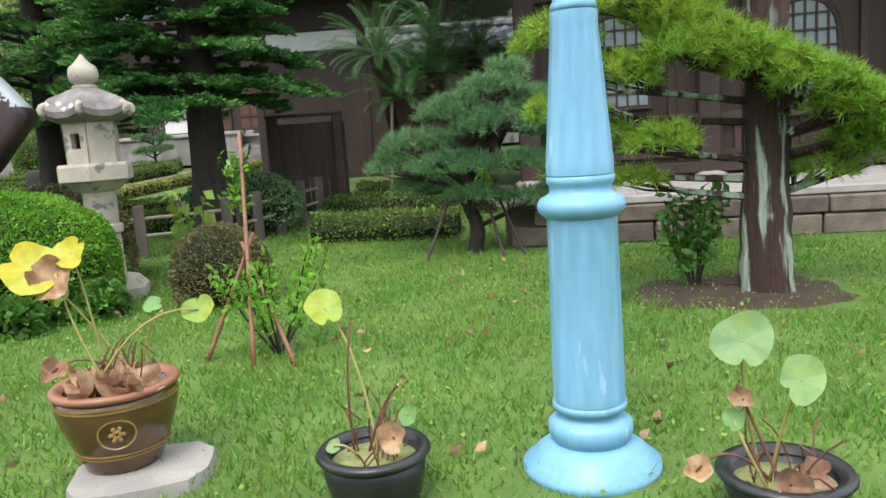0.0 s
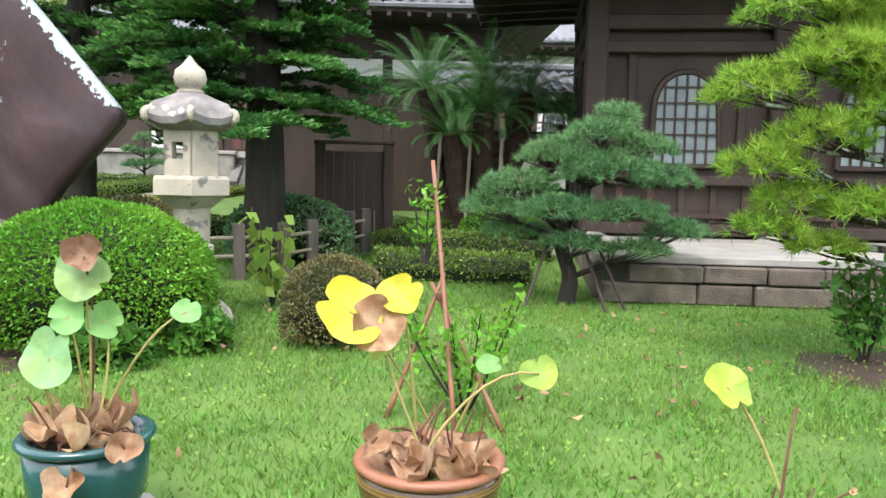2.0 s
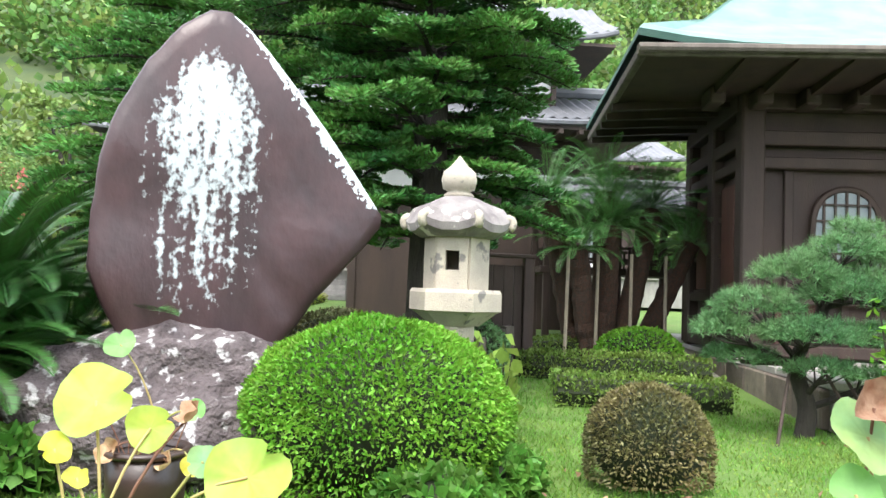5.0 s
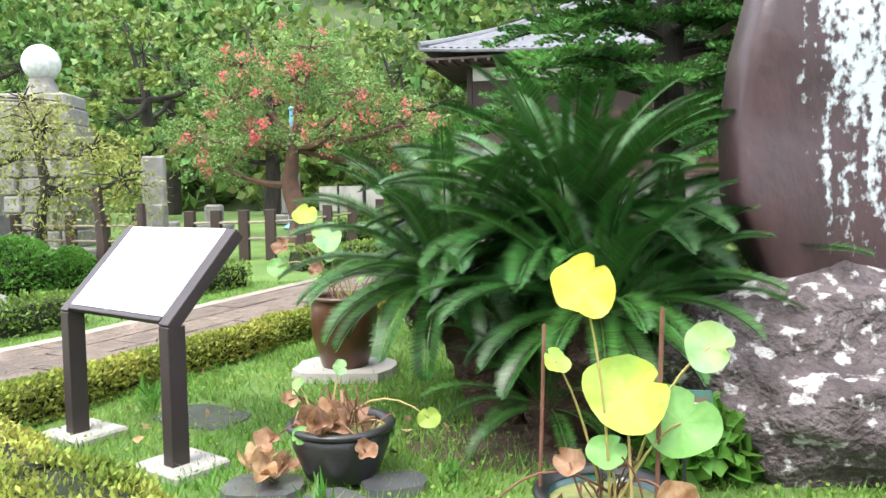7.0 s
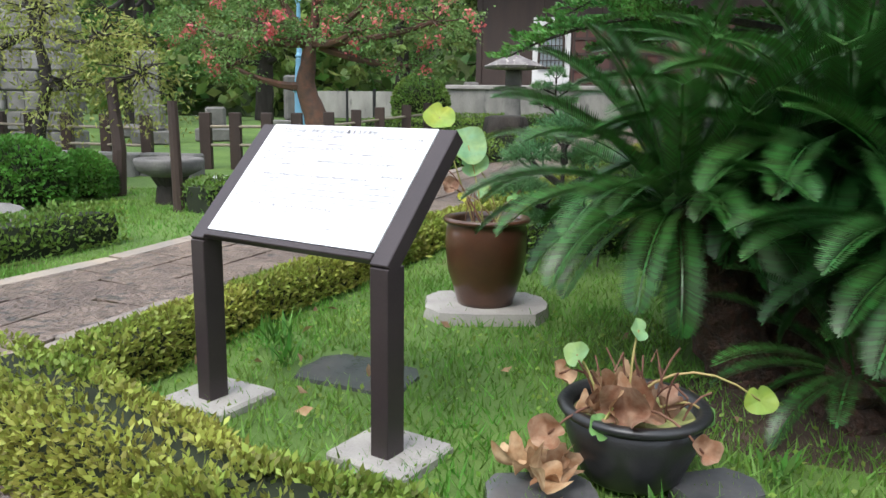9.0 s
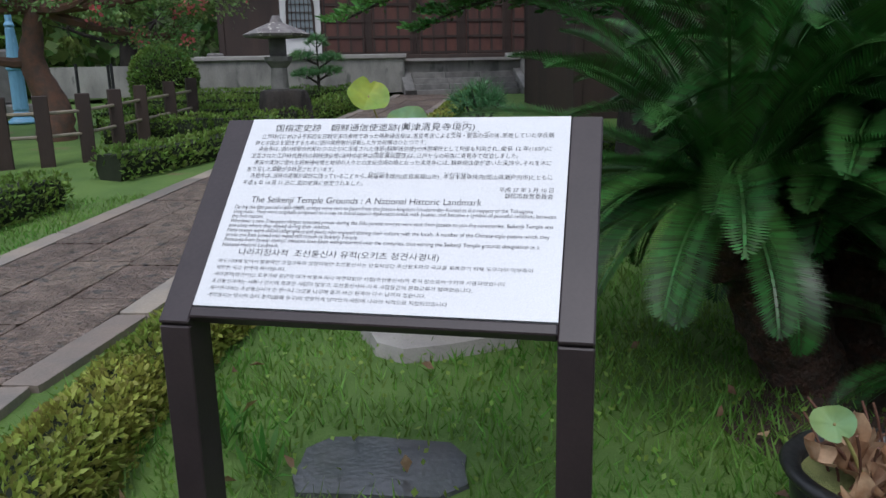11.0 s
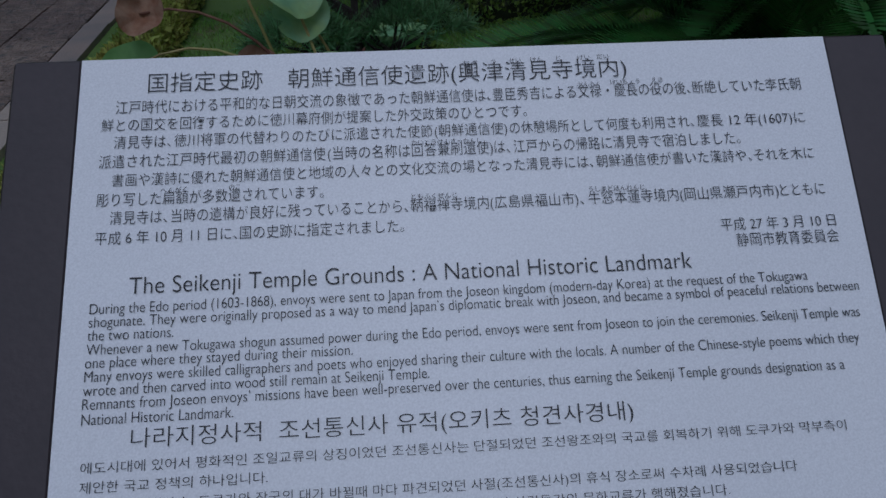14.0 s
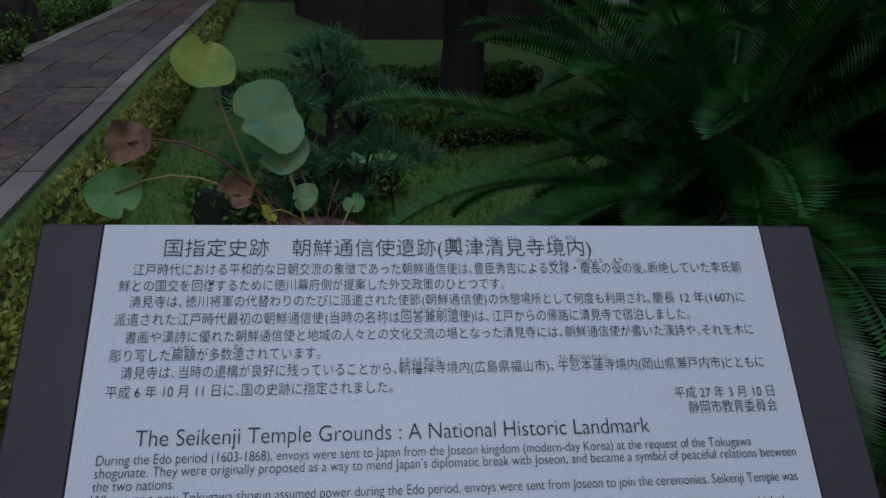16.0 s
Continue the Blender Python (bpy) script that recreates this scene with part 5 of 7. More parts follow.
# ---- information board ----
def info_board():
    """Reading desk of dark metal with a white printed panel; local x along its width, y up the slope's plan direction."""
    t = thing("information_board", (-9.603, 6.55, 0), "white trilingual information panel on dark brown metal legs", "information board", rz=-23.2)
    tilt = math.degrees(math.atan2(0.459, 0.436))
    slope = 0.633
    fr = M["signframe"]
    for sx in (-1, 1):
        x = sx * 0.5185
        part("leg", box((0.086, 0.11, 0.85), (x, 0.022, 0.375), bevel=0.004), fr, t)
        part("side_rail", box((0.086, slope + 0.055, 0.075), (x, 0.218 + 0.009, 1.0775 - 0.041), (tilt, 0, 0), bevel=0.004), fr, t)
    face = part("panel", box((0.95, slope, 0.012), (0, 0.218, 1.0775), (tilt, 0, 0)), M["signwhite"], t, "white printed panel")
    part("backing", box((0.95, slope + 0.016, 0.03), (0, 0.218 + 0.018, 1.0775 - 0.018), (tilt, 0, 0)), fr, t)
    part("front_bar", box((0.95, 0.03, 0.04), (0, -0.006, 0.826), (tilt, 0, 0), bevel=0.004), fr, t)
    to_panel = pose(0, 0.218, 1.0775, tilt, 0, 0) @ Matrix.Translation((-0.475, -slope / 2, 0.0075))
    return t, to_panel


board, to_panel = info_board()
board.scale = (1.0086, 1, 1)
board.location += Vector((-0.0046, 0.002, 0))


def write(body, x0, x1, y, tall, sample, parent, m, mat="ink", name="lettering", weight=0.0):
    """One run of print whose ink reaches from x0 to x1 and stands on y; the sample letter is that tall."""
    def flat(text):
        cu = bpy.data.curves.new(name, "FONT")
        cu.body, cu.size, cu.offset = text, 1.0, weight
        ob = bpy.data.objects.new(name, cu)
        scene.collection.objects.link(ob)
        bpy.context.view_layer.update()
        me = bpy.data.meshes.new_from_object(ob.evaluated_get(bpy.context.evaluated_depsgraph_get()))
        bpy.data.objects.remove(ob)
        co = np.empty(len(me.vertices) * 3)
        me.vertices.foreach_get("co", co)
        co = co.reshape(-1, 3)
        return me, co.min(0), co.max(0)
    if sample not in SAMPLES:
        SAMPLES[sample] = flat(sample)[1:]
    low, high = SAMPLES[sample]
    me, left, right = flat(body)
    me.materials.clear()
    me.materials.append(M[mat])
    sx, sy = (x1 - x0) / (right[0] - left[0]), tall / (high[1] - low[1])
    return place(name, me, parent, m @ Matrix.Translation((x0 - left[0] * sx, y - low[1] * sy, 0)) @ Matrix.Diagonal((sx, sy, 1, 1)))


SAMPLES = {}
# lines of print: height on the panel, letter height, then runs with their left and right ends
JAPANESE = [
    (0.5841, 0.0258, [("国指定史跡", 0.0836, 0.2239), ("朝鮮通信使遺跡", 0.2557, 0.4572), ("(興津清見寺境内)", 0.4603, 0.6840)]),
    (0.5564, 0.0169, [("江戸時代における平和的な日朝交流の象徴であった朝鮮通信使は、", 0.0460, 0.5075), ("豊臣秀吉による文禄・慶長の役の後、", 0.5107, 0.7626), ("断絶していた李氏朝", 0.7666, 0.9066)]),
    (0.5332, 0.0161, [("鮮との国交を回復するために徳川幕府側が提案した外交政策のひとつです。", 0.0300, 0.5516)]),
    (0.5102, 0.0159, [("清見寺は、", 0.0464, 0.1140), ("徳川将軍の代替わりのたびに派遣された使節", 0.1181, 0.4321), ("(朝鮮通信使)", 0.4352, 0.5249), ("の休憩場所として何度も利用され、", 0.5286, 0.7607), ("慶長 12 年(1607)に", 0.7652, 0.9034)]),
    (0.4850, 0.0164, [("派遣された江戸時代最初の朝鮮通信使", 0.0300, 0.3006), ("(当時の名称は回答兼刷還使)", 0.3036, 0.5053), ("は、", 0.5077, 0.5264), ("江戸からの帰路に清見寺で宿泊しました。", 0.5314, 0.8160)]),
    (0.4611, 0.0156, [("書画や漢詩に優れた朝鮮通信使と地域の人々との文化交流の場となった清見寺には、", 0.0467, 0.6274), ("朝鮮通信使が書いた漢詩や、", 0.6318, 0.8265), ("それを木に", 0.8303, 0.9058)]),
    (0.4362, 0.0160, [("彫り写した扁額が多数遺されています。", 0.0300, 0.2976)]),
    (0.4132, 0.0159, [("清見寺は、", 0.0471, 0.1133), ("当時の遺構が良好に残っていることから、", 0.1185, 0.3978), ("鞆福禅寺境内", 0.4014, 0.4949), ("(広島県福山市)、", 0.4974, 0.6108), ("牛窓本蓮寺境内", 0.6170, 0.7274), ("(岡山県瀬戸内市)", 0.7299, 0.8523), ("とともに", 0.8549, 0.9105)]),
    (0.3885, 0.0157, [("平成 6 年 10 月 11 日に、", 0.0312, 0.1956), ("国の史跡に指定されました。", 0.1991, 0.3922)]),
    (0.3722, 0.0152, [("平成 27 年 3 月 10 日", 0.7744, 0.9162)]),
    (0.3516, 0.0163, [("静岡市教育委員会", 0.7908, 0.9163)]),
]
READINGS = [
    ("おき", 0.4754, 0.4945, 0.6073),
    ("つ", 0.5117, 0.5175, 0.608),
    ("せい", 0.5348, 0.5502, 0.6087),
    ("けん", 0.5625, 0.5779, 0.6094),
    ("じ", 0.596, 0.6012, 0.6095),
    ("けい", 0.6233, 0.6388, 0.6101),
    ("だい", 0.648, 0.6636, 0.6103),
    ("ぶんろく", 0.6182, 0.6478, 0.5716),
    ("けいちょう", 0.6616, 0.6991, 0.5731),
    ("えき", 0.7149, 0.7292, 0.5742),
    ("かいとうけんさっかんし", 0.4058, 0.4923, 0.5),
    ("へんがく", 0.1046, 0.135, 0.4507),
    ("のこ", 0.1854, 0.1984, 0.4514),
    ("ともふくぜんじ", 0.4027, 0.4579, 0.4295),
    ("うしまどほんれんじ", 0.6185, 0.6873, 0.4295),
]
ENGLISH = [
    ("The Seikenji Temple Grounds : A National Historic Landmark", 0.0739, 0.7317, 0.3282, 0.0197),
    ("During the Edo period (1603-1868), envoys were sent to Japan from the Joseon kingdom (modern-day Korea) at the request of the Tokugawa", 0.0312, 0.8685, 0.3067, 0.0118),
    ("shogunate. They were originally proposed as a way to mend Japan’s diplomatic break with Joseon, and became a symbol of peaceful relations between", 0.0312, 0.9279, 0.2914, 0.0118),
    ("the two nations.", 0.0306, 0.1262, 0.2760, 0.0118),
    ("Whenever a new Tokugawa shogun assumed power during the Edo period, envoys were sent from Joseon to join the ceremonies. Seikenji Temple was", 0.0306, 0.9227, 0.2599, 0.0118),
    ("one place where they stayed during their mission.", 0.0302, 0.3278, 0.2450, 0.0118),
    ("Many envoys were skilled calligraphers and poets who enjoyed sharing their culture with the locals. A number of the Chinese-style poems which they", 0.0304, 0.9156, 0.2295, 0.0118),
    ("wrote and then carved into wood still remain at Seikenji Temple.", 0.0300, 0.4133, 0.2142, 0.0118),
    ("Remnants from Joseon envoys’ missions have been well-preserved over the centuries, thus earning the Seikenji Temple grounds designation as a", 0.0302, 0.8921, 0.1990, 0.0118),
    ("National Historic Landmark.", 0.0305, 0.1949, 0.1824, 0.0118),
]
KOREAN = [
    ("나라지정사적  조선통신사 유적(오키츠 청견사경내)", 0.0850, 0.6398, 0.1550, 0.0205),
    ("에도시대에 있어서 평화적인 조일교류의 상징이었던 조선통신사는 단절되었던 조선왕조와의 국교를 회복하기 위해 도쿠가와 막부측이", 0.0330, 0.8803, 0.1304, 0.0115),
    ("제안한 국교 정책의 하나입니다.", 0.0330, 0.2329, 0.1101, 0.0115),
    ("세이켄지(청견사)는 도쿠가와 장군의 대가 바뀔때 마다 파견되었던 사절(조선통신사)의 휴식 장소로써 수차례 사용되었습니다", 0.0330, 0.8161, 0.0896, 0.0115),
    ("조선통신사에는 서화나 한시에 출중한 사람이 많았고, 조선통신사와 지역 사람들간의 문화교류가 행해졌습니다.", 0.0330, 0.7364, 0.0685, 0.0115),
    ("세이켄지에는 조선통신사가 쓴 한시나 그것을 나무에 옮겨 새긴 편액이 다수 남겨져 있습니다.", 0.0332, 0.6211, 0.0479, 0.0115),
    ("세이켄지는 당시의 집터 흔적(遺構·유구)이 양호하게 남아있기 때문에 나라의 사적으로 지정되었습니다", 0.0334, 0.6787, 0.0267, 0.0115),
]
for y, tall, runs in JAPANESE:
    for body, x0, x1 in runs:
        write(body, x0, x1, y, tall, "国", board, to_panel, weight=-0.009)
for body, x0, x1, y in READINGS:
    write(body, x0, x1, y, 0.0068, "あ", board, to_panel, weight=-0.004)
for body, x0, x1, y, tall in ENGLISH:
    write(body, x0, x1, y, tall, "H", board, to_panel, weight=-0.009)
for body, x0, x1, y, tall in KOREAN:
    write(body, x0, x1, y, tall, "국", board, to_panel, weight=-0.009)

for x, y, a in ((-9.12, 6.42, -23), (-10.07, 6.83, -20)):
    bm = box((0.4, 0.36, 0.07), (0, 0, 0.0), bevel=0.015)
    tagged(part("footing_slab", bm, M["slab"], None, m=pose(x, y, 0.0, 0, 0, a)), "pale concrete footing slab under the board's leg", "slab", "footing slabs")


def flat_stone(at, sx, sy, rz, label, mat="slate", tall=0.05):
    r2 = random.Random(int(at[0] * 100))
    bm = bmesh.new()
    n = 14
    top, low = [], []
    for i in range(n):
        a = 2 * math.pi * i / n
        f = (abs(math.cos(a)) ** 5 + abs(math.sin(a)) ** 5) ** (-0.2) * r2.uniform(0.94, 1.05)
        top.append(bm.verts.new((sx * f * math.cos(a), sy * f * math.sin(a), tall)))
        low.append(bm.verts.new((sx * f * 1.04 * math.cos(a), sy * f * 1.04 * math.sin(a), -0.03)))
    bm.faces.new(top)
    for i in range(n):
        bm.faces.new((low[i], low[(i + 1) % n], top[(i + 1) % n], top[i]))
    return tagged(part("flat_stone", bm, M[mat], None, m=pose(*at, 0, 0, rz)), label, "paving stone", "flat stones")


flat_stone((-9.52, 7.32, 0), 0.33, 0.22, -18, "wet dark slate slab set in the grass", tall=0.008)
flat_stone((-8.5, 6.15, 0), 0.2, 0.15, 12, "grey slate piece under the black pot")
flat_stone((-8.05, 6.02, 0), 0.17, 0.13, -30, "grey slate piece under the black pot")
flat_stone((-7.86, 6.33, 0), 0.16, 0.12, 30, "grey slate piece under the black pot")
flat_stone((-9.03, 8.75, 0), 0.42, 0.33, 10, "pale flat stone under the tall brown pot", "slab", 0.06)
flat_stone((-1.42, 3.12, 0), 0.3, 0.24, 12, "pale flat stone under the glazed pot", "slab", 0.05)
flat_stone((-2.87, 3.6, 0), 0.26, 0.24, 5, "flat grey stone under the teal pot", "slab", 0.04)

# ---- pots and lotus ----
p = pot("glazed_pot", (-1.53, 3.22), [(0.16, 0.05), (0.17, 0.07), (0.2, 0.14), (0.245, 0.26), (0.262, 0.34), (0.255, 0.41)], M["glaze"], M["terracotta"], "brown glazed lotus pot with terracotta rim and flower medallion", "duckweed")
for z, r in ((0.375, 0.262), (0.362, 0.264), (0.15, 0.208), (0.135, 0.202)):
    part("glaze_band", lathe([(r - 0.006, z - 0.004), (r + 0.002, z - 0.004), (r + 0.002, z + 0.004), (r - 0.006, z + 0.004)], 40, caps=False), M["glaze_line"], p)
med = [(0.255 * math.sin(0.34 + 0.30 * math.cos(a)) * 1.005, -0.255 * math.cos(0.34 + 0.30 * math.cos(a)) * 1.005, 0.262 + 0.062 * math.sin(a)) for a in np.linspace(0, 2 * math.pi, 28)]
part("medallion", tube([tuple(c) for c in med], 0.004, 5), M["glaze_line"], p)
bm = bmesh.new()
for k in range(6):
    a = k * math.pi / 3
    for rr in (0.014, 0.028):
        th, z = 0.34 + rr * 3.6 * math.cos(a), 0.262 + rr * math.sin(a)
        bmesh.ops.create_icosphere(bm, subdivisions=1, radius=0.011, matrix=Matrix.Translation((0.254 * math.sin(th), -0.254 * math.cos(th), z)))
part("flower", bm, M["glaze_line"], p)
lotus_plant((-1.53, 3.22), [(-1.82, 3.2, 0.96, 0.12, "yb"), (-1.64, 3.21, 1.02, 0.075, "y"), (-1.32, 3.23, 0.76, 0.041, "g"), (-1.13, 3.25, 0.72, 0.066, "o"), (-1.70, 3.21, 0.83, 0.05, "o"), (-1.74, 3.1, 0.52, 0.05, "b")], "lotus with a browning yellow leaf in the glazed pot", 16, 0.41, 0.2, 2)
dry_heap((-1.53, 3.2, 0.37), 0.19, 16, 3, "curled dry lotus leaves heaped in the pot")
pot("black_pot", (-0.35, 2.76), [(0.16, -0.03), (0.18, 0.03), (0.2, 0.12), (0.205, 0.2)], M["black"], M["black"], "round black plastic lotus pot with yellowish duckweed", "duckweed", 0.17)
lotus_plant((-0.35, 2.76), [(-0.53, 3.0, 0.74, 0.078, "o"), (-0.2, 2.78, 0.33, 0.045, "g"), (-0.5, 2.74, 0.24, 0.03, "p"), (-0.26, 2.7, 0.27, 0.055, "b"), (-0.4, 2.8, 0.72, 0.012, "b"), (-0.22, 2.75, 0.47, 0.012, "b")], "sparse lotus stems in the black pot", 16, 0.2, 0.16, 5)
pot("dark_pot", (1.12, 2.4), [(0.15, -0.04), (0.17, 0.02), (0.2, 0.1), (0.21, 0.16)], M["black"], M["black"], "dark round lotus pot with water and dry leaves", "duckweed", 0.12)
lotus_plant((1.12, 2.4), [(0.98, 2.41, 0.65, 0.094, "p"), (1.15, 2.34, 0.52, 0.078, "p"), (0.95, 2.42, 0.36, 0.038, "g"), (0.98, 2.41, 0.44, 0.037, "b"), (0.8, 2.38, 0.2, 0.047, "b"), (1.16, 2.3, 0.2, 0.052, "b"), (1.07, 2.25, 0.19, 0.052, "b")], "lotus with pale green round leaves in the dark pot", 12, 0.16, 0.16, 8)
pot("teal_pot", (-2.87, 3.6), [(0.17, 0.04), (0.19, 0.08), (0.225, 0.2), (0.238, 0.38)], M["teal"], M["teal"], "dark teal glazed lotus pot full of dry leaves", "soil", 0.33)
lotus_plant((-2.87, 3.6), [(-2.87, 3.6, 1.02, 0.1, "p"), (-2.92, 3.58, 0.87, 0.072, "g"), (-2.8, 3.63, 0.84, 0.072, "g"), (-2.98, 3.54, 0.71, 0.108, "p"), (-2.52, 3.78, 0.85, 0.057, "g"), (-2.86, 3.59, 1.1, 0.07, "b"), (-2.66, 3.4, 0.4, 0.06, "b"), (-2.85, 3.34, 0.28, 0.07, "b")], "lotus with pale green leaves in the teal pot", 16, 0.38, 0.18, 11)
dry_heap((-2.87, 3.58, 0.35), 0.18, 18, 13, "curled dry lotus leaves heaped in the teal pot")
pot("clay_pot", (-4.98, 3.95), [(0.15, 0.0), (0.17, 0.06), (0.2, 0.2), (0.21, 0.34)], M["brownpot"], M["brownpot"], "dark brown lotus pot beside the paved walk", "duckweed", 0.3)
lotus_plant((-4.98, 3.95), [(-5.07, 4.2, 0.99, 0.122, "o"), (-4.88, 4.12, 0.92, 0.07, "o"), (-4.55, 3.85, 0.84, 0.11, "o"), (-4.68, 3.9, 0.87, 0.048, "p"), (-5.15, 4.1, 0.86, 0.05, "y"), (-5.05, 4.0, 0.8, 0.035, "y"), (-4.75, 4.1, 0.97, 0.04, "b")], "lotus with large yellow-green leaves by the boulder", 10, 0.34, 0.16, 19)
pot("brown_pot", (-5.3, 5.85), [(0.16, 0.0), (0.18, 0.06), (0.2, 0.3), (0.21, 0.48)], M["brownpot"], M["brownpot"], "tall dark brown lotus pot before the boulder", "soil", 0.44)
lotus_plant((-5.3, 5.85), [(-5.47, 5.85, 1.03, 0.075, "g"), (-5.05, 5.73, 0.71, 0.055, "g"), (-5.2, 5.77, 0.6, 0.05, "y"), (-5.38, 5.82, 0.63, 0.045, "b"), (-5.04, 5.72, 0.44, 0.06, "y"), (-5.45, 5.7, 0.5, 0.06, "b"), (-5.15, 5.65, 0.46, 0.05, "b")], "lotus with one small upright green leaf", 14, 0.48, 0.16, 23)
pot("teal_pot", (-6.8, 5.65), [(0.18, 0.0), (0.2, 0.06), (0.25, 0.22), (0.265, 0.33)], M["teal"], M["black"], "wide dark teal lotus pot under the cycad", "duckweed", 0.29)
lotus_plant((-6.8, 5.65), [(-6.89, 5.61, 1.13, 0.12, "y"), (-6.73, 5.64, 0.72, 0.15, "o"), (-6.53, 5.69, 0.61, 0.132, "g"), (-6.43, 5.7, 0.9, 0.09, "p"), (-6.99, 5.59, 0.85, 0.05, "o"), (-6.8, 5.63, 0.5, 0.071, "g"), (-6.94, 5.6, 0.46, 0.055, "b"), (-6.56, 5.5, 0.36, 0.08, "b"), (-7.25, 5.5, 0.28, 0.05, "b")], "lotus with tall yellow and green round leaves", 12, 0.33, 0.2, 29)
part("reed_stake", tube([(-7.06, 5.62, 0.2), (-7.04, 5.66, 0.98)], 0.008, 6), M["stem_dry"]).matrix_basis = Matrix()
part("reed_stake", tube([(-6.62, 5.66, 0.25), (-6.6, 5.68, 1.05)], 0.009, 6), M["stem_dry"])
for o in bpy.data.objects:
    if o.name.startswith("reed_stake"):
        tagged(o, "thin dry brown reed standing in the pot", "reed", "reeds")
pot("black_pot", (-8.17, 6.4), [(0.17, 0.03), (0.19, 0.05), (0.25, 0.2), (0.262, 0.3)], M["black"], M["black"], "wide black lotus pot on slate pieces", "duckweed", 0.27)
lotus_plant((-8.17, 6.4), [(-8.39, 6.37, 0.5, 0.05, "p"), (-7.71, 6.46, 0.34, 0.055, "o"), (-7.9, 6.43, 0.27, 0.04, "g"), (-8.17, 6.4, 0.6, 0.04, "p"), (-8.45, 6.37, 0.42, 0.045, "b"), (-8.3, 6.18, 0.3, 0.045, "g"), (-8.48, 6.2, 0.25, 0.06, "b"), (-7.95, 6.15, 0.25, 0.05, "b")], "low lotus with bent stems and dry leaves", 22, 0.3, 0.2, 31)
dry_heap((-8.2, 6.36, 0.28), 0.2, 16, 37, "curled dry lotus leaves floating in the pot")
dry_heap((-8.5, 6.15, 0.06), 0.14, 6, 41, "dry lotus leaves fallen onto slate")
pot("tall_brown_pot", (-9.03, 8.75), [(0.19, 0.06), (0.2, 0.09), (0.265, 0.3), (0.285, 0.48), (0.28, 0.58), (0.27, 0.62), (0.28, 0.645)], M["glaze_red"], M["glaze_red"], "tall reddish-brown glazed pot on a flat stone", "duckweed", 0.60)
lotus_plant((-9.03, 8.75), [(-9.38, 8.8, 1.34, 0.1, "o"), (-9.17, 8.76, 1.15, 0.13, "p"), (-9.64, 8.9, 1.06, 0.075, "b"), (-9.7, 8.9, 0.88, 0.09, "g"), (-9.3, 8.8, 0.86, 0.06, "b"), (-9.12, 8.75, 1.02, 0.09, "p"), (-9.05, 8.7, 0.85, 0.05, "p"), (-8.85, 8.7, 0.8, 0.04, "g"), (-9.2, 8.7, 0.8, 0.035, "y")], "lotus with drooping green leaves in the tall pot", 10, 0.645, 0.2, 43)


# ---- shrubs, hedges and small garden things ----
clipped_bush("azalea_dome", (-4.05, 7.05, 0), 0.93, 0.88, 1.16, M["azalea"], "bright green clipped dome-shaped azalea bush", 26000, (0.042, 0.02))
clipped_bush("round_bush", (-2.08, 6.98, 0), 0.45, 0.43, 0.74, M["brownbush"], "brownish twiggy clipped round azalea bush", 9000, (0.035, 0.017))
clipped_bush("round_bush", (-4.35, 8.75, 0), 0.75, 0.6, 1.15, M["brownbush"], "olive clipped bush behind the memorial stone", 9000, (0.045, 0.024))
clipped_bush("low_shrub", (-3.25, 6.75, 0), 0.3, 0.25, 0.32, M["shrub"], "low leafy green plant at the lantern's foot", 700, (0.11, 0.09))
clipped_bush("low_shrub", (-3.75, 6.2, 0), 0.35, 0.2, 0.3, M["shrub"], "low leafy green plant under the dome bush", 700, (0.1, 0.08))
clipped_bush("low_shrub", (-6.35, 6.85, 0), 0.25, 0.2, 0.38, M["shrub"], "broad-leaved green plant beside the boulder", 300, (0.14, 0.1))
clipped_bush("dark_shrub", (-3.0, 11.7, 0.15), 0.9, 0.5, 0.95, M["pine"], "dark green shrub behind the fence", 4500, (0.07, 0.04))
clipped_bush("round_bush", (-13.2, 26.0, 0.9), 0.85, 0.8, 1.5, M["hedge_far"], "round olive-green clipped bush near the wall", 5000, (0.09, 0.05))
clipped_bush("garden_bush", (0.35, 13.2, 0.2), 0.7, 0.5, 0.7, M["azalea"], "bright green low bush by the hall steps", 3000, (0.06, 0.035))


def leafy_sapling(name, at, label, stems, leaf, mat, n, tall, spread):
    t = thing(name, at, label, "shrub")
    wood, pts, ways = bmesh.new(), [], []
    for k in range(stems):
        a = k * 2.4
        top = Vector((spread * math.cos(a) * rng.uniform(0.4, 1), spread * math.sin(a) * rng.uniform(0.4, 1), tall * rng.uniform(0.65, 1)))
        line = bend((0.01 * math.cos(a), 0.01 * math.sin(a), -0.02), top, (0, 0, -0.04), 7)
        add_tube(wood, line, [0.012, 0.011, 0.009, 0.008, 0.006, 0.005, 0.004], 5)
        for _ in range(n // stems):
            f = rng.uniform(0.35, 1.0)
            p = line[0].lerp(line[-1], f)
            i = min(5, int(f * 6))
            p = line[i].lerp(line[i + 1], f * 6 - i)
            pts.append(np.array(p) + rng.normal(0, leaf[0] * 0.45, 3))
            ways.append(rng.normal(size=3) + np.array([0, 0, 0.5]))
    soup("foliage", leaves(np.array(pts), unit(np.array(ways)), *leaf, 0.3, 0.12), M[mat], t)
    tagged(part("stemwork", wood, M["bark"], t), kind="stuff")
    return t


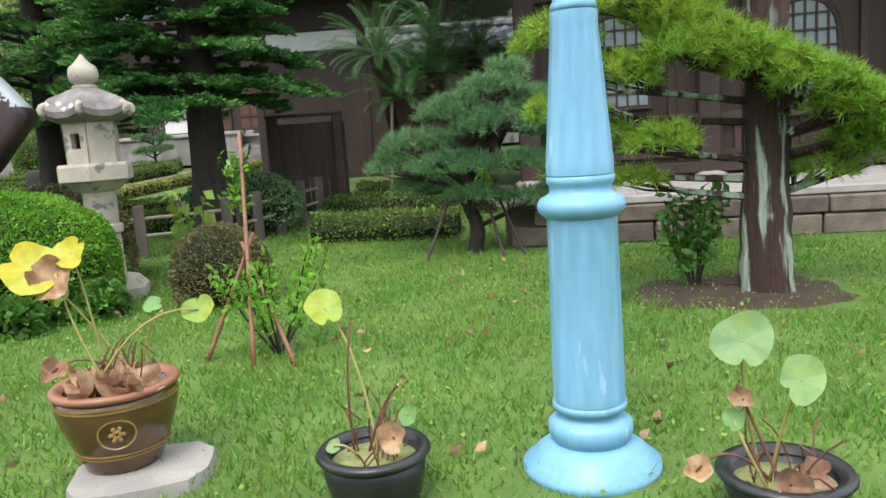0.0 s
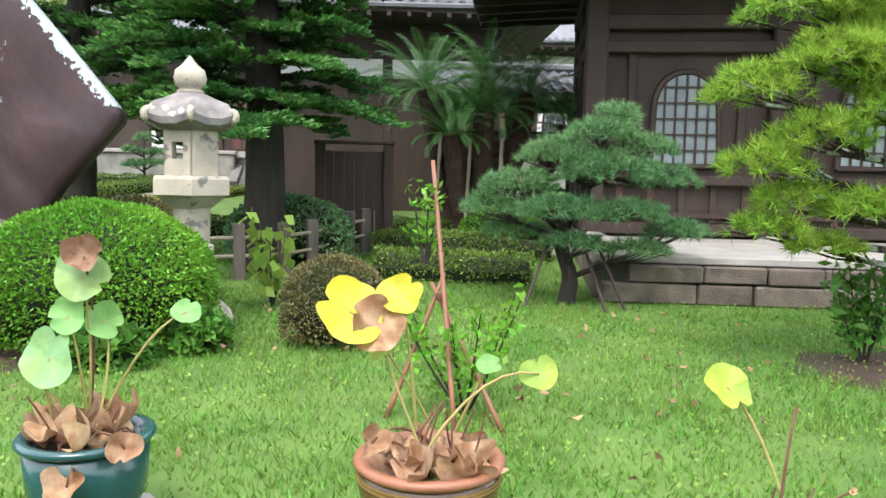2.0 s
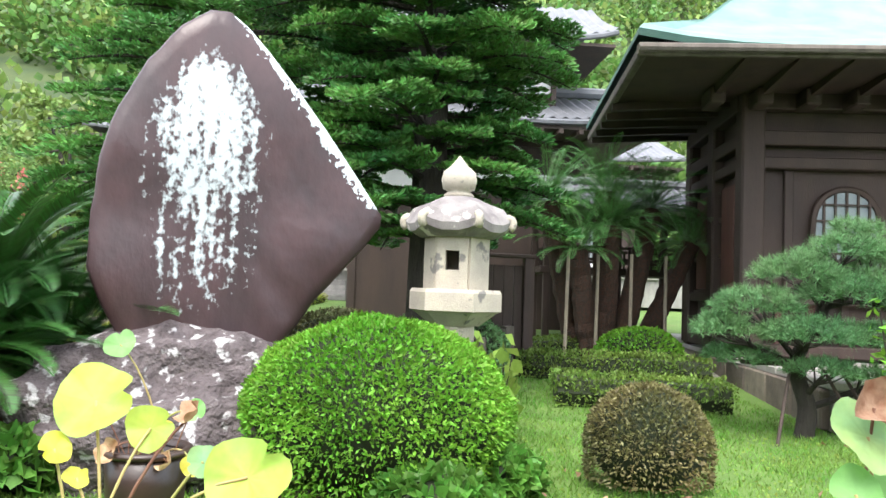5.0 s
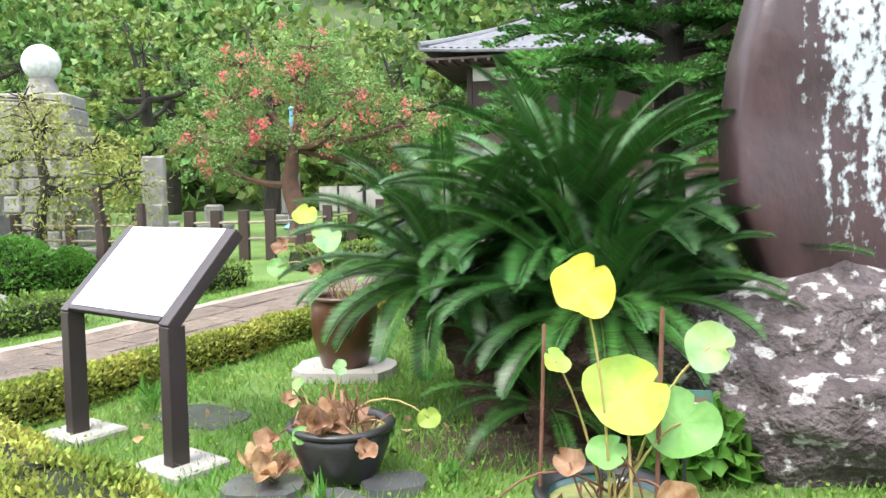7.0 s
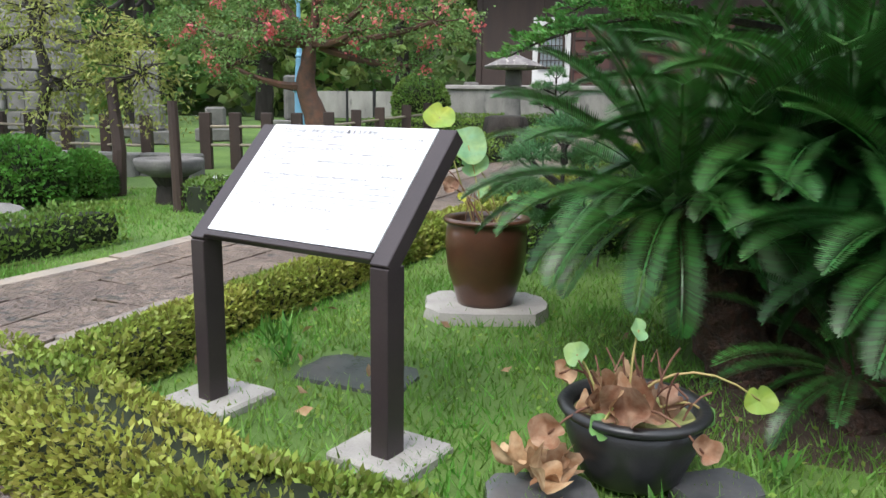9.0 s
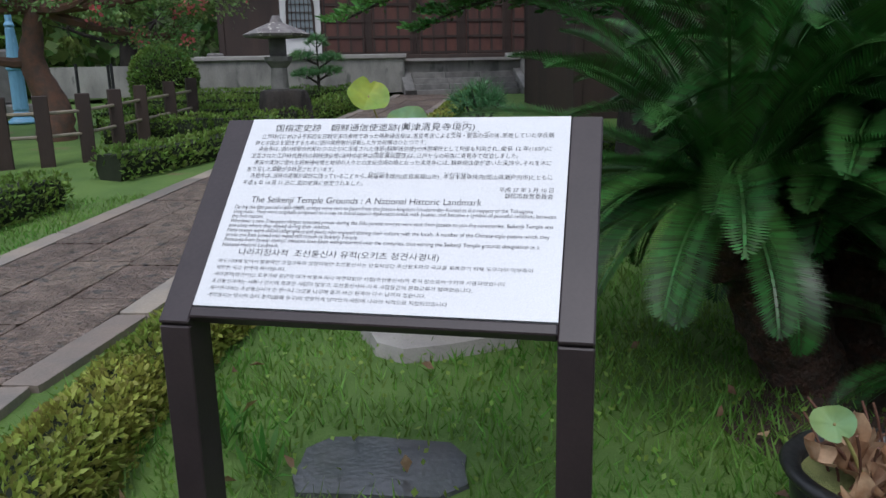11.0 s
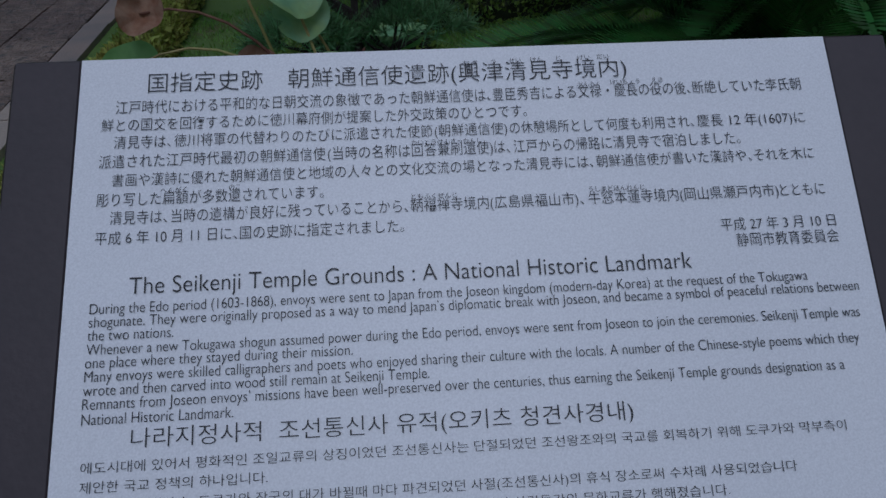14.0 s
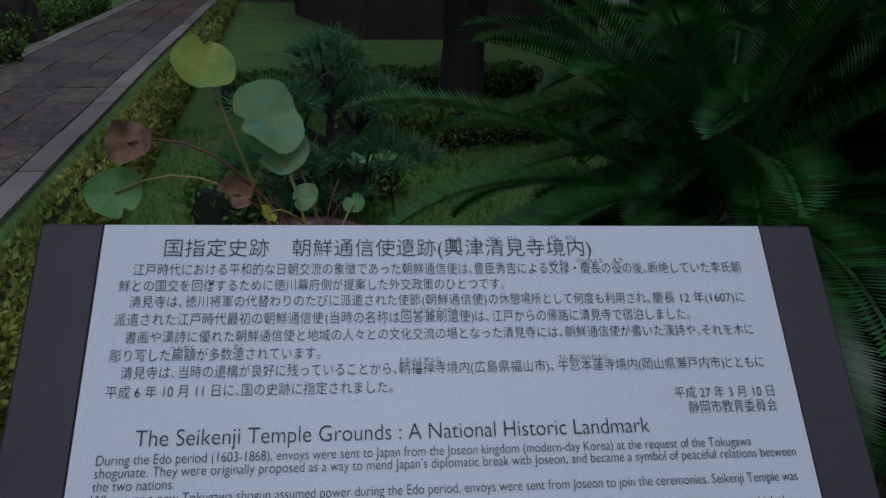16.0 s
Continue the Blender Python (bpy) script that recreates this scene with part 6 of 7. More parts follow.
leafy_sapling("hydrangea_shrub", (-2.85, 8.75, 0), "young shrub with large yellow-green heart-shaped leaves", 5, (0.17, 0.15), "bigleaf", 75, 0.98, 0.3)
leafy_sapling("evergreen_shrub", (2.15, 6.15, 0), "dark green leafy shrub beside the pine trunk", 7, (0.11, 0.05), "shrub", 420, 0.85, 0.32)
leafy_sapling("citrus_sapling", (-1.18, 5.05, 0), "young citrus sapling with glossy leaves tied to bamboo", 8, (0.075, 0.032), "azalea", 520, 0.85, 0.55)
leafy_sapling("climbing_twig", (-1.42, 5.3, 0.9), "thin leafy shoots twined up the bamboo stake", 3, (0.07, 0.028), "azalea", 120, 0.5, 0.12)

t = thing("bamboo_tripod", (-1.25, 4.95, 0), "reddish bamboo stakes tied into a tripod", "plant support")
for a, b in (((-0.03, -0.27, -0.02), (-0.13, 0.42, 1.53)), ((-0.42, 0.0, -0.02), (-0.06, 0.22, 0.84)), ((0.25, -0.27, -0.02), (-0.14, 0.2, 0.78))):
    part("stake", tube(bend(a, b, (0.004, 0, 0), 8), [0.0165, 0.016, 0.0155, 0.015, 0.0145, 0.014, 0.0135, 0.013], 9), M["bamboo"], t, smooth=True)
part("binding", lathe([(0.03, 0.69), (0.034, 0.70), (0.034, 0.73), (0.03, 0.74)], 12, (-0.085, 0.1, 0)), M["stem_dry"], t)

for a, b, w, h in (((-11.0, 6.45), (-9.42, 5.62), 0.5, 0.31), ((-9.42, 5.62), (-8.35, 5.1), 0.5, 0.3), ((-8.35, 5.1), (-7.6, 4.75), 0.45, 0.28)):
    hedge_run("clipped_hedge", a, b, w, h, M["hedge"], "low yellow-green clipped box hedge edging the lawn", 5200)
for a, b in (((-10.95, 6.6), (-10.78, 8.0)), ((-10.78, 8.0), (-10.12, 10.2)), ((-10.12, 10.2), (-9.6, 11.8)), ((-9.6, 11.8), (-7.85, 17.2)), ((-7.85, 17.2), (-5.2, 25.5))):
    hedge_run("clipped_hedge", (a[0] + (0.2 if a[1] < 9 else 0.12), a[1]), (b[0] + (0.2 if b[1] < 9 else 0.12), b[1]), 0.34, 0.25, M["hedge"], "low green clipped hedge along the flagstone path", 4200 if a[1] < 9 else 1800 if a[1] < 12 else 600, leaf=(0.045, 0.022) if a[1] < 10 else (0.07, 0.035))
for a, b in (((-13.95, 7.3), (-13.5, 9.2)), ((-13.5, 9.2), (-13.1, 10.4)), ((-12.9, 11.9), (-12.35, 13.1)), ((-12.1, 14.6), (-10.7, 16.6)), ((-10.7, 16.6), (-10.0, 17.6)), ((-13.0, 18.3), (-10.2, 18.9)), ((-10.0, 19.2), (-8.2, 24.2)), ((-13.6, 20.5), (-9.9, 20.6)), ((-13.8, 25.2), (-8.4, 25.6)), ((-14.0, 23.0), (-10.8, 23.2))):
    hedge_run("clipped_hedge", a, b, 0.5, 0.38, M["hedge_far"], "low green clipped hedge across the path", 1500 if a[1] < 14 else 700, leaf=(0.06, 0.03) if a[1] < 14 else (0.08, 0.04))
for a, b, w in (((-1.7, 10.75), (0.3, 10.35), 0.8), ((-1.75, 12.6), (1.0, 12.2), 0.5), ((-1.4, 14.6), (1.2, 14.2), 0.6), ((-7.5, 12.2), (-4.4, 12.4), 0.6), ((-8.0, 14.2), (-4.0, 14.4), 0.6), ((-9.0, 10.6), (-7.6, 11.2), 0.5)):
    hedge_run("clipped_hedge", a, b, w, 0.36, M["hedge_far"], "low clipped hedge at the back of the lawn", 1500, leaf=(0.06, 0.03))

def soil_patch(at, rx, ry, label, mat="soil", category="soil"):
    bm = bmesh.new()
    n = 26
    rows = []
    for f in (0.0, 0.45, 0.8, 1.0):
        rows.append([bm.verts.new((rx * f * (1 + 0.22 * noise.noise(Vector((math.cos(a) * 1.6, math.sin(a) * 1.6, rx)))) * math.cos(a), ry * f * (1 + 0.22 * noise.noise(Vector((math.cos(a) * 1.6, math.sin(a) * 1.6, rx)))) * math.sin(a), 0.03 - 0.05 * f * f + 0.012 * noise.noise(Vector((f * 9, a * 3, 1))))) for a in [2 * math.pi * k / n for k in range(n)]])
    for p, q in zip(rows, rows[1:]):
        for k in range(n):
            bm.faces.new((p[k], p[(k + 1) % n], q[(k + 1) % n], q[k]))
    bmesh.ops.remove_doubles(bm, verts=bm.verts, dist=0.0005)
    return tagged(part("bare_" + category, bm, M[mat], None, m=pose(*at)), label, category, kind="structure")


soil_patch((2.4, 6.0, 0), 1.05, 0.75, "bare brown earth around the pine trunk")
soil_patch((0.95, 14.3, 0.265, 2.9), 1.9, 1.7, "pale bare gravel court beside the timber hall", "coping", "gravel")
soil_patch((-4.3, 6.5, 0), 0.9, 0.5, "bare dark earth under the dome bush")
soil_patch((-7.2, 7.2, 0), 1.0, 0.6, "bare dark earth under the cycad")

# front and rear cycads
cycad("cycad", (-7.2, 7.55, 0), "big dark green multi-headed cycad palm", [(0.15, 0.3, 1.12, 84, 1.42, 0.19, 100), (0.33, -0.5, 0.8, 46, 1.05, 0.17, 84), (-0.7, 0.2, 0.9, 58, 1.2, 0.16, 84), (0.05, -0.42, 0.24, 24, 0.75, 0.12, 60), (0.75, 0.25, 0.8, 44, 1.15, 0.16, 76), (-0.25, 0.6, 0.95, 36, 1.2, 0.16, 70)], "cycad")
cycad("cycad", (0.1, 14.4, 0.25), "tall old cycad clump with leaning trunks on props", [(0.1, -0.2, 2.35, 50, 1.3, 0.17, 44), (-0.95, 0.1, 2.75, 48, 1.3, 0.17, 44), (0.95, 0.1, 2.7, 48, 1.3, 0.17, 44), (0.15, 0.3, 3.0, 44, 1.25, 0.16, 40), (-0.55, -0.4, 1.9, 34, 1.05, 0.16, 40), (1.65, 0.0, 2.1, 40, 1.15, 0.15, 40)], "cycad_far")
for x, y in ((-0.75, 13.6), (-0.2, 13.7), (0.35, 13.6), (1.0, 13.7)):
    tagged(part("prop_pole", tube([(x, y, 0.3), (x + 0.12, y + 0.3, 2.1)], 0.03, 7), M["bamboo_grey"]), "grey bamboo prop holding up the cycad", "prop pole", "prop poles")

# firs
fir_tree((-3.3, 11.2, 0.1), "broad old fir with layered dark green boughs", 120, 9.5, 0.32, 1.85, 2.9, (-0.1, 0.1), -1.57, 165)
fir_tree((-6.2, 12.4, 0.15), "fir behind the memorial stone with layered boughs", 80, 9.5, 0.24, 1.9, 3.2, (0.1, 0), -1.57, 120)

# pines
PADS = [(0.5, -0.1, 2.15, 0.3, 0.3, 0.22), (0.3, -0.2, 1.92, 0.5, 0.42, 0.3), (0.85, -0.05, 1.78, 0.4, 0.4, 0.26), (-0.15, -0.1, 1.68, 0.5, 0.5, 0.32), (0.35, -0.35, 1.5, 0.65, 0.5, 0.34), (1.05, -0.1, 1.42, 0.42, 0.4, 0.28), (-0.6, -0.1, 1.35, 0.48, 0.45, 0.3), (-0.9, 0.0, 1.1, 0.38, 0.4, 0.24), (-0.2, -0.4, 1.08, 0.55, 0.45, 0.28), (0.55, -0.4, 1.05, 0.5, 0.45, 0.26), (1.2, -0.2, 0.85, 0.4, 0.4, 0.24), (-0.6, 0.2, 0.8, 0.42, 0.4, 0.22), (0.0, -0.3, 0.72, 0.4, 0.35, 0.18), (0.7, -0.3, 0.66, 0.42, 0.35, 0.18)]
pine_tree("garden_pine", (0.45, 9.0, 0), "small trained garden pine with cloud-like needle pads", [(0, 0, -0.05), (0.05, 0, 0.3), (-0.1, 0.05, 0.75), (0.15, 0, 1.2), (0.35, -0.05, 1.75), (0.5, 0, 2.1)], [0.11, 0.09, 0.075, 0.06, 0.04, 0.02], PADS, "pine", "bark", 1900, 0.10, 28, 0.0042)
for a, b in (((-0.15, 8.5, -0.02), (0.2, 8.85, 0.75)), ((1.0, 8.5, -0.02), (0.7, 8.85, 0.8)), ((0.75, 8.4, -0.02), (0.6, 8.9, 0.7))):
    tagged(part("prop_pole", tube([a, b], 0.018, 7), M["timber"]), "thin dark stake propping the garden pine", "prop pole", "prop poles")
CROWN = []
for k in range(34):
    a, z = k * 2.39996, 0.95 + 3.0 * ((k * 0.618) % 1.0)
    reach = (0.55 + 0.75 * ((k * 0.377) % 1.0)) * (0.75 if z < 1.3 else 1.0)
    CROWN.append((reach * math.cos(a) * (1.0 if math.cos(a) < 0 else 0.95), 0.45 * reach * math.sin(a) + 0.05, z, 0.36, 0.36, 0.26))
CROWN += [(-1.25, 0.05, 1.3, 0.35, 0.35, 0.25), (-1.2, -0.1, 1.75, 0.4, 0.4, 0.3), (-1.1, -0.1, 2.3, 0.45, 0.45, 0.32), (-0.8, -0.2, 2.75, 0.5, 0.5, 0.34), (-1.05, 0.0, 0.98, 0.3, 0.3, 0.14), (-1.55, 0.0, 1.55, 0.36, 0.36, 0.28), (-1.6, 0.1, 2.1, 0.38, 0.38, 0.3), (-1.35, 0.1, 2.7, 0.4, 0.4, 0.3), (-1.5, 0.0, 1.1, 0.3, 0.3, 0.16), (-0.9, -0.2, 1.25, 0.36, 0.36, 0.24), (-0.75, -0.3, 1.9, 0.42, 0.4, 0.3), (-1.2, 0.1, 3.2, 0.4, 0.4, 0.3)]
pine_tree("red_pine", (2.62, 5.85, 0), "tall pine with lichen-striped bark and yellow-green needles", [(0, 0, -0.1), (-0.01, 0, 0.6), (0.0, 0.0, 1.8), (0.06, 0.05, 3.2), (0.15, 0.1, 5.2)], [0.23, 0.185, 0.16, 0.14, 0.08], CROWN, "pine_light", "bark_lichen", 4400, 0.105, 26, 0.0046)
pine_tree("young_pine", (-8.55, 9.75, 0.04), "young bushy pine sapling behind the tall pot", [(0, 0, -0.03), (0.02, 0, 0.4), (0, 0.02, 0.8), (0.03, 0, 1.15)], [0.03, 0.025, 0.018, 0.01],
          [(0, 0, 1.2, 0.22, 0.22, 0.22), (-0.25, 0, 1.0, 0.25, 0.25, 0.16), (0.28, 0.05, 0.98, 0.28, 0.25, 0.16), (-0.3, -0.05, 0.72, 0.3, 0.28, 0.16), (0.3, 0, 0.7, 0.32, 0.3, 0.16), (0, 0.1, 0.5, 0.3, 0.3, 0.14)], "pine", "bark", 420, 0.11, 26)
pine_tree("young_pine", (-9.2, 25.6, 0.9), "small young pine in front of the pale wall", [(0, 0, -0.03), (0, 0, 0.6), (0, 0, 1.5)], [0.05, 0.04, 0.015],
          [(0, 0, 1.5, 0.3, 0.3, 0.3), (-0.35, 0, 1.15, 0.35, 0.3, 0.2), (0.35, 0, 1.1, 0.35, 0.3, 0.2), (0.3, 0, 0.75, 0.4, 0.3, 0.2), (-0.3, 0, 0.7, 0.4, 0.3, 0.2)], "pine", "bark", 260, 0.16, 20, 0.008)
leafy_tree("dark_tree", (-3.35, 22.4, 0.72), "dark-trunked tree in front of the hall", [(0, 0, -0.1), (0, 0, 2.5), (0.1, 0, 5.5), (0.1, 0, 7)], [0.26, 0.22, 0.18, 0.1], [(0, 0, 7.6, 1.6, 1.5, 0.9), (1.2, 0, 7.0, 1.2, 1.2, 0.7), (-1.2, 0.2, 7.1, 1.2, 1.2, 0.7)], "myrtle", "bark", 5000, (0.12, 0.06))

# crape myrtle and weeping tree
leafy_tree("crape_myrtle", (-13.95, 19.0, 0.52), "spreading crape myrtle with coral pink blossom clusters", [(0, 0, -0.1), (0.05, 0, 0.55), (-0.25, 0, 1.3), (-0.1, 0, 2.2)], [0.33, 0.26, 0.2, 0.13],
           [(0, 0, 3.7, 1.2, 1.1, 0.7), (-1.6, 0, 3.3, 1.2, 1.1, 0.7), (1.5, 0, 3.4, 1.2, 1.1, 0.6), (-2.6, 0.1, 2.5, 1.0, 1.0, 0.6), (2.5, 0, 2.6, 1.0, 1.0, 0.55), (-0.9, -0.6, 2.5, 1.0, 0.9, 0.5), (1.0, -0.5, 2.4, 1.0, 0.9, 0.5), (-1.7, -0.4, 1.7, 0.9, 0.8, 0.4), (0.2, 0.4, 4.5, 1.1, 1.0, 0.5), (-1.6, 0.4, 4.2, 1.0, 1.0, 0.5), (1.9, 0.4, 1.75, 0.7, 0.7, 0.35)], "myrtle", "bark_red", 17000, (0.085, 0.045), "pink", 95, 0.0, (0.07, 0.06))
leafy_tree("weeping_tree", (-16.0, 13.3, 0.22), "leaning garden tree with drooping yellow-green leaves", [(0, 0, -0.1), (-0.1, 0, 0.7), (0.15, 0, 1.5), (0.0, 0, 2.2)], [0.12, 0.1, 0.08, 0.06],
           [(0.1, 0, 2.5, 0.8, 0.7, 0.4), (1.0, 0, 2.1, 0.8, 0.7, 0.4), (-0.9, 0, 2.2, 0.8, 0.7, 0.4), (1.7, -0.2, 1.6, 0.7, 0.6, 0.35), (-1.7, 0, 1.8, 0.7, 0.6, 0.35), (0.6, -0.3, 1.5, 0.6, 0.6, 0.3), (-0.4, 0.2, 3.0, 0.7, 0.6, 0.3)], "weeping", "bark", 6500, (0.09, 0.03), hang=0.7)
for x, y, r, h in ((-16.3, 11.4, 0.75, 0.95), (-15.3, 11.9, 0.65, 0.85), (-17.3, 11.3, 0.8, 1.0), (-14.9, 12.6, 0.4, 0.6)):
    clipped_bush("garden_bush", (x, y, float(height(x, y))), r, r * 0.85, h, M["shrub"], "loose mid-green garden bush on the far lawn", 3800, (0.085, 0.04), "garden bushes")
for k in range(9):
    x, y = -17.5 + k * 0.36, 10.55 + 0.9 * math.sin(k * 0.4) + 0.05 * k
    bm = lumpy(0.13 + 0.05 * (k % 3), 2, 0.25, 2, k * 1.3, (1.2, 0.9, 0.7))
    tagged(part("edging_stone", bm, M["greystone"], None, smooth=True, m=pose(x, y, float(height(x, y)) + 0.05, 0, 0, 40 * k)), "rounded grey edging stone in the grass", "stone", "edging stones")


# ---- far left stonework ----
def stone_pagoda(at):
    t = thing("stone_pagoda", at, "tiered pale stone pagoda on a stepped plinth", "stone pagoda", rz=20)
    st = M["lantern"]
    for w, z, h in ((2.5, 0.28, 0.56), (1.9, 0.8, 0.48), (1.4, 1.24, 0.4)):
        part("plinth", box((w, w, h), (0, 0, z), bevel=0.03), M["greystone"], t)
    part("body", box((0.82, 0.82, 0.88), (0, 0, 1.88), bevel=0.04), st, t)
    z = 2.32
    for k in range(6):
        w = 1.22 - 0.09 * k
        part("roof_tier", lathe([(w * 0.42, 0), (w * 0.70, 0.07), (w * 0.74, 0.15), (w * 0.36, 0.26)], 4, (0, 0, z), math.pi / 4), st, t)
        part("storey", box((w * 0.52, w * 0.52, 0.42), (0, 0, z + 0.44), bevel=0.02), st, t)
        z += 0.64
    part("spire", lathe([(0.12, z), (0.14, z + 0.2), (0.06, z + 0.5), (0.03, z + 1.0)], 12), st, t)


stone_pagoda((-18.85, 13.9, 0.25))


def memorial_block(at):
    t = thing("stone_monument", at, "stacked grey stone monument topped by a ball", "monument", rz=15)
    for k in range(9):
        for j in range(4):
            w = 0.4
            part("stone_block", box((w - 0.02, 1.1, 0.38), (-0.6 + j * w + 0.1 * (k % 2), 0.1 * (j % 2) - 0.08, 0.2 + 0.4 * k), bevel=0.03), M["greystone"], t)
    part("cap", box((1.5, 1.1, 0.3), (0, 0, 3.75), bevel=0.04), M["greystone"], t)
    part("pedestal", lathe([(0.4, 3.9), (0.3, 4.15), (0.25, 4.3)], 20), M["greystone"], t)
    bm = bmesh.new()
    bmesh.ops.create_uvsphere(bm, u_segments=28, v_segments=16, radius=0.42, matrix=Matrix.Translation((0, 0, 4.65)))
    part("ball", bm, M["lampglass"], t, "pale stone ball", True)


memorial_block((-19.72, 17.8, 0.05))
for k, (x, y, w, d, h) in enumerate(((-23.5, 20, 1.0, 0.8, 1.6), (-22.0, 21, 0.8, 0.8, 1.9), (-18.0, 19.5, 0.6, 0.5, 0.6), (-17.0, 20.5, 0.6, 0.5, 0.5), (-19.2, 21.2, 0.8, 0.7, 1.8), (-16.2, 23.5, 0.7, 0.5, 1.2), (-12.2, 29.5, 0.6, 0.5, 1.1), (-25, 18, 1.2, 1.0, 2.2), (-21.5, 15.5, 0.9, 0.6, 1.0))):
    t = thing("grave_stone", (x, y, float(height(x, y))), "weathered grey stone grave marker on a plinth", "grave marker", "grave markers", rz=7 * k)
    part("plinth", box((w * 1.5, d * 1.5, 0.3), (0, 0, 0.13), bevel=0.03), M["greystone"], t)
    part("block", box((w * 0.75, d * 0.7, h), (0, 0, 0.28 + h / 2), bevel=0.05), M["greystone"], t)
t = thing("stone_kerb", (-16.4, 14.7, 0.3), "low grey stone kerb wall at the graveyard's edge", "kerb", kind="structure")
for k in range(6):
    part("kerb_block", box((0.98, 0.35, 0.4), (-3.5 + k * 1.0, 0.12 * (k % 2), 0.14), bevel=0.03), M["greystone"], t)

t = thing("tree_stump", (-10.0, 19.8, 0.54), "broad dark old tree stump among hedges", "tree stump")
bm = lathe([(0.62, -0.05), (0.5, 0.12), (0.46, 0.5), (0.44, 0.7), (0.3, 0.74), (0.05, 0.66)], 22)
for v in bm.verts:
    v.co += Vector((v.co.x, v.co.y, 0)) * 0.35 * noise.noise(Vector((v.co.x * 4, v.co.y * 4, v.co.z * 1.5)))
part("stump", bm, M["bark"], t, smooth=True)
# wash basin, bucket, dark post and small lantern
t = thing("stone_basin", (-13.62, 12.55, 0.18), "dark round stone water basin on a stump", "water basin")
part("stump", lathe([(0.2, -0.03), (0.17, 0.2), (0.24, 0.32)], 18), M["bark"], t)
part("bowl", lathe([(0.2, 0.3), (0.40, 0.4), (0.44, 0.52), (0.42, 0.55), (0.34, 0.55), (0.3, 0.46), (0.05, 0.44)], 24), M["greystone"], t, smooth=True)
t = thing("bucket", (-13.03, 12.75, 0.19), "white plastic bucket with wire handle", "bucket")
part("body", lathe([(0.12, 0.0), (0.165, 0.28), (0.175, 0.285), (0.175, 0.3), (0.155, 0.3), (0.115, 0.02)], 24), M["bucket"], t, smooth=True)
part("handle", tube([(0.165 * math.cos(a), -0.1 * math.sin(a), 0.28 - 0.13 * math.sin(a)) for a in np.linspace(0, math.pi, 10)], 0.005, 5), M["black"], t)
tagged(part("wooden_post", tube([(-14.6, 12.9, 0.1), (-14.55, 12.9, 0.8), (-14.65, 12.95, 1.75)], [0.1, 0.09, 0.07], 9), M["timber"]), "dark leaning wooden post beside the basin", "post")
tagged(part("wooden_post", tube([(-13.2, 12.0, 0.1), (-13.22, 12.0, 1.45)], [0.07, 0.06], 9), M["timber"]), "dark upright garden post near the path", "post")
for k, (x, y) in enumerate(((-14.6, 23.2), (-13.9, 23.4), (-14.2, 24.4))):
    tagged(part("iron_stake", tube([(x, y, 0.7), (x, y, 1.9)], 0.035, 7), M["black"]), "thin dark upright garden stake", "stake", "garden stakes")
t = thing("snow_lantern", (-10.15, 22.8, 0.72), "grey stone lantern with wide flat cap on rocks", "stone lantern")
part("rock_base", lumpy(0.6, 1.6, 0.3, 3, 2.2, (1.2, 0.8, 0.5)), M["boulder"], t, smooth=True)
part("stem", lathe([(0.22, 0.2), (0.18, 1.0), (0.3, 1.15), (0.32, 1.25)], 16), M["greystone"], t)
part("fire_box", box((0.38, 0.38, 0.4), (0, 0, 1.45), bevel=0.03), M["greystone"], t)
part("cap", lathe([(0.3, 1.65), (0.72, 1.68), (0.76, 1.74), (0.5, 1.86), (0.15, 2.0), (0.08, 2.15)], 6), M["lantern_roof"], t)
t = thing("hanging_bowl", (-8.1, 10.4, 0.08), "pale green shallow bowl on thin wire legs", "planter bowl")
part("bowl", lathe([(0.05, 0.36), (0.18, 0.42), (0.23, 0.5), (0.24, 0.5), (0.19, 0.41), (0.04, 0.375)], 24), M["lotus_pale"], t, smooth=True)
for k in range(3):
    a = k * 2.1
    part("leg", tube([(0.2 * math.cos(a), 0.2 * math.sin(a), 0.45), (0.26 * math.cos(a), 0.26 * math.sin(a), -0.03)], 0.008, 5), M["timber"], t)

# plant label
t = thing("plant_label", (-6.47, 6.22, 0), "small green-rimmed brown plant label on a stake", "plant label")
part("stake", tube([(0, 0.01, -0.05), (0, 0.01, 0.45)], 0.009, 8), M["black"], t)
part("rim", box((0.235, 0.016, 0.165), (0, 0.006, 0.52), (-18, 0, 0), bevel=0.004), M["labelrim"], t)
pl = part("plate", box((0.205, 0.008, 0.115), (0, -0.006, 0.515), (-18, 0, 0)), M["labelface"], t)
for k, (w, dz) in enumerate(((0.13, 0.035), (0.16, 0.008), (0.09, -0.018), (0.15, -0.038))):
    part("print_line", box((w, 0.002, 0.011 if k < 2 else 0.006), (0, -0.0118 + 0.0 - dz * 0.325, 0.515 + dz), (-18, 0, 0)), M["labelink"], pl)

# garden hose by the hedge
pts = [(-11.15, 6.5, 0.03), (-11.1, 6.2, 0.03), (-10.8, 5.9, 0.03), (-10.4, 5.65, 0.03), (-9.9, 5.35, 0.03), (-9.2, 5.0, 0.03), (-8.5, 4.7, 0.03)]
tagged(part("garden_hose", tube(pts, 0.013, 8), M["hose"], smooth=True), "green garden hose lying along the hedge", "hose")


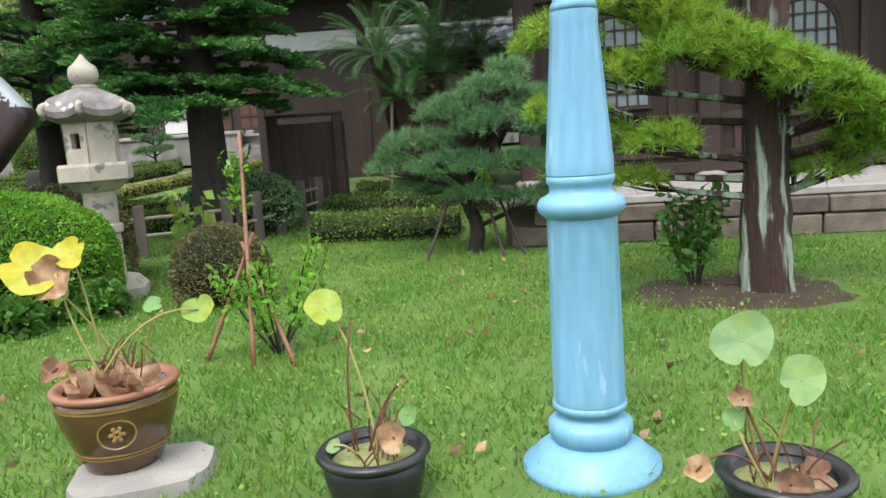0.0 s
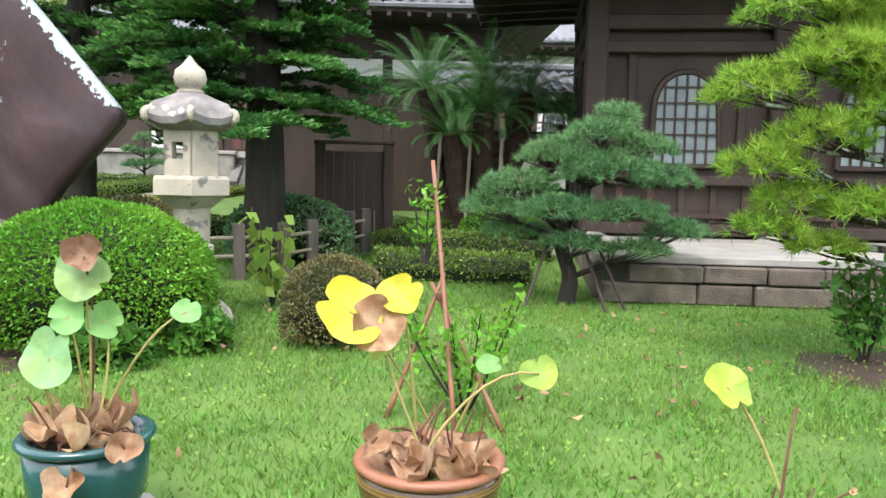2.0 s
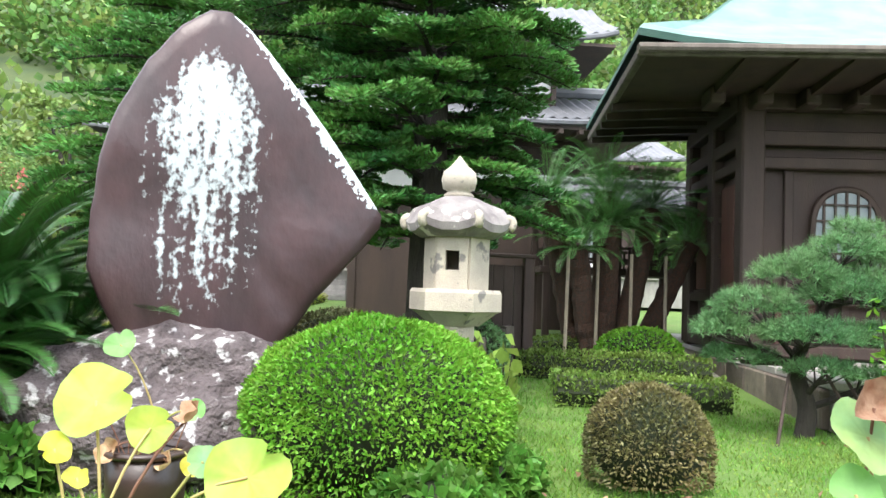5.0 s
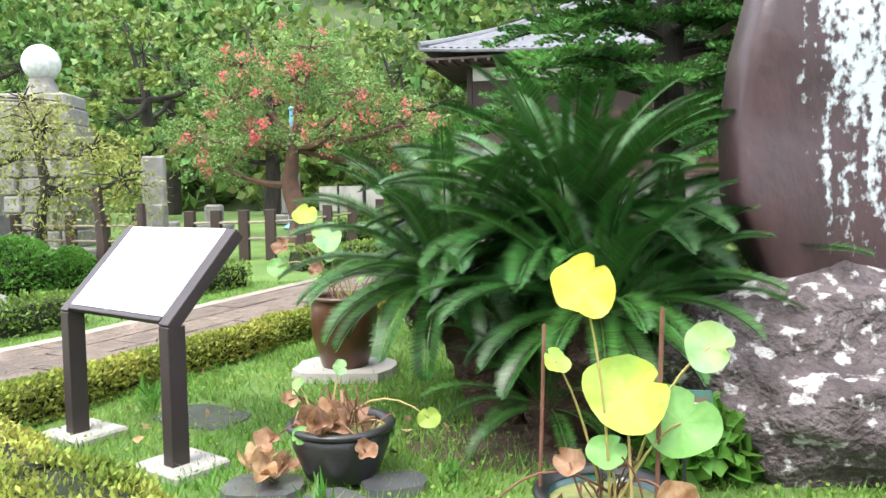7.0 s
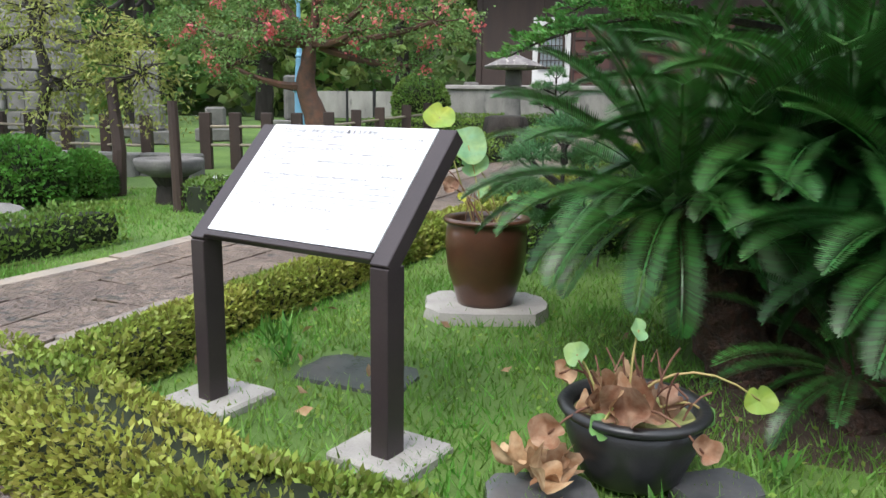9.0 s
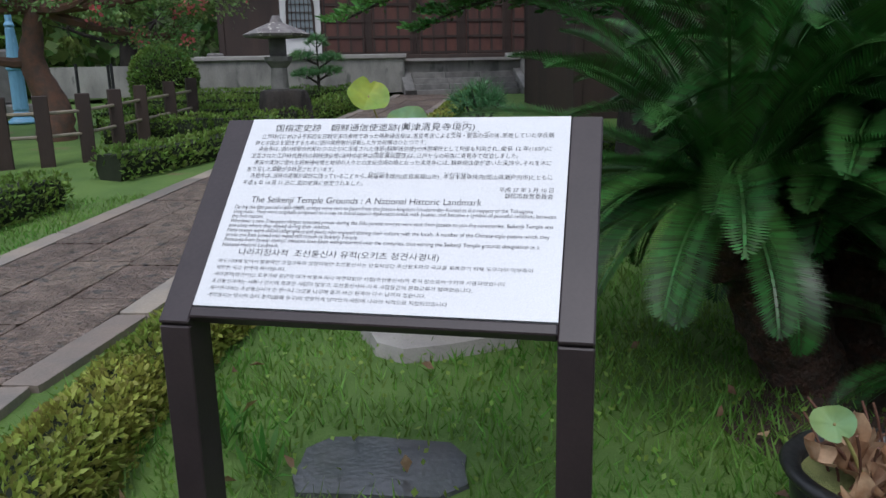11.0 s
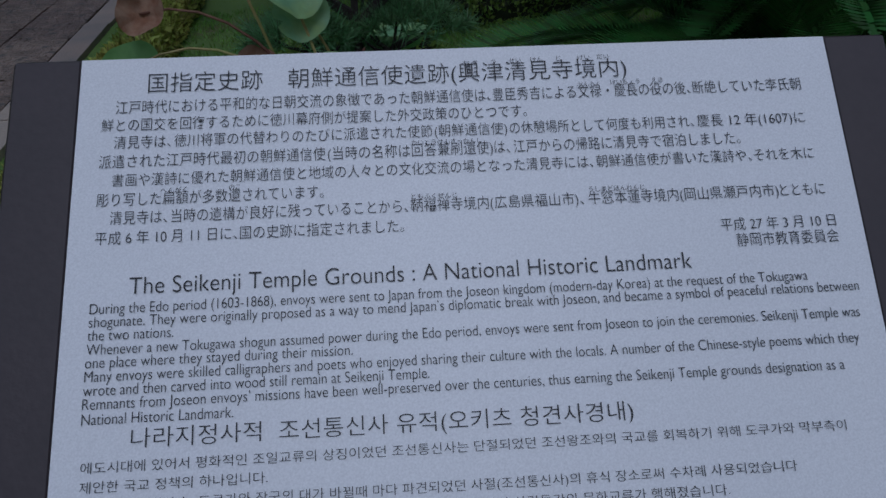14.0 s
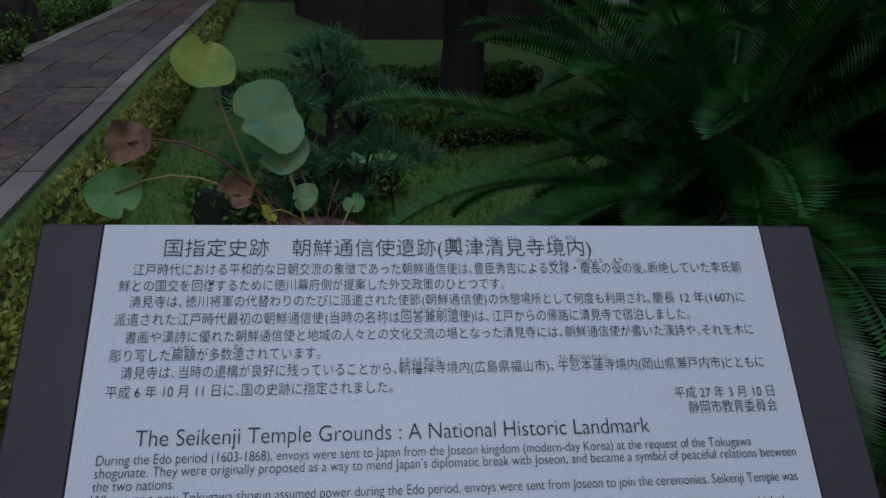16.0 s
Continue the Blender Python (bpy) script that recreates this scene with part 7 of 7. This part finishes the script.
# ---- wooded hillside behind ----
def hillside():
    xs, ys = np.linspace(-90, 70, 60), np.linspace(38, 110, 26)
    verts, faces = [], []

    def rise(x, y):
        return 0.95 + 0.72 * (y - 38) + 2.5 * noise.noise(Vector((x * 0.06, y * 0.06, 0))) * min(1, (y - 38) / 8)
    for y in ys:
        for x in xs:
            verts.append((x, y, rise(x, y)))
    for j in range(len(ys) - 1):
        for i in range(len(xs) - 1):
            a = j * len(xs) + i
            faces.append((a, a + 1, a + len(xs) + 1, a + len(xs)))
    t = tagged(place("hillside", mesh_data("hillside", verts, faces, M["hill"], True)), "wooded hillside rising behind the temple", "hill", kind="structure")
    polys = {"wood_far": [], "wood_far_b": []}
    k = 0
    for _ in range(460):
        x, y = rng.uniform(-75, 45), 38 + 60 * rng.random() ** 1.4
        r = rng.uniform(1.8, 3.6)
        z = rise(x, y) + r * 0.9
        m = int(330 if y < 60 else 200)
        d = unit(rng.normal(size=(m, 3)))
        sub = rng.normal(0, 0.22, (14, 3))
        p = d * r * rng.uniform(0.65, 1.02, (m, 1)) * np.array([1, 1, 1.15]) + r * sub[rng.integers(14, size=m)] + np.array([x, y, z])
        polys["wood_far" if rng.random() < 0.62 else "wood_far_b"].append(leaves(p, d, 0.75, 0.5, 0.7, 0.15))
        k += 1
    for name, q in polys.items():
        tagged(soup("far_woods", np.concatenate(q), M[name]), "dense mixed green woodland on the hillside", "woods", kind="stuff")


hillside()
# nearer screening trees left and right
for k, (x, y, s, mat) in enumerate(((-22, 25, 1.25, "wood_far_b"), (-27, 22, 1.4, "wood_far"), (-19.5, 29, 1.3, "wood_far_b"), (-31, 27, 1.6, "wood_far"), (-25, 31, 1.5, "wood_far"), (-15.5, 33, 1.3, "wood_far_b"), (-9.5, 41, 1.9, "wood_far"))):
    z = float(height(x, y))
    leafy_tree("broadleaf_tree", (x, y, z), "dense green broadleaf tree beyond the garden", [(0, 0, -0.2), (0.1, 0, 1.5 * s), (0, 0.1, 3.2 * s)], [0.25 * s, 0.2 * s, 0.12 * s],
               [(0, 0, 4.4 * s, 1.8 * s, 1.8 * s, 1.2 * s), (-1.5 * s, 0, 3.4 * s, 1.5 * s, 1.4 * s, 1.0 * s), (1.5 * s, 0, 3.5 * s, 1.5 * s, 1.4 * s, 1.0 * s), (0, -0.8 * s, 2.6 * s, 1.6 * s, 1.3 * s, 0.9 * s), (-0.8 * s, 0.4, 5.4 * s, 1.2 * s, 1.2 * s, 0.8 * s), (0.9 * s, -0.5, 2.0 * s, 1.3 * s, 1.2 * s, 0.8 * s), (-1.3 * s, -0.4, 1.8 * s, 1.3 * s, 1.2 * s, 0.8 * s)], mat, "bark", 4200, (0.22 * s, 0.12 * s))


# ---- paving, piece by piece ----
def paving():
    t = thing("flagstone_path", (0, 0, 0), "wet brown flagstone path with pale border stones", "path", kind="structure")
    r2 = random.Random(4)
    shapes = []
    for k in range(6):
        bm = box((1, 1, 1), (0, 0, 0), bevel=0.03)
        shapes.append(bm)
    meshes = []
    for k, bm in enumerate(shapes):
        me = bpy.data.meshes.new("flagstone")
        bm.to_mesh(me)
        bm.free()
        me.materials.append(M["wetflag"])
        meshes.append(me)
    edge = meshes[0].copy()
    edge.materials.clear()
    edge.materials.append(M["border"])

    def lay(name, me, x, y, sx, sy, rz, up=0.0):
        g = float(height(x, y))
        slope = math.degrees(math.atan(float(height(x, y + 0.2) - height(x, y - 0.2)) / 0.4))
        place(name, me, t, pose(x, y, g + 0.0 + up, slope, 0, rz) @ Matrix.Diagonal((sx, sy, 0.06, 1)))

    def run(name, pick, off, w, lo, hi, start, up):
        y = start
        while y < 26.4:
            ln = r2.uniform(lo, hi)
            a = math.atan2(float(path_right(y + ln) - path_right(y)), ln)
            yc = y + ln / 2 * math.cos(a)
            lay(name, pick(), float(path_right(yc)) + off, yc, w, ln - 0.018, -math.degrees(a), up + r2.uniform(-0.005, 0.005))
            y += ln * math.cos(a)
    for col, off in enumerate((-1.52, -1.02, -0.52)):
        run("flagstone", lambda: r2.choice(meshes), off, 0.48, 0.55, 1.05, 6.0 + 0.2 * col, 0.0)
    for off in (-0.15, -1.88):
        run("border_stone", lambda: edge, off, 0.2, 0.8, 1.5, 6.0, 0.004)
    # the walk along the lawn, where the visitor goes
    x = -13.8
    while x < 5.5:
        w = r2.uniform(0.6, 0.95)
        xc = x + w / 2
        y0 = float(walk_line(xc))
        a = math.degrees(math.atan2(float(walk_line(xc + 0.3) - walk_line(xc - 0.3)), 0.6))
        off = -1.0
        while off < 0.86:
            d = r2.uniform(0.4, 0.62)
            d = min(d, 0.9 - off)
            lay("flagstone", r2.choice(meshes), xc, y0 + off + d / 2, w - 0.02, d - 0.02, a, r2.uniform(-0.006, 0.006))
            off += d
        x += w
    # corner where the two meet
    for i in range(6):
        for j in range(3):
            x, y = -13.2 + i * 0.66, 5.7 + j * 0.48 - 0.02 * i
            if y + 0.2 < 6.35 - 0.53 * max(x + 11.2, 0) and (x < -11.6 or y < 6.2):
                lay("flagstone", r2.choice(meshes), x, y, 0.64, 0.46, 3, r2.uniform(-0.005, 0.005))


paving()
